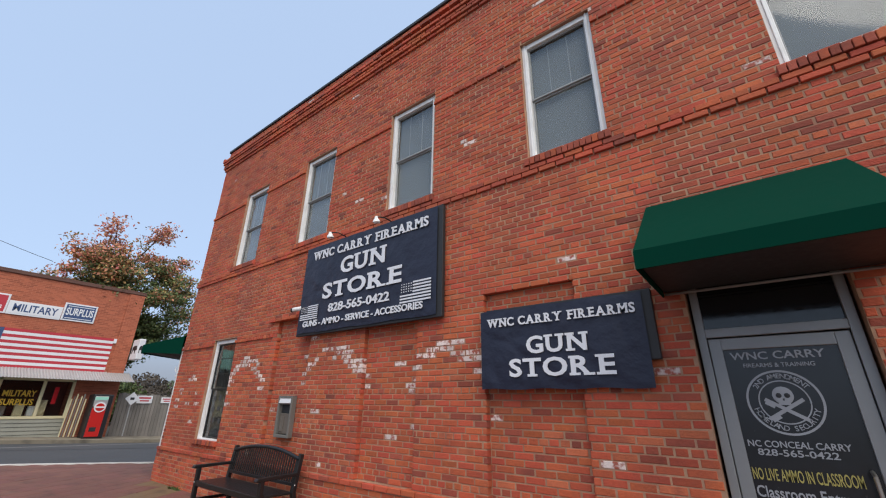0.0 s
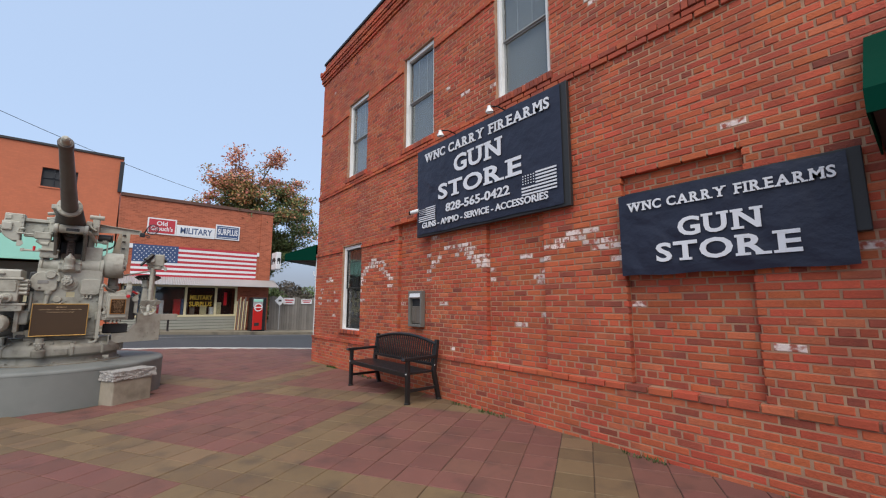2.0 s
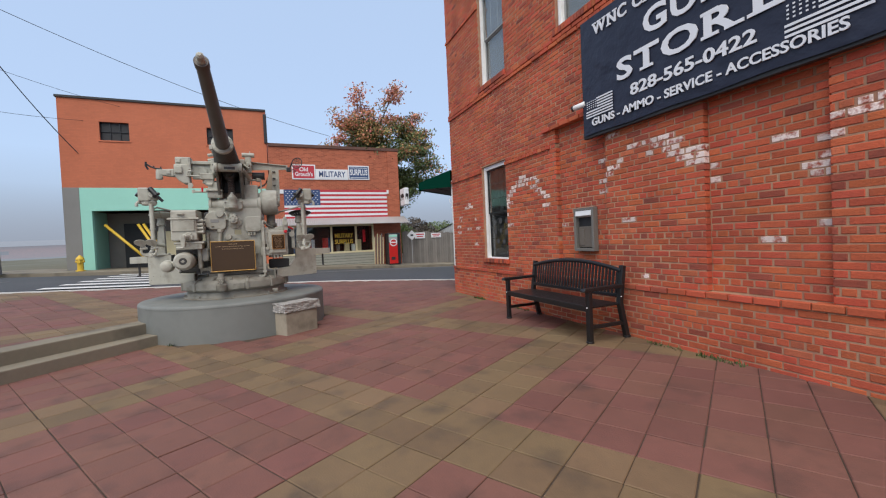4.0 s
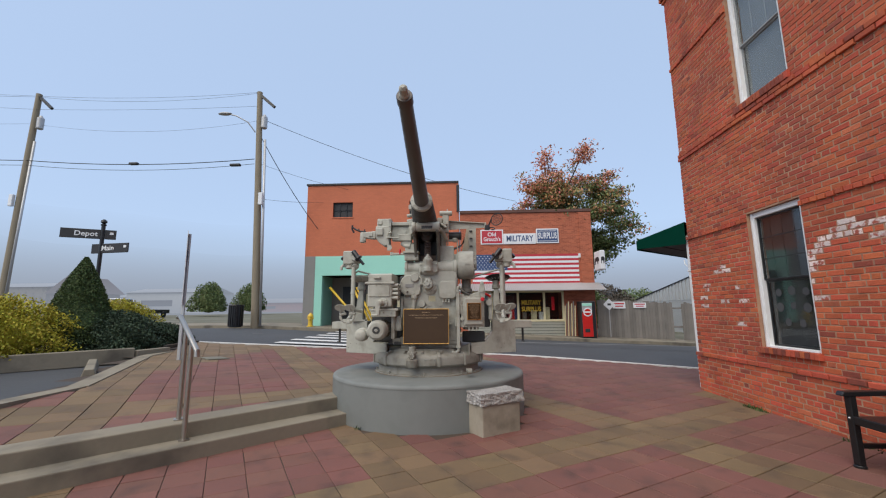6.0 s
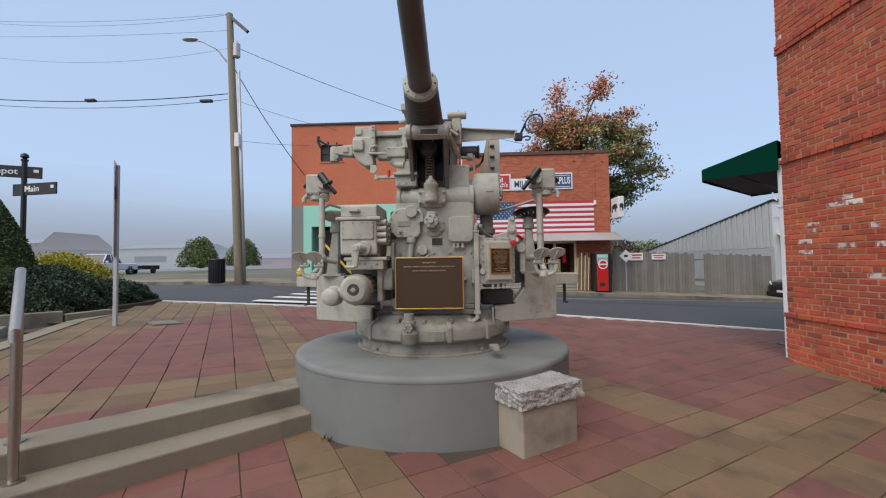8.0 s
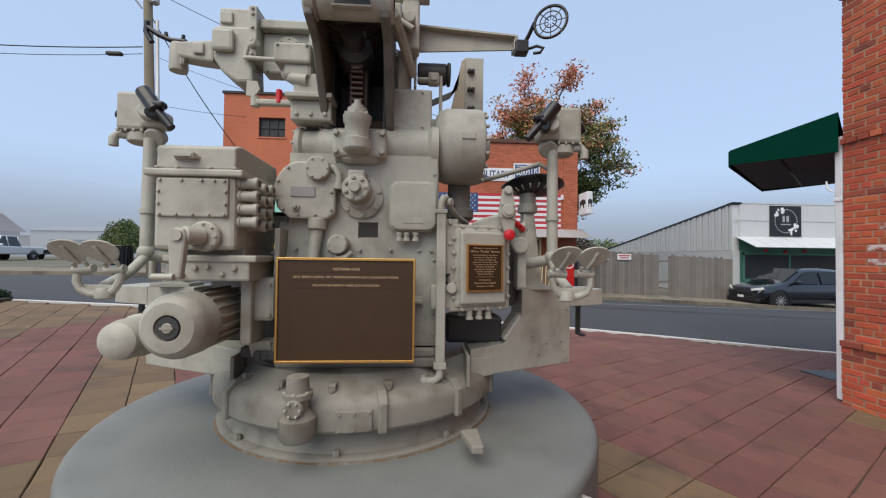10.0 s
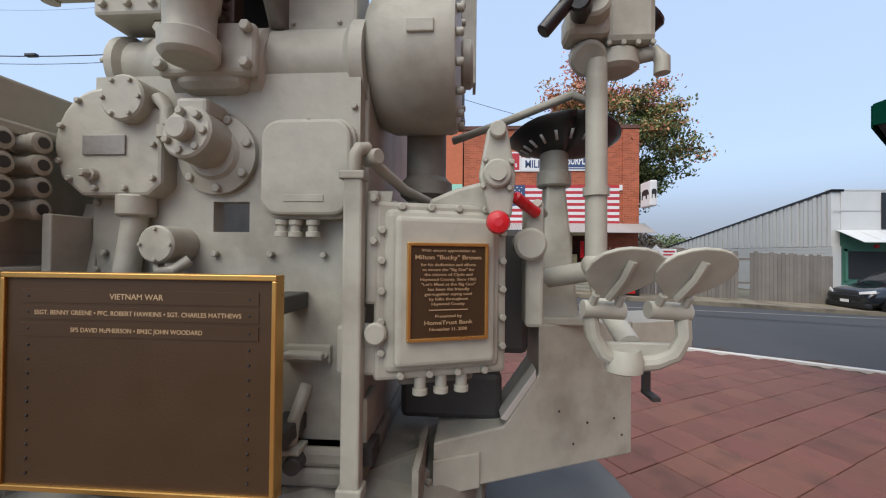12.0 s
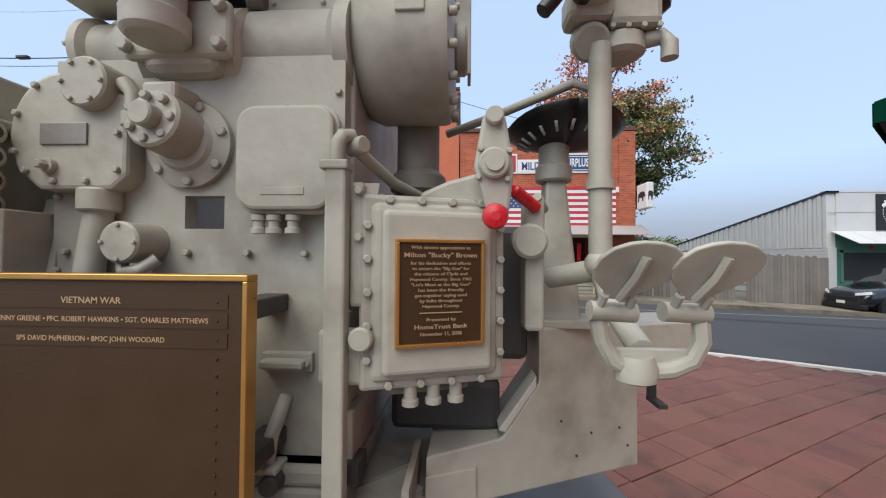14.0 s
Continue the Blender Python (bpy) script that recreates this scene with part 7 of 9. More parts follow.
for k in range(10):
    part("canopy_panel", Shape().prism([(0.0, 0.1 + 0.8 * k, 2.62), (0.0, 0.88 + 0.8 * k, 2.62), (1.2, 0.88 + 0.8 * k, 2.08), (1.2, 0.1 + 0.8 * k, 2.08)], (0, 0, 0.02)), M_SIDING, wbd)
part("red_leaf_garland", Shape().ball((0.5, 1.2, 1.95), 0.09, seg=8).ball((0.5, 2.2, 1.9), 0.09, seg=8).ball((0.5, 3.2, 1.95), 0.09, seg=8), M_SIGN_RED, wbd)


# ---- vehicles ----
def car(name, at, rz, paint, length, width, profile, cabin, label, bed=None):
    c = thing(name, at, label, "car", rz=rz)
    s = Shape().prism([(a, -width / 2, z) for a, z in profile], (0, width, 0), 0.09)
    part("body", s, paint, c)
    s = Shape()
    lo = [Vector((a, 0, z)) for a, z in cabin]
    w0, w1 = width / 2 - 0.06, width / 2 - 0.24
    zs = [z for a, z in cabin]
    za, zb = min(zs), max(zs)
    va = [s.bm.verts.new((p.x, -(w0 + (w1 - w0) * (p.z - za) / (zb - za)), p.z)) for p in lo]
    vb = [s.bm.verts.new((p.x, w0 + (w1 - w0) * (p.z - za) / (zb - za), p.z)) for p in lo]
    s.bm.faces.new(va)
    s.bm.faces.new(vb[::-1])
    for k in range(len(va)):
        s.bm.faces.new((va[k - 1], va[k], vb[k], vb[k - 1]))
    bmesh.ops.recalc_face_normals(s.bm, faces=s.bm.faces[:])
    part("glasshouse", s, material(name + "_glass", (0.012, 0.014, 0.016), 0.06, bump=0.0, vary=0.02), c, "dark car glass")
    rp = sorted(cabin, key=lambda q: -q[1])[:2]
    ra, rb = min(p[0] for p in rp), max(p[0] for p in rp)
    part("roof", Shape().box(ra - 0.05, rb + 0.05, -w1 - 0.02, w1 + 0.02, zb - 0.04, zb + 0.04, 0.03), paint, c)
    for sy in (-1, 1):
        for pa, pb in ((cabin[0], cabin[1]), (cabin[-1], cabin[-2]), ):
            f = lambda z: sy * (w0 + (w1 - w0) * (z - za) / (zb - za))
            part("pillar", Shape().tube([(pa[0], f(pa[1]), pa[1]), (pb[0], f(pb[1]), pb[1])], 0.05, 6), paint, c)
        mid = (cabin[0][0] + cabin[-1][0]) / 2
        part("pillar", Shape().tube([(mid, sy * w0, za), (mid, sy * w1, zb)], 0.04, 6), paint, c)
        part("mirror", Shape().box(cabin[-1][0] - 0.25, cabin[-1][0] - 0.1, *sorted((sy * (width / 2 + 0.02), sy * (width / 2 + 0.2))), za + 0.02, za + 0.16, 0.03), paint, c)
        part("headlight", Shape().box(length / 2 - 0.22, length / 2 + 0.01, *sorted((sy * (width / 2 - 0.48), sy * (width / 2 - 0.05))), 0.72, 0.84, 0.03), M_SIGN_WHITE, c, "pale headlight")
        for a in (-length * 0.31, length * 0.315):
            w = part("wheel", Shape().lathe((a, sy * (width / 2 - 0.2), 0.35), (0, sy, 0), [(0, 0.30), (0.02, 0.35), (0.19, 0.35), (0.215, 0.31), (0.21, 0.24)], 32), M_TYRE, c)
            s = Shape().lathe((a, sy * (width / 2 - 0.02), 0.35), (0, sy, 0), [(0, 0.23), (0.012, 0.23), (0.014, 0.2)], 28)
            for k in range(5):
                s.box(-0.02, 0.02, *sorted((sy * 0.0, sy * 0.035)), 0.0, 0.21, 0.005, Matrix.Translation((a, sy * (width / 2 - 0.02), 0.35)) @ Matrix.Rotation(2 * math.pi * k / 5, 4, "Y"))
            part("rim", s, M_TIN, w)
            part("wheel_arch", Shape().lathe((a, sy * (width / 2 - 0.1), 0.37), (0, sy, 0), [(0, 0.41), (0.11, 0.41), (0.11, 0.36)], 28, cap=False), M_PLASTIC, c)
    part("grille", Shape().box(length / 2 - 0.03, length / 2 + 0.03, -width * 0.3, width * 0.3, 0.38, 0.66, 0.03), M_PLASTIC, c, "black front grille")
    part("bumper", Shape().box(length / 2 - 0.1, length / 2 + 0.05, -width * 0.46, width * 0.46, 0.22, 0.38, 0.04), M_PLASTIC, c)
    return c


def suv(at, rz):
    """A sport utility car: lofted body, glazed cabin, wheels and lights."""
    c = thing("parked_suv", at, "dark blue parked SUV facing along the street", "car", rz=rz)
    stations = [(-2.30, 0.42, 0.80, 0.92, 0.78, 0.62), (-2.24, 0.34, 0.98, 1.10, 0.88, 0.70), (-1.95, 0.30, 1.02, 1.50, 0.92, 0.66), (-1.45, 0.28, 1.02, 1.64, 0.93, 0.68), (-0.5, 0.27, 1.00, 1.70, 0.93, 0.70), (0.25, 0.27, 0.98, 1.67, 0.93, 0.69), (0.70, 0.27, 0.98, 1.42, 0.93, 0.74), (1.18, 0.28, 0.97, 1.09, 0.93, 0.80), (1.70, 0.29, 0.93, 1.03, 0.92, 0.76), (2.08, 0.30, 0.86, 0.94, 0.88, 0.70), (2.25, 0.33, 0.72, 0.82, 0.80, 0.62), (2.31, 0.42, 0.60, 0.68, 0.70, 0.50)]
    s = Shape()
    rings = []
    for a, lo, belt, top, w, wr in stations:
        half = [(0.55 * w, lo), (0.96 * w, lo + 0.10), (w, lo + 0.30), (0.985 * w, belt), (wr, top - 0.03), (0.6 * wr, top)]
        rings.append([s.bm.verts.new((a, y, z)) for y, z in half] + [s.bm.verts.new((a, -y, z)) for y, z in half[::-1]])
    for p, q in zip(rings, rings[1:]):
        for k in range(12):
            s.bm.faces.new((p[k], p[(k + 1) % 12], q[(k + 1) % 12], q[k])).smooth = True
    s.bm.faces.new(rings[0][::-1])
    s.bm.faces.new(rings[-1])
    bmesh.ops.recalc_face_normals(s.bm, faces=s.bm.faces[:])
    body = part("body", s, M_CARPAINT, c)
    body.modifiers.new("smooth", "SUBSURF").levels = 2
    body.modifiers["smooth"].render_levels = 2
    glass = material("dark_car_glass", (0.012, 0.014, 0.016), 0.05, bump=0.0, vary=0.02)
    for sy in (-1, 1):
        for nm, pts in (("rear_window", ((-1.95, 0.925, 1.06), (-1.22, 0.925, 1.06), (-1.22, 0.755, 1.50), (-1.72, 0.755, 1.46))), ("rear_door_window", ((-1.16, 0.925, 1.06), (-0.30, 0.925, 1.05), (-0.30, 0.745, 1.56), (-1.16, 0.745, 1.54))), ("front_door_window", ((-0.22, 0.925, 1.05), (0.92, 0.925, 1.04), (0.28, 0.75, 1.54), (-0.22, 0.745, 1.56)))):
            part(nm, Shape().prism([(x, sy * y, z) for x, y, z in pts], (0, sy * 0.02, 0), 0.004), glass, c, "dark car glass")
        part("mirror", Shape().box(0.72, 0.92, *sorted((sy * 0.93, sy * 1.12)), 1.04, 1.18, 0.04), M_CARPAINT, c)
        part("headlight", Shape().prism([(2.10, sy * 0.86, 0.80), (2.28, sy * 0.50, 0.74), (2.28, sy * 0.50, 0.82), (2.08, sy * 0.84, 0.90)], (0.04, 0, 0), 0.008), M_SIGN_WHITE, c, "slim pale headlight")
        part("sill_trim", Shape().box(-1.05, 1.05, *sorted((sy * 0.90, sy * 0.945)), 0.27, 0.40, 0.02), M_PLASTIC, c)
        for a in (-1.42, 1.45):
            part("wheel_arch", Shape().lathe((a, sy * 0.80, 0.38), (0, sy, 0), [(0, 0.44), (0.145, 0.44), (0.145, 0.37)], 32, cap=False), M_PLASTIC, c)
            w = part("wheel", Shape().lathe((a, sy * 0.72, 0.36), (0, sy, 0), [(0, 0.30), (0.02, 0.36), (0.20, 0.36), (0.225, 0.32), (0.22, 0.25)], 32), M_TYRE, c)
            hub = Shape().lathe((a, sy * 0.925, 0.36), (0, sy, 0), [(0, 0.24), (0.010, 0.24), (0.012, 0.215)], 28).lathe((a, sy * 0.925, 0.36), (0, sy, 0), [(0, 0.06), (0.028, 0.05)], 14)
            for k in range(10):
                hub.box(-0.012, 0.012, *sorted((0.0, sy * 0.022)), 0.03, 0.225, 0.003, Matrix.Translation((a, sy * 0.925, 0.36)) @ Matrix.Rotation(2 * math.pi * k / 10, 4, "Y"))
            part("rim", hub, M_TIN, w)
    part("windscreen", Shape().prism([(1.17, -0.74, 1.08), (1.17, 0.74, 1.08), (0.33, 0.62, 1.63), (0.33, -0.62, 1.63)], (0.02, 0, 0.025), 0.004), glass, c, "dark car glass")
    part("grille", Shape().box(2.24, 2.33, -0.52, 0.52, 0.52, 0.70, 0.03), M_PLASTIC, c, "black front grille")
    part("bumper", Shape().box(2.10, 2.34, -0.78, 0.78, 0.26, 0.46, 0.06), M_PLASTIC, c)
    part("number_plate", Shape().box(2.33, 2.35, -0.16, 0.16, 0.44, 0.54, 0.004), M_SIGN_WHITE, c)
    return c


suv((-22.5, 15.3, slope_z(15.3) - 0.02), -90)
pk = car("parked_pickup", (-36.5, -30.0, slope_z(-30) + 0.16), 8, M_CARWHITE, 5.4, 1.9, [(-2.65, 0.45), (-2.7, 1.0), (-0.6, 1.02), (0.9, 1.05), (2.3, 1.0), (2.65, 0.9), (2.7, 0.45)], [(-0.6, 1.02), (-0.5, 1.70), (0.8, 1.72), (1.4, 1.04)], "white pickup truck parked beyond the grass")
tr = thing("flat_trailer", (-41.2, -30.6, slope_z(-30) + 0.19), "low dark flat trailer behind the pickup", "trailer", rz=8)
part("deck", Shape().box(-1.3, 1.3, -0.75, 0.75, 0.42, 0.52, 0.02), M_PLASTIC, tr)
part("drawbar", Shape().tube([(1.3, -0.6, 0.44), (2.2, 0, 0.42), (1.3, 0.6, 0.44)], 0.04, 6), M_BLACK_METAL, tr)
for y in (-0.82, 0.82):
    part("wheel", Shape().lathe((-0.2, y - 0.09, 0.32), (0, 1, 0), [(0, 0.28), (0.02, 0.32), (0.16, 0.32), (0.18, 0.28)], 20), M_TYRE, tr)
    part("side_rail", Shape().box(-1.3, 1.3, y * 0.9 - 0.02, y * 0.9 + 0.02, 0.52, 0.80, 0.01), M_BLACK_METAL, tr)
hs2 = thing("far_house", (-61.0, -57.0, slope_z(-57) + 0.4), "dim brown gabled house off in the mist", "house")
# mist haze is mixed into the house's base colours
M_DIM = material("mist_dulled_boarding", (0.17, 0.13, 0.12), 0.9, vary=0.15, scale=2)
part("wall", Shape().box(-3, 3, -2.6, 2.6, -0.5, 3.2), M_DIM, hs2)
part("roof", Shape().prism([(-3.3, -3.2, 3.1), (-3.3, 3.2, 3.1), (-3.3, 0, 5.6)], (6.6, 0, 0)), material("mist_dulled_shingle", (0.13, 0.10, 0.10), 0.9, vary=0.2), hs2)
for y in (-1.4, 1.2):
    part("window", Shape().box(3.0, 3.04, y - 0.4, y + 0.4, 0.8, 1.9), M_DARK, hs2)


# ---- planting ----
def leaf_cloud(points, size, rng, flat=0.0):
    v, f = [], []
    for p in points:
        a, b = rng.uniform(0, 6.28), rng.uniform(-1, 1) * (1 - flat)
        n = Vector((math.cos(a) * math.sqrt(1 - b * b), math.sin(a) * math.sqrt(1 - b * b), b))
        t = n.orthogonal().normalized()
        q = Matrix.Rotation(rng.uniform(0, 6.28), 3, n)
        t, u = q @ t, q @ n.cross(t)
        s = size * rng.uniform(0.6, 1.3)
        k = len(v)
        v += [p - t * s * 0.5, p + u * s * 0.3, p + t * s * 0.6, p - u * s * 0.3]
        f.append((k, k + 1, k + 2, k + 3))
    me = bpy.data.meshes.new("leaves")
    me.from_pydata([tuple(x) for x in v], [], f)
    me.update()
    return me


def conifer(name, at, r, h, mat, label):
    rng = random.Random(21)
    t = thing(name, at, label, "shrub")
    part("trunk", Shape().cyl((0, 0, -0.1), (0, 0, h * 0.9), 0.06, 0.01), M_BARK, t)
    part("crown_core", Shape().lathe((0, 0, 0.05), (0, 0, 1), [(0, r * 0.7), (h * 0.2, r * 0.78), (h * 0.6, r * 0.38), (h * 0.93, 0.02)], 16), mat, t)
    pts = []
    for k in range(24000):
        z = h * (1 - math.sqrt(rng.random())) if k % 3 else h * rng.random()
        rr = r * (1 - z / h) ** 0.85 * (0.84 + 0.07 * math.sin(z * 5 + 3 * rng.random()) + 0.14 * rng.random()) + 0.02
        a = rng.uniform(0, 6.28)
        pts.append(Vector((rr * math.cos(a), rr * math.sin(a), z + 0.04)))
    me = leaf_cloud(pts, 0.040, rng)
    me.materials.append(mat)
    o = new("crown", me)
    o.parent = t
    return t


def shrub(name, at, rx, ry, h, mat, label, seed, size=0.05, n=22000):
    rng = random.Random(seed)
    t = thing(name, at, label, "shrub")
    part("core", Shape().ball((0, 0, h * 0.35), 1, rx * 0.66, ry * 0.66, h * 0.40, 18), mat, t)
    pts = []
    for k in range(n):
        a, b = rng.uniform(0, 6.28), rng.random()
        lump = 1 + 0.18 * math.sin(a * 3 + seed) + 0.12 * math.sin(a * 7 + b * 9) + 0.05 * math.sin(a * 23 + b * 31) + rng.uniform(-0.07, 0.05)
        q = math.sqrt(1 - b * b)
        deep = 1 - 0.28 * rng.random() ** 2
        pts.append(Vector((rx * lump * deep * q * math.cos(a), ry * lump * deep * q * math.sin(a), h * b * deep * (0.9 + 0.2 * rng.random()))))
    me = leaf_cloud(pts, size, rng)
    me.materials.append(mat)
    o = new("foliage", me)
    o.parent = t
    return t


conifer("cone_conifer", (-11.5, -8.8, 0.72), 0.80, 1.88, M_CONE, "dense cone-shaped dwarf conifer in the planting bed")
shrub("golden_shrub", (-10.3, -9.2, 0.6), 1.15, 1.0, 1.1, M_GOLD_SHRUB, "bright golden feathery shrub in the planting bed", 1)
shrub("golden_shrub", (-13.6, -9.8, 0.6), 1.4, 0.8, 1.1, M_GOLD_SHRUB, "bright golden feathery shrub in the planting bed", 2)
shrub("golden_shrub", (-9.0, -10.4, 0.65), 1.2, 1.0, 0.9, M_GOLD_SHRUB, "bright golden feathery shrub in the planting bed", 3)
shrub("juniper_shrub", (-11.9, -8.2, 0.55), 1.1, 0.75, 0.85, M_DEEP_SHRUB, "low dark green juniper in the planting bed", 4)
shrub("juniper_shrub", (-13.5, -8.5, 0.55), 0.95, 0.6, 0.55, M_DEEP_SHRUB, "low dark green juniper in the planting bed", 5)
s = Shape().prism([(-8.6, -9.6, 0.3), (-11.2, -7.35, 0.3), (-14.3, -7.9, 0.3), (-14.5, -10.8, 0.3), (-9.5, -12.5, 0.3)], (0, 0, 0.30))
whole("planting_bed", s, material("bark_mulch", (0.06, 0.045, 0.03), 0.95, vary=0.4, scale=20, bump=0.8), "dark mulched planting bed", "planting bed", kind="structure")


def kerb_run(pts, label):
    s = Shape()
    for a, b in zip(pts, pts[1:]):
        a, b = Vector(a), Vector(b)
        d = (b - a).normalized()
        o = Vector((-d.y, d.x)) * 0.08
        z = slope_z((a.y + b.y) / 2)
        s.prism([(a.x - o.x, a.y - o.y, z - 0.2), (b.x - o.x, b.y - o.y, z - 0.2), (b.x + o.x, b.y + o.y, z - 0.2), (a.x + o.x, a.y + o.y, z - 0.2)], (0, 0, 0.30), 0.015)
    whole("kerb_planter", s, M_CONCRETE, label, "kerb", kind="structure")


kerb_run([(-7.0, -11.0), (-8.5, -9.55), (-11.2, -7.22), (-12.0, -7.1)], "raised concrete kerb before the planting bed")
s = Shape()
pa = [(-4.0, -5.4), (-8.2, -5.45), (-11.2, -6.95), (-12.0, -7.1)]
for a, b in zip(pa, pa[1:]):
    a, b = Vector(a), Vector(b)
    d = (b - a).normalized()
    o = Vector((-d.y, d.x)) * 0.12
    s.prism([(a.x - o.x, a.y - o.y, slope_z(a.y) - 0.12), (b.x - o.x, b.y - o.y, slope_z(b.y) - 0.12), (b.x + o.x, b.y + o.y, slope_z(b.y) - 0.12), (a.x + o.x, a.y + o.y, slope_z(a.y) - 0.12)], (0, 0, 0.13))
whole("kerb_edge", s, M_CONCRETE, "flat concrete edging between paving and parking bay", "kerb", kind="structure")
ws = whole("wheel_stop", Shape().prism([(-0.9, -0.1, 0), (-0.9, 0.1, 0), (-0.9, 0.06, 0.14), (-0.9, -0.06, 0.14)], (1.8, 0, 0), 0.012), M_CONCRETE, "worn concrete wheel stop in the parking bay", "wheel stop")
ws.matrix_world = pose(-9.75, -6.75, slope_z(-6.75) - 0.10, 0, 0, 42)

# street name sign, thin post, manhole
sg = thing("street_sign", (-12.5, -9.45, 0.64), "black street name sign post with two blades", "street sign")
part("post", Shape().cyl((0, 0, 0), (0, 0, 2.95), 0.045).lathe((0, 0, 2.95), (0, 0, 1), [(0, 0.06), (0.03, 0.06), (0.05, 0.03), (0.08, 0.07), (0.13, 0.06), (0.16, 0.02)], 14), M_BLACK_METAL, sg)
M_BLADE = material("black_sign_blade", (0.02, 0.018, 0.018), 0.5, vary=0.1, bump=0.0)
for z, ang, off, word, w in ((2.72, 128, -0.55, "Depot", 0.46), (2.36, 92, 0.55, "Main", 0.36)):
    bl = part("sign_blade", Shape().box(-0.015, 0.015, -0.55, 0.55, -0.12, 0.12, 0.006).move(Matrix.Translation((0, 0, z)) @ Matrix.Rotation(radians(ang - 90 - 10), 4, "Z") @ Matrix.Translation((0, off * 0.5, 0))), M_BLADE, sg)
    t = text_shape(word, 0.12, 0.006, 0.02, w)
    part("lettering", t.move(Matrix.Translation((0, 0, z)) @ Matrix.Rotation(radians(ang - 90 - 10), 4, "Z") @ pose(0.018, off * 0.5 - 0.05, 0, 0, 0, 90)), M_SIGN_WHITE, bl)
    part("print_bar", Shape().box(0.015, 0.02, 0.42, 0.5, 0.0, 0.06).move(Matrix.Translation((0, 0, z)) @ Matrix.Rotation(radians(ang - 90 - 10), 4, "Z") @ Matrix.Translation((0, off * 0.5, 0))), M_SIGN_WHITE, bl)
tp = thing("sign_post", (-10.85, -6.0, 0.45), "thin metal sign post seen edge-on at the paving edge", "sign post")
part("post", Shape().box(-0.02, 0.02, -0.03, 0.03, -0.1, 2.55, 0.004), M_TIN, tp)
part("sign_plate", Shape().box(-0.15, 0.15, -0.005, 0.005, 1.1, 2.6, 0.0, pose(0, -0.035, 0, 0, 0, 36)), M_SIGN_WHITE, tp, "narrow pale sign plate with green edge")
part("print_bar", Shape().box(-0.1, 0.1, -0.004, 0.004, 2.0, 2.2, 0.0, pose(0.004, -0.029, 0, 0, 0, 36)), M_NAVY, tp)
mh = whole("manhole_cover", Shape().box(-0.27, 0.27, -0.20, 0.20, 0, 0.02, 0.004).box(-0.24, 0.24, -0.17, 0.17, 0.02, 0.024, 0.002), material("cast_iron_cover", (0.16, 0.15, 0.11), 0.7, vary=0.3, scale=12), "worn metal access cover in the paving", "manhole cover")
mh.matrix_world = pose(-11.3, -5.55, plaza_z(-11.3, -5.55) - 0.008, -2.5, 0, 50)


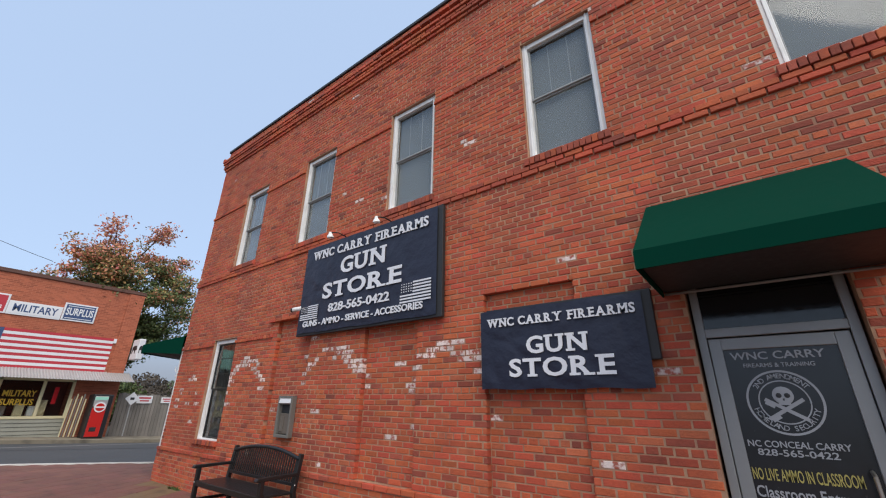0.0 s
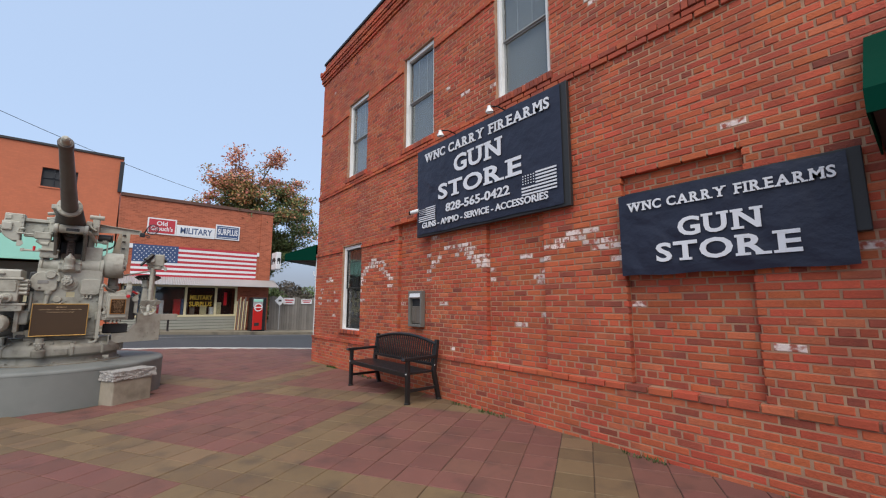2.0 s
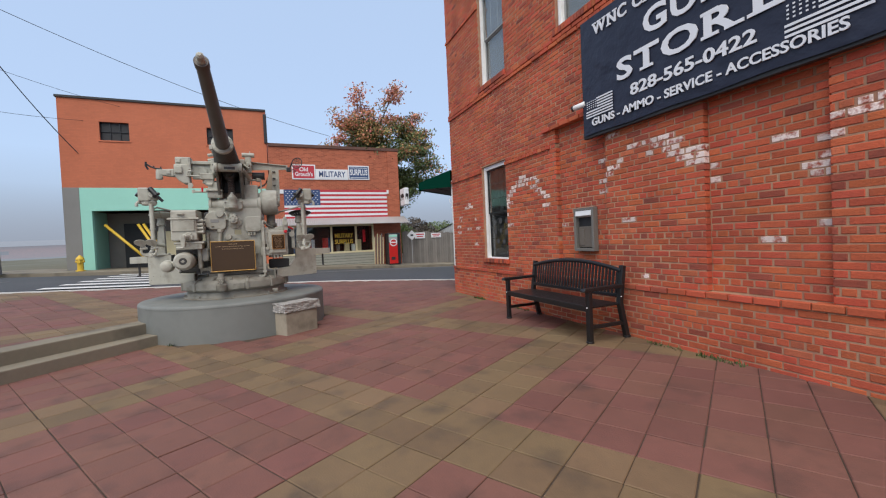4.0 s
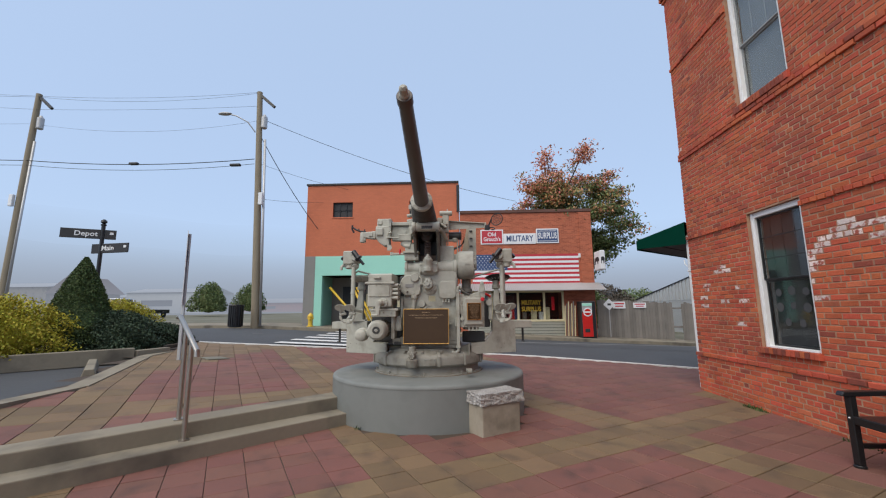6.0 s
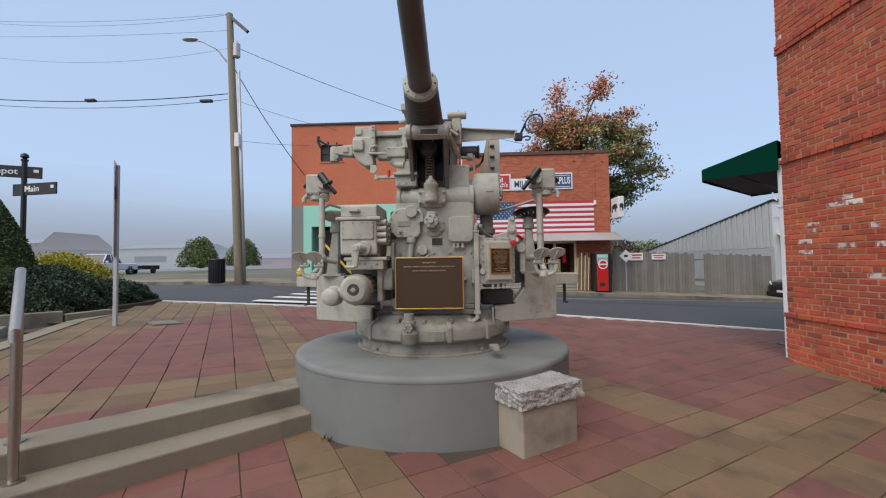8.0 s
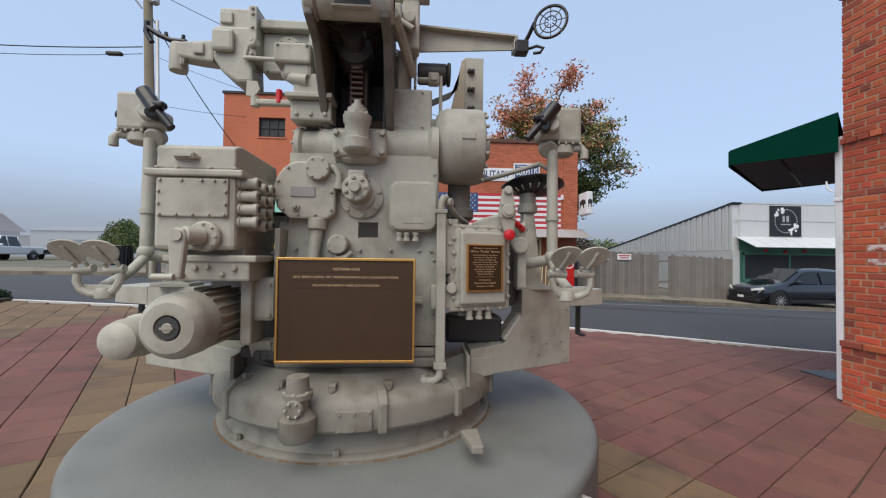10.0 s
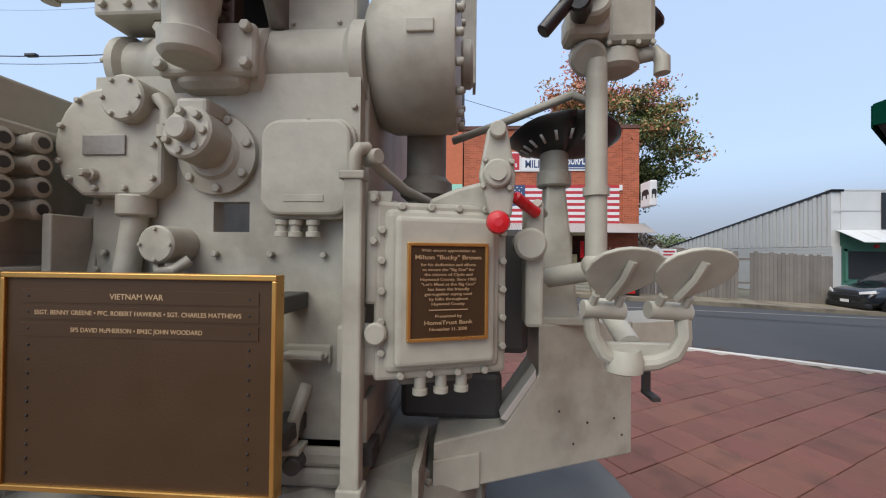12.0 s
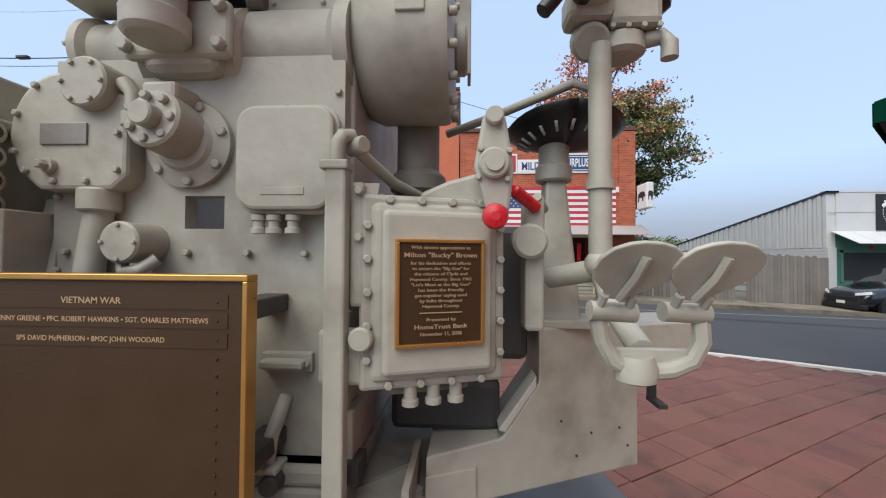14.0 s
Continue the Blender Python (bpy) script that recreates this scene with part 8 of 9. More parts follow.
# ---- trees ----
def broad_tree(name, at, height, spread, seed, label, autumn):
    rng = random.Random(seed)
    t = thing(name, at, label, "tree")
    s = Shape()
    s.tube([(0, 0, -0.2), (0.1, 0.05, height * 0.3), (0.0, 0.1, height * 0.6), (0.1, 0.0, height * 0.88)], lambda u: 0.26 * (1 - u) + 0.03, 10)
    part("trunk", s, M_BARK, t)
    mid = Vector((0, 0, height * 0.56))
    limbs, tufts = Shape(), []

    def reach(d):
        """How far the crown goes out along a direction, with lobes."""
        lobe = 1 + 0.16 * math.sin(3.1 * d.y + 2.2 * d.z + seed) + 0.10 * math.sin(7 * d.x - 5 * d.y + 4 * d.z)
        flat = math.sqrt((d.x / spread) ** 2 + (d.y / spread) ** 2 + (d.z / (height * 0.42)) ** 2)
        return lobe / flat

    for k in range(74):
        up = -0.72 + 1.68 * (k + rng.random()) / 74
        a = rng.uniform(0, 2 * math.pi)
        q = math.sqrt(max(0.0, 1 - min(1.0, up * up)))
        d = Vector((q * math.cos(a), q * math.sin(a), max(-0.75, min(0.97, up)))).normalized()
        end = mid + d * reach(d) * rng.uniform(0.84, 1.06)
        foot = Vector((0.03, 0.03, max(height * 0.13, min(height * 0.74, end.z - (0.10 + 0.24 * rng.random()) * height))))
        bend = foot.lerp(end, 0.55) + Vector((rng.uniform(-0.2, 0.2), rng.uniform(-0.2, 0.2), 0.35))
        limbs.tube([foot, foot.lerp(bend, 0.5) + Vector((0, 0, 0.08)), bend, end], lambda u: 0.055 * (1 - u) + 0.010, 5)
        for w in range(7):
            b = bend.lerp(end, rng.uniform(0.0, 0.9)) if w else foot.lerp(bend, rng.uniform(0.4, 0.9))
            o = Vector((rng.gauss(0, 1), rng.gauss(0, 1), rng.gauss(0.25, 0.6))).normalized() * rng.uniform(0.35, 0.75)
            limbs.tube([b, b + o * 0.5 + Vector((0, 0, 0.05)), b + o], lambda u: 0.013 * (1 - u) + 0.005, 4)
            tufts += [(b + o, w), (b + o * 0.55, w)]
        tufts.append((end, 9))
    part("limbs", limbs, M_BARK, t)
    sets = {0: [], 1: [], 2: []}
    for c, w in tufts:
        rel = c - mid
        edge = rel.length / max(0.2, reach(rel.normalized()))
        lift = rel.z / (height * 0.42)
        warm = 0.75 * (edge - 0.70) + 0.85 * lift + (0.18 if rel.y < -1.6 else 0.0) + rng.gauss(0, 0.13)
        for q in range(58 if w < 9 else 60):
            p = c + Vector((rng.gauss(0, 0.27), rng.gauss(0, 0.27), rng.gauss(0, 0.12)))
            v = warm + rng.gauss(0, 0.18)
            kind = 0 if not autumn or v < 0.34 else 1 if v > 0.60 else 2
            sets[kind].append(p)
    for kind, m in ((0, M_LEAF_GREEN), (1, M_LEAF_RED), (2, M_LEAF_OCHRE)):
        if sets[kind]:
            me = leaf_cloud(sets[kind], 0.145, rng)
            me.materials.append(m)
            o = new("crown", me)
            o.parent = t
    return t


broad_tree("maple_tree", (-27.0, 5.85, 0.1), 11.2, 3.4, 17, "maple turning red and ochre behind the surplus store", True)
for k, (x, y, r, z) in enumerate(((-45.0, -27.5, 1.7, 0.9), (-52.0, -26.8, 1.8, 1.0))):
    shrub("round_tree", (x, y, z + 0.55), r, r, r * 1.75, M_LEAF_GREEN, "dark rounded tree out on the grass", 30 + k, 0.17, 7000)
for k, (x, y, r, h) in enumerate(((-40.0, 12.5, 3.0, 3.2), (-44.0, 17.0, 4.0, 3.0), (-36.0, 9.5, 2.0, 2.6))):
    shrub("far_thicket", (x, y, 0.2), r, r, h, M_LEAF_GREEN if k else M_BARK, "dark thicket behind the board fence", 40 + k, 0.22, 5000)
for k, (x, y, l, w, h, mt) in enumerate(((-75.0, -52.0, 9.0, 14.0, 3.4, M_SIDING), (-85.0, -66.0, 8.0, 9.0, 3.0, M_CONCRETE), (-82.0, -38.0, 8.0, 22.0, 1.6, M_STORE), (-66.0, -70.0, 9.0, 12.0, 4.0, M_CONCRETE))):
    g = thing("far_shed", (x, y, 1.4), "low pale building far off in the mist", "building", "far buildings")
    part("wall", Shape().box(-l / 2, l / 2, -w / 2, w / 2, -1, h), mt, g)
    part("roof", Shape().prism([(-l / 2, -w / 2 - 0.3, h), (l / 2 + 0.3, -w / 2 - 0.3, h), (0, -w / 2 - 0.3, h + 0.9)], (0, w + 0.6, 0)), M_TIN, g)
    part("window", Shape().box(l / 2, l / 2 + 0.05, -w * 0.3, w * 0.1, h * 0.3, h * 0.6), M_DARK, g)


# misty distance: glowing see-through shells with the haze painted into their colour
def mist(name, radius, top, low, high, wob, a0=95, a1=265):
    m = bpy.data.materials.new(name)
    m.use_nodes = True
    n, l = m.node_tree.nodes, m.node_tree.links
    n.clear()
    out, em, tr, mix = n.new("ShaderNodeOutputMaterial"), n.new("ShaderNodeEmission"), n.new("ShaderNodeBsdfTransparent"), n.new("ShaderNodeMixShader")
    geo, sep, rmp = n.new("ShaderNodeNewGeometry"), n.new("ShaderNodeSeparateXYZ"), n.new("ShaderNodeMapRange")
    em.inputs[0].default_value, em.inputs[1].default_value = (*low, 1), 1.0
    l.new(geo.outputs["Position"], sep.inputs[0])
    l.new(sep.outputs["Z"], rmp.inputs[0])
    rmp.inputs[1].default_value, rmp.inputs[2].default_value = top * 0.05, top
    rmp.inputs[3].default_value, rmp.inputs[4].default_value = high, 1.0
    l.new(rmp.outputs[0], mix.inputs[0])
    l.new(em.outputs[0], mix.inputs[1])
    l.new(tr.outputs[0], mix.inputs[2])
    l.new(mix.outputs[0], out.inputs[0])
    s = Shape()

    def fn(u, v):
        a = radians(a0 + (a1 - a0) * u)
        z = -3 + (top + 3 + wob * math.sin(u * 23) + wob * 0.6 * math.sin(u * 51 + 1)) * v
        return Vector((-8 + radius * math.cos(a), radius * math.sin(a), z))

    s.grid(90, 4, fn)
    return whole(name, s, m, "glowing see-through shell painting mist over distant hills", "mist", kind="structure")


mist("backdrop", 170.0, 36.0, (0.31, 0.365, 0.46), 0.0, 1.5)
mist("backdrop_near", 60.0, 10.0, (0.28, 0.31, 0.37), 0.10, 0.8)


# ---- on the store wall ----
def flag_print(parent, x0, x1, z0, z1, y, flip=False):
    """A small white-on-dark striped flag print."""
    w, h = x1 - x0, z1 - z0
    s = Shape()
    for k in range(7):
        a = z0 + h * 2 * k / 13
        start = x0 + (w * 0.42 if a > z0 + h * 0.45 else 0)
        s.box(start, x1, y - 0.004, y, a, a + h / 13)
    for i in range(5):
        for j in range(4):
            s.box(x0 + w * (0.03 + 0.08 * i), x0 + w * (0.06 + 0.08 * i), y - 0.004, y, z0 + h * (0.52 + 0.125 * j), z0 + h * (0.57 + 0.125 * j))
    part("flag_print", s, M_LETTER, parent, "white striped flag print")


def banner(name, x0, x1, z0, z1, y, board, lines, flags, label):
    b = thing(name, ((x0 + x1) / 2, y, z0), label, "banner", "banners on the store wall")
    cx = (x0 + x1) / 2
    bx0, bx1, bz0, bz1 = board
    part("backing_board", Shape().box(bx0 - cx, bx1 - cx, 0.02, min(0.075, WALL_Y - y - 0.005), bz0 - z0, bz1 - z0, 0.006), M_BLACK_WOOD, b, "black backing board")
    if WALL_Y - y > 0.1:
        for k in range(3):
            xx = bx0 - cx + (bx1 - bx0) * (0.12 + 0.38 * k)
            part("batten", Shape().box(xx - 0.03, xx + 0.03, 0.075, WALL_Y - y + 0.004, bz0 - z0 + 0.12, bz1 - z0 - 0.12), M_BLACK_WOOD, b)

    def cloth(u, v):
        px, pz = (x0 - cx) + (x1 - x0) * u, (z1 - z0) * v
        e = min(u, 1 - u, v, 1 - v)
        ripple = 0.009 * math.sin(px * 6 + pz * 5) * math.sin(pz * 3.3 + 1) + 0.004 * math.sin(px * 13 - pz * 4) + 0.008 * max(0.0, math.sin(px * 4.2 + pz * 7.5)) ** 6
        sag = 0.012 * math.sin(math.pi * u * 6) * (1 if v in (0, 1) else 0)
        return Vector((px, 0.006 - abs(ripple) * min(1, e * 9), pz + sag * 0.5))

    part("banner_cloth", Shape().grid(70, 36, cloth), M_BANNER, b, "navy vinyl cloth with soft creases")
    for text, tx, tz, h, w in lines:
        t = slab_text(text, h, w, 0.01) if h > 0.07 and text[0] in "WGS" and len(text) < 20 else text_shape(text, h, 0.01, 0.03, w)
        part("lettering", t.move(Matrix.Translation((tx - cx, -0.012, tz - z0))), M_LETTER, b)
    for f in flags:
        flag_print(b, f[0] - cx, f[1] - cx, f[2] - z0, f[3] - z0, -0.0125)
    return b


banner("store_banner", -5.69, -2.83, 2.57, 4.03, 3.57, (-5.72, -2.75, 2.535, 4.045),
       [("WNC CARRY FIREARMS", -4.22, 3.85, 0.14, 2.50), ("GUN", -4.23, 3.55, 0.25, 0.99), ("STORE", -4.26, 3.19, 0.235, 1.69), ("828-565-0422", -4.27, 2.90, 0.125, 1.30), ("GUNS - AMMO - SERVICE - ACCESSORIES", -4.28, 2.705, 0.09, 2.50)],
       [(-5.62, -5.18, 2.78, 3.00), (-3.42, -2.90, 2.77, 3.04)], "large navy vinyl store banner with white slab lettering")
banner("door_banner", -2.215, -0.56, 1.705, 2.51, 3.60, (-2.15, -0.485, 1.93, 2.53),
       [("WNC CARRY FIREARMS", -1.37, 2.375, 0.085, 1.50), ("GUN", -1.365, 2.12, 0.16, 0.62), ("STORE", -1.36, 1.905, 0.165, 1.03)], [], "smaller navy vinyl store banner beside the door")


def gooseneck(x, z):
    g = thing("gooseneck_lamp", (x, WALL_Y, z), "small white gooseneck lamp over the store banner", "wall lamp", "lamps over the banner")
    part("arm", Shape().tube([(0, -0.005, 0.0), (0.02, -0.1, 0.03), (0, -0.22, 0.05), (-0.02, -0.34, 0.02)], 0.009), M_BLACK_METAL, g)
    part("shade", Shape().lathe((-0.02, -0.36, 0.02), (0, 0.15, -1), [(0, 0.02), (0.03, 0.026), (0.06, 0.045), (0.09, 0.055)], 20), M_WHITE, g, "white bell shade")
    part("mount_plate", Shape().cyl((0, 0.0, 0), (0, -0.015, 0), 0.035), M_BLACK_METAL, g)


gooseneck(-4.75, 4.03)
gooseneck(-3.72, 4.01)
c = thing("security_camera", (-5.72, WALL_Y, 2.98), "white bullet security camera on the brick wall", "camera")
part("body", Shape().lathe((0.05, -0.09, 0.02), (-1, -0.35, -0.12), [(0, 0.03), (0.01, 0.036), (0.16, 0.036), (0.17, 0.03)], 20), M_WHITE, c)
part("visor", Shape().lathe((-0.12, -0.15, 0.0), (-1, -0.35, -0.12), [(0, 0.037), (0.01, 0.037)], 20), M_PLASTIC, c, "black lens front")
part("bracket", Shape().cyl((0.02, 0, 0.0), (0.02, -0.08, 0.01), 0.02).cyl((0.02, 0.0, 0), (0.02, -0.012, 0), 0.05), M_WHITE, c)
vb = thing("wall_vent", (-5.87, WALL_Y, 1.05), "grey metal wall box with an open dark face", "vent box")
s = Shape()
for a, b, c0, d in ((-0.19, -0.15, 0, 0.6), (0.15, 0.19, 0, 0.6), (-0.15, 0.15, 0.56, 0.6), (-0.15, 0.15, 0, 0.04)):
    s.box(a, b, -0.02, 0.062, c0, d, 0.004)
part("frame", s, material("old_grey_metal", (0.20, 0.19, 0.17), 0.6, metal=0.3, vary=0.3, scale=12), vb)
part("back", Shape().box(-0.15, 0.15, 0.045, 0.06, 0.04, 0.56), M_DARK, vb)
part("hood", Shape().prism([(-0.15, -0.015, 0.56), (-0.15, 0.04, 0.56), (-0.15, 0.04, 0.47), (-0.15, -0.03, 0.49)], (0.30, 0, 0), 0.003), M_SIGN_WHITE, vb, "pale hood strip")
part("inner_plate", Shape().box(-0.14, 0.14, 0.02, 0.044, 0.05, 0.34, 0.01).box(-0.12, -0.02, 0.01, 0.021, 0.08, 0.3, 0.005), material("rusty_plate", (0.13, 0.11, 0.09), 0.7, vary=0.4, scale=15), vb)

# ---- black slatted bench ----
bench = thing("bench", (-5.98, 3.28, 0.03), "black painted metal bench with slatted arched back", "bench")
BL = 0.87
for sx in (-1, 1):
    x = sx * BL
    s = Shape().box(x - 0.03, x + 0.03, -0.29, -0.235, 0.02, 0.60, 0.006)
    part("front_leg", s, M_BLACK_METAL, bench)
    s = Shape().prism([(x - 0.03, 0.27, 0.0), (x - 0.03, 0.33, 0.0), (x - 0.03, 0.235, 0.42), (x - 0.03, 0.295, 0.86), (x - 0.03, 0.24, 0.87), (x - 0.03, 0.175, 0.42)], (0.06, 0, 0), 0.006)
    part("back_leg", s, M_BLACK_METAL, bench)
    part("armrest", Shape().prism([(x - 0.035, -0.36, 0.60), (x - 0.035, -0.34, 0.635), (x - 0.035, 0.235, 0.645), (x - 0.035, 0.235, 0.605), (x - 0.035, -0.33, 0.59)], (0.07, 0, 0), 0.008), M_BLACK_METAL, bench)
    part("stretcher", Shape().box(x - 0.022, x + 0.022, -0.235, 0.26, 0.16, 0.20, 0.005), M_BLACK_METAL, bench)
    for y in (-0.262, 0.30):
        part("foot", Shape().cyl((x, y, -0.005), (x, y, 0.022), 0.045, edge=0.004), M_BLACK_METAL, bench)
s = Shape().box(-BL, BL, -0.28, 0.19, 0.395, 0.425, 0.012).box(-BL, BL, -0.285, -0.25, 0.36, 0.43, 0.008)
part("seat", s, M_BLACK_METAL, bench)


def arch(x):
    return 0.80 + 0.10 * (1 - (x / BL) ** 2)


pts = [(x, 0.245 + 0.12 * (arch(x) - 0.8), arch(x)) for x in [-BL + 2 * BL * k / 24 for k in range(25)]]
part("top_rail", Shape().tube(pts, 0.026, 10), M_BLACK_METAL, bench)
part("lower_rail", Shape().box(-BL, BL, 0.19, 0.225, 0.485, 0.525, 0.006), M_BLACK_METAL, bench)
for k in range(29):
    x = -BL + 0.06 + (2 * BL - 0.12) * k / 28
    z = arch(x)
    part("slat", Shape().prism([(x - 0.015, 0.20, 0.515), (x + 0.015, 0.20, 0.515), (x + 0.015, 0.245 + 0.12 * (z - 0.8), z), (x - 0.015, 0.245 + 0.12 * (z - 0.8), z)], (0, 0.012, 0)), M_BLACK_METAL, bench)
s = Shape()
for x in (-BL, BL):
    s.ball((x, -0.292, 0.41), 0.008).ball((x, 0.23, 0.62), 0.008).ball((x - 0.032 * (1 if x < 0 else -1), 0.2, 0.5), 0.008)
part("bolt_caps", s, M_SIGN_WHITE, bench)

# ---- awning over the door, door ----
aw = thing("door_awning", (0.28, WALL_Y, 2.44), "dark green canvas awning over the store door", "awning")
X0, X1 = -0.68, 0.70
s = Shape()
t = 0.012
s.prism([(X0, -0.01, 0.86), (X1, -0.01, 0.86), (X1, -0.95, 0.13), (X0, -0.95, 0.13)], (0, 0, t))
s.prism([(X0, -0.95, 0.13), (X1, -0.95, 0.13), (X1, -0.95, 0.0), (X0, -0.95, 0.0)], (0, -t, 0))
for x in (X0, X1 - t):
    s.prism([(x, -0.01, 0.86), (x, -0.95, 0.13), (x, -0.95, 0.0), (x, -0.01, 0.0)], (t, 0, 0))
part("canopy", s, M_AWNING, aw)
s = Shape()
for x in (X0 + 0.03, 0.0, X1 - 0.03):
    s.tube([(x, -0.02, 0.82), (x, -0.93, 0.12)], 0.012, 8)
s.tube([(X0 + 0.02, -0.93, 0.02), (X1 - 0.02, -0.93, 0.02)], 0.012, 8).tube([(X0 + 0.02, -0.02, 0.02), (X1 - 0.02, -0.02, 0.02)], 0.012, 8)
part("rib_frame", s, M_ALU, aw)
# sheet added to make the awning's underside near black
part("lining", Shape().box(X0 + 0.02, X1 - 0.02, -0.93, -0.012, 0.040, 0.052), M_DARK, aw, "near-black sheet added under the awning")

door = thing("door_1", (0.27, WALL_Y + 0.10, 0.02), "aluminium-framed glass store door with dark printed film", "door", kind="structure")
s = Shape()
for a, b, c0, d in ((-0.49, -0.43, 0, 2.60), (0.43, 0.49, 0, 2.60), (-0.43, 0.43, 2.07, 2.14), (-0.43, 0.43, 2.54, 2.60)):
    s.box(a, b, 0, 0.10, c0, d, 0.004)
part("door_frame", s, M_ALU, door)
s = Shape()
for a, b, c0, d in ((-0.425, -0.34, 0.01, 2.06), (0.34, 0.425, 0.01, 2.06), (-0.34, 0.34, 1.97, 2.06), (-0.34, 0.34, 0.01, 0.2)):
    s.box(a, b, 0.02, 0.065, c0, d, 0.005)
leaf = part("door_leaf", s, M_ALU, door)
part("pane", Shape().box(-0.34, 0.34, 0.04, 0.046, 0.2, 1.97), material("dark_window_film", (0.016, 0.017, 0.02), 0.22, vary=0.1, bump=0.0), leaf, "dark film-covered glass")
part("transom_pane", Shape().box(-0.43, 0.43, 0.04, 0.046, 2.14, 2.54), material("dark_glass", (0.01, 0.011, 0.012), 0.08, bump=0.0), door, "dark transom glass")
part("door_handle", Shape().tube([(0.30, 0.02, 0.98), (0.30, -0.05, 1.0), (0.30, -0.05, 1.15), (0.30, 0.02, 1.17)], 0.012), M_STEEL, leaf, "bent steel pull handle")
M_FILM = material("grey_film_print", (0.33, 0.34, 0.36), 0.6, vary=0.1, bump=0.0)
M_FILM_Y = material("yellow_film_print", (0.42, 0.36, 0.10), 0.6, vary=0.1, bump=0.0)
lettering("WNC CARRY", (-0.02, 0.036, 1.915), 0.055, M_FILM, leaf, 0.56, 0.02)
lettering("FIREARMS & TRAINING", (-0.02, 0.036, 1.845), 0.03, M_FILM, leaf, 0.42, 0.01)
lettering("NC CONCEAL CARRY", (-0.04, 0.036, 1.30), 0.042, M_FILM, leaf, 0.56, 0.02)
lettering("828-565-0422", (-0.05, 0.036, 1.245), 0.042, M_FILM, leaf, 0.44, 0.02)
lettering("NO LIVE AMMO IN CLASSROOM", (-0.04, 0.036, 1.10), 0.075, M_FILM_Y, leaf, 0.58, 0.01)
lettering("Classroom Entrance", (-0.03, 0.036, 0.99), 0.07, M_FILM, leaf, 0.60, 0.02)
s = Shape()
for r0, r1 in ((0.222, 0.208), (0.150, 0.142)):
    for k in range(48):
        a, b = 2 * math.pi * k / 48, 2 * math.pi * (k + 1) / 48
        s.prism([(-0.04 + r * math.cos(q), 0.036, 1.585 + r * math.sin(q)) for r, q in ((r0, a), (r0, b), (r1, b), (r1, a))], (0, 0.004, 0))
part("round_emblem", s, M_FILM, leaf, "grey ring emblem with crossed bars")


def arc_text(word, r, mid, flip):
    n = len(word)
    for k, ch in enumerate(word):
        if ch == " ":
            continue
        a = mid + (k - (n - 1) / 2) * 0.155 * (1 if flip else -1)
        t = text_shape(ch, 0.034, 0.004, 0.01)
        rot = (math.degrees(a) - 90) if not flip else (math.degrees(a) + 90)
        part("lettering", t.move(pose(-0.04 + r * math.cos(a), 0.036, 1.585 + r * math.sin(a), 0, -rot, 0)), M_FILM, leaf)


arc_text("2ND AMENDMENT", 0.179, math.pi / 2, False)
arc_text("HOMELAND SECURITY", 0.179, -math.pi / 2, True)
s = Shape().ball((-0.04, 0.036, 1.63), 0.062, 1, 0.06, 1).box(-0.075, -0.005, 0.0312, 0.04, 1.565, 1.60)
part("emblem_centre", s, M_FILM, leaf)
s = Shape().ball((-0.064, 0.031, 1.63), 0.017, 1, 0.2, 1).ball((-0.016, 0.031, 1.63), 0.017, 1, 0.2, 1).box(-0.045, -0.035, 0.030, 0.034, 1.595, 1.61)
part("emblem_dark", s, M_DARK, leaf)
for sg in (-1, 1):
    m = Matrix.Translation((-0.04, 0.0355 - 0.0012 * sg, 1.535)) @ Matrix.Rotation(sg * radians(32), 4, "Y")
    part("emblem_bar", Shape().box(-0.13, 0.13, 0.0, 0.004, -0.012, 0.012, 0, m).box(-0.12, -0.06, 0.0006, 0.0046, -0.03, -0.0121, 0, m), M_FILM, leaf)

# west awning and corner trim
wa = thing("corner_awning", (CORNER_X, WALL_Y, 2.3), "dark green canvas awning round the store corner", "awning")
CA, CB, CC, CD = Vector((-0.02, -0.02, 0)), Vector((-0.77, -0.56, 0)), Vector((-2.30, 1.22, 0)), Vector((-1.50, 1.80, 0))
up = lambda p, z: (p.x, p.y, z)
part("canopy_top", Shape().prism([up(CA, 0.64), up(CB, 0.43), up(CC, 0.43), up(CD, 0.64)], (0, 0, 0.012)), M_AWNING, wa)
for nm, a, b, za, zb in (("end_panel", CA, CB, 0.64, 0.43), ("valance", CB, CC, 0.43, 0.43), ("end_panel", CC, CD, 0.43, 0.64)):
    d = (b - a).normalized()
    part(nm, Shape().prism([up(a, za), up(b, zb), up(b, 0.265), up(a, 0.245)], Vector((-d.y, d.x, 0)) * 0.012), M_AWNING, wa)
# near-black sheet closes the underside
part("lining", Shape().prism([up(CA.lerp(CC, 0.02), 0.262), up(CB.lerp(CD, 0.02), 0.272), up(CC.lerp(CA, 0.02), 0.272), up(CD.lerp(CB, 0.02), 0.262)], (0, 0, 0.01)), M_DARK, wa, "near-black sheet added under the awning")
part("rib", Shape().tube([up(CA.lerp(CB, 0.5), 0.27), up(CD.lerp(CC, 0.5), 0.27)], 0.014, 8), M_BLACK_METAL, wa)
dp = thing("downspout", (CORNER_X - 0.05, WALL_Y + 0.06, 0.05), "white metal downspout at the brick corner", "pipe")
part("pipe", Shape().box(-0.04, 0.035, -0.05, 0.05, 0, 2.66, 0.012), M_WHITE, dp)
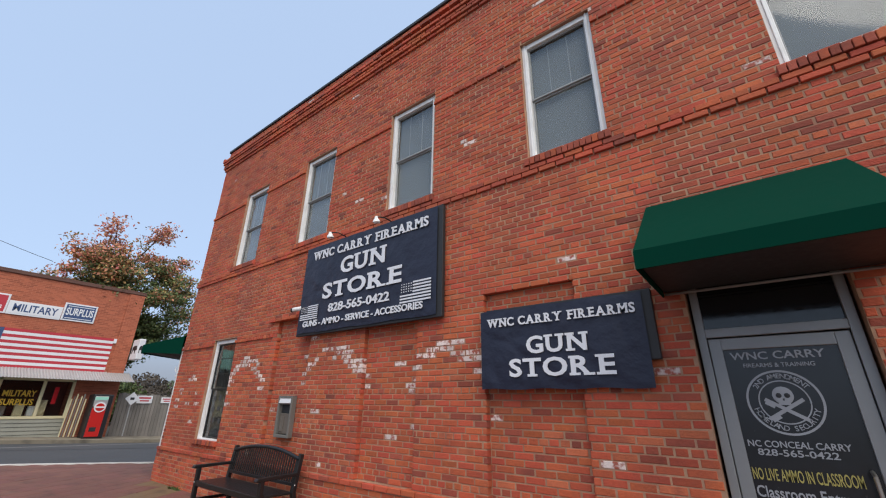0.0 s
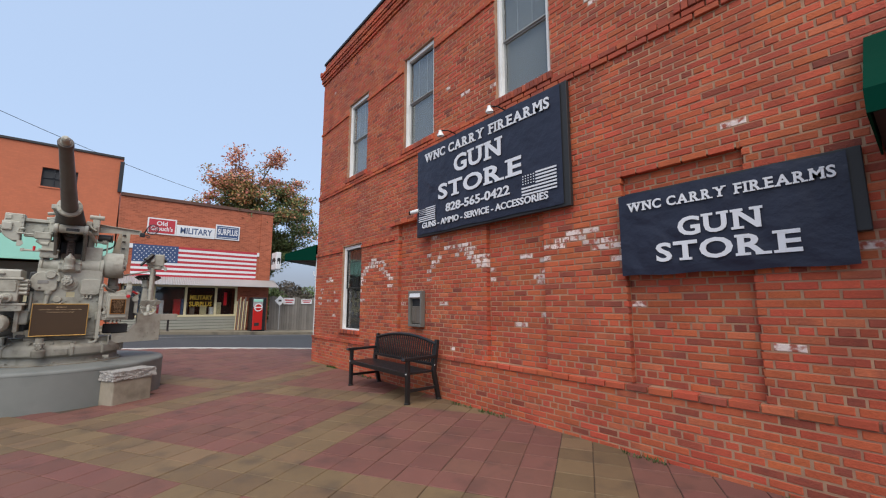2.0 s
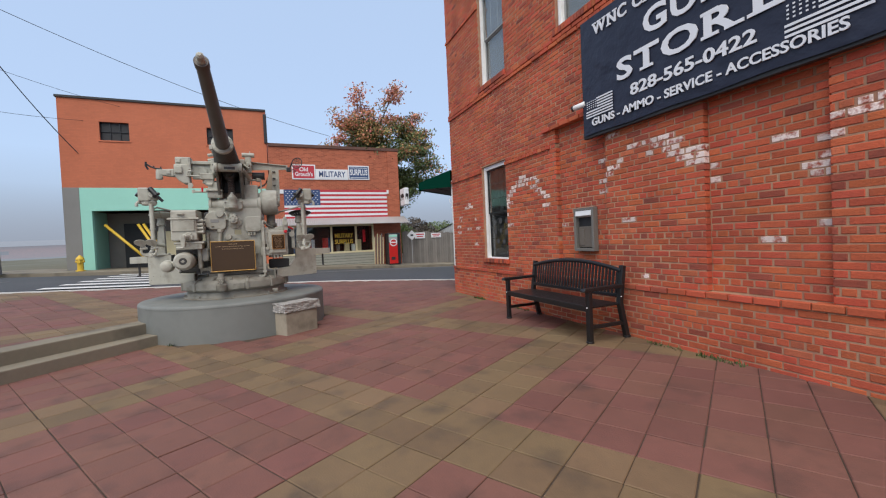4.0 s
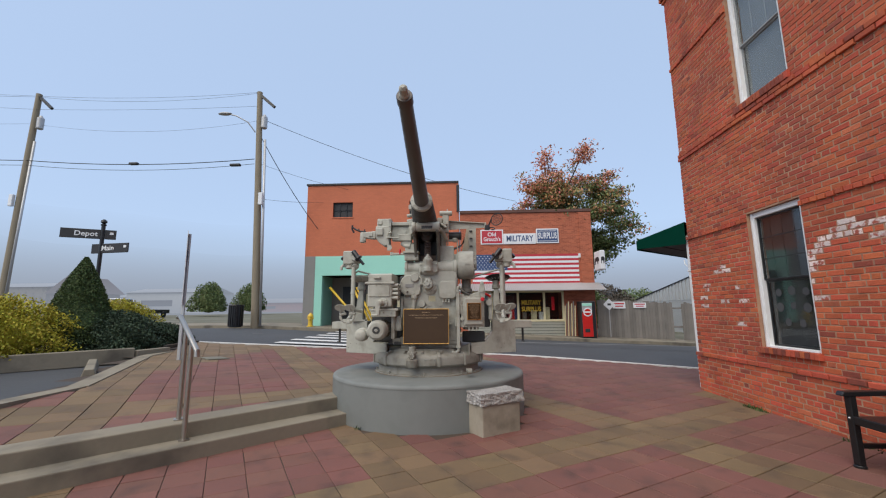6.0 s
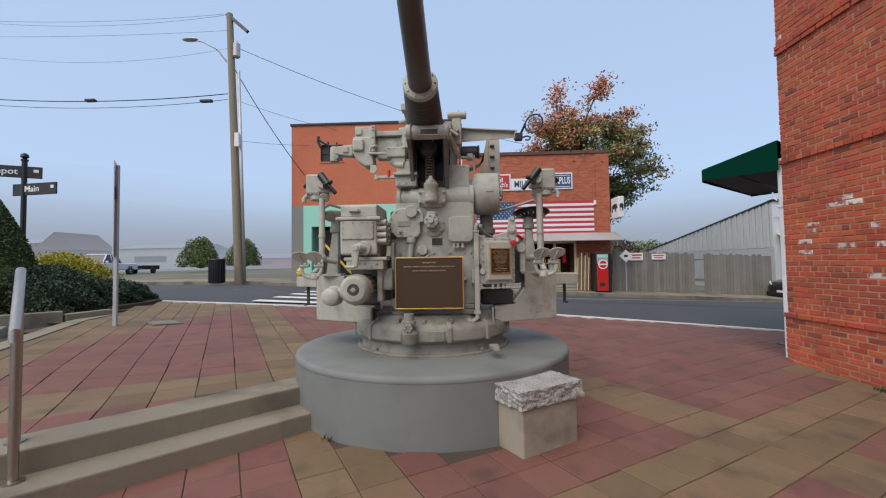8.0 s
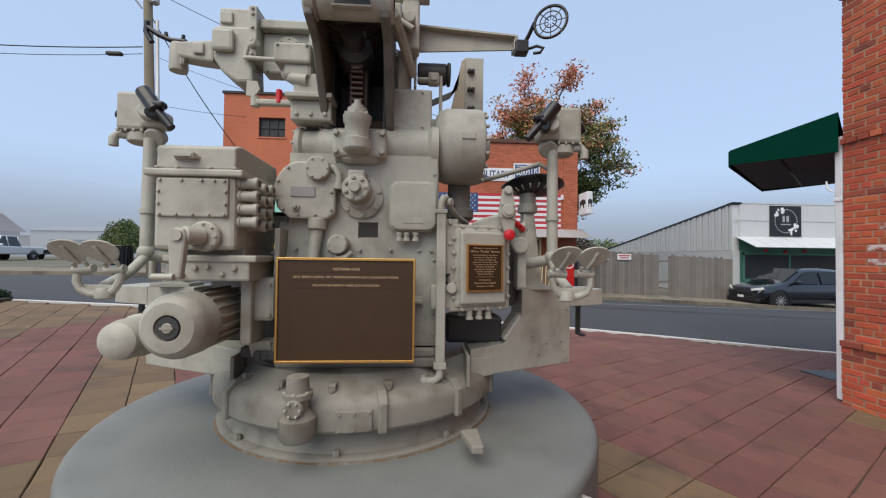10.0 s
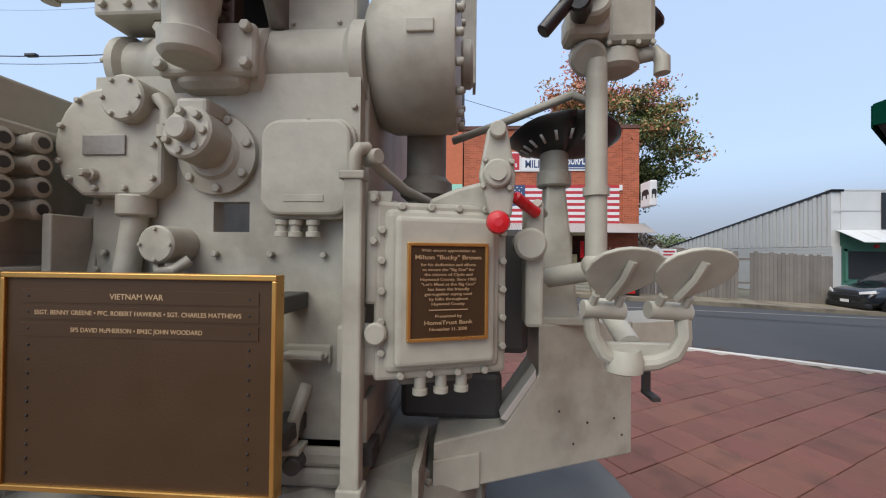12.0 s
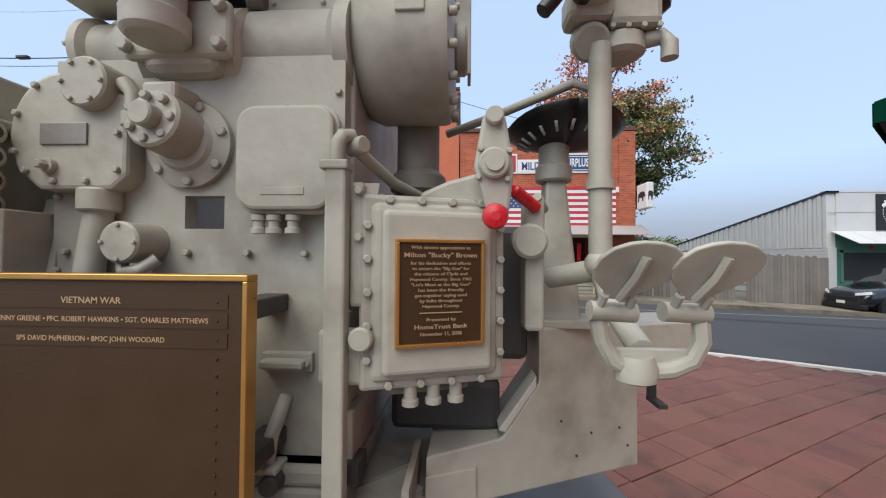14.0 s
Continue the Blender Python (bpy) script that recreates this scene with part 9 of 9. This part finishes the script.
part("bracket", Shape().box(-0.05, 0.045, -0.06, 0.0, 2.0, 2.03, 0.004).tube([(-0.04, -0.06, 2.1), (-0.09, -0.07, 2.14), (-0.1, -0.07, 2.22)], 0.008), M_WHITE, dp)

mat_ob = whole("door_mat", Shape().box(-11.45, -11.0, 4.4, 4.8, plaza_z(-11.45, 4.8) - 0.02, plaza_z(-11.0, 4.4) + 0.008, 0.004), M_PLASTIC, "black rubber mat on the pavement by the corner", "mat")

# weeds along the wall foot
wrng = random.Random(5)


def weeds(name, cx, cy, z, spread, n, label):
    s = Shape()
    for k in range(n):
        x, y = cx + wrng.uniform(-spread, spread), cy + wrng.uniform(-0.06, 0.03)
        a, h = wrng.uniform(0, 6.28), wrng.uniform(0.02, 0.06)
        d = Vector((math.cos(a), math.sin(a), 0)) * 0.03
        w = Vector((-d.y, d.x, 0)) * 0.22
        s.bm.faces.new([s.bm.verts.new(p) for p in (Vector((x, y, z)) - w, Vector((x, y, z)) + w, Vector((x, y, z + h)) + d)])
    ob = whole(name, s, M_WEED, label, "weeds", kind="stuff")


for x, n in ((-0.35, 90), (-0.9, 50), (-2.1, 50), (-4.0, 60), (-4.6, 40), (-8.9, 130), (-7.4, 40)):
    weeds("weed_tuft", x, 3.60, 0.028, 0.22, n, "low green weeds in the joint at the wall foot")
weeds("weed_tuft", -8.0, -1.62, 0.028, 0.15, 60, "small weeds at the foot of the steps")

# handrail by the steps
rail = thing("handrail", (-7.0, -3.13, 0.168), "brushed steel handrail on two posts beside the steps", "handrail")
d = Vector((-0.67, -0.742, 0))
for nm, o, b, tp in (("post", 0.0, 0.0, 0.95), ("post", 0.25, 0.148, 1.06)):
    p = d * o
    part(nm, Shape().cyl((p.x, p.y, b), (p.x, p.y, tp), 0.024, n=16), M_STEEL, rail)
    part("base_plate", Shape().cyl((p.x, p.y, b), (p.x, p.y, b + 0.012), 0.05), M_STEEL, rail)
p0, p1 = d * -0.22 + Vector((0, 0, 0.86)), d * 0.55 + Vector((0, 0, 1.19))
part("rail", Shape().tube([p0 - Vector((0, 0, 0.05)), p0, p0.lerp(p1, 0.5), p1, p1 + d * 0.08 - Vector((0, 0, 0.01))], 0.026, 14), M_STEEL, rail)

# ---- single bricks and pavers, last ----
for box in brick_single:
    x0, x1, y0, y1, z0, z1, kind = box
    b = Bricks()
    b.add(x0, x1, y0, y1, z0, z1, 0)
    o = new("brick", b.mesh("brick", [BRICK_MATS[kind]]))
    o.parent = wall_north
one = {}
for tan in (False, True):
    g, h = PAVER / 2 - 0.0030, PAVER / 2 - 0.0085
    v = [(a * g, b * g, -0.03) for a, b in ((-1, -1), (1, -1), (1, 1), (-1, 1))] + [(a * g, b * g, -0.004) for a, b in ((-1, -1), (1, -1), (1, 1), (-1, 1))] + [(a * h, b * h, 0.0) for a, b in ((-1, -1), (1, -1), (1, 1), (-1, 1))]
    f = [(8, 9, 10, 11)]
    for a in range(4):
        b = (a + 1) % 4
        f += [(a, b, 4 + b, 4 + a), (4 + a, 4 + b, 8 + b, 8 + a)]
    me = bpy.data.meshes.new("paver")
    me.from_pydata(v, [], f)
    me.materials.append(M_PAVER_TAN if tan else M_PAVER_RED)
    me.update()
    one[tan] = me
turn = math.degrees(math.atan2(U.y, U.x))
for pts, c, dz, tan in single:
    o = new("paver", one[tan])
    o.parent = pavement
    o.matrix_basis = pose(c.x, c.y, plaza_z(c.x, c.y) + dz, 0, 0, turn)
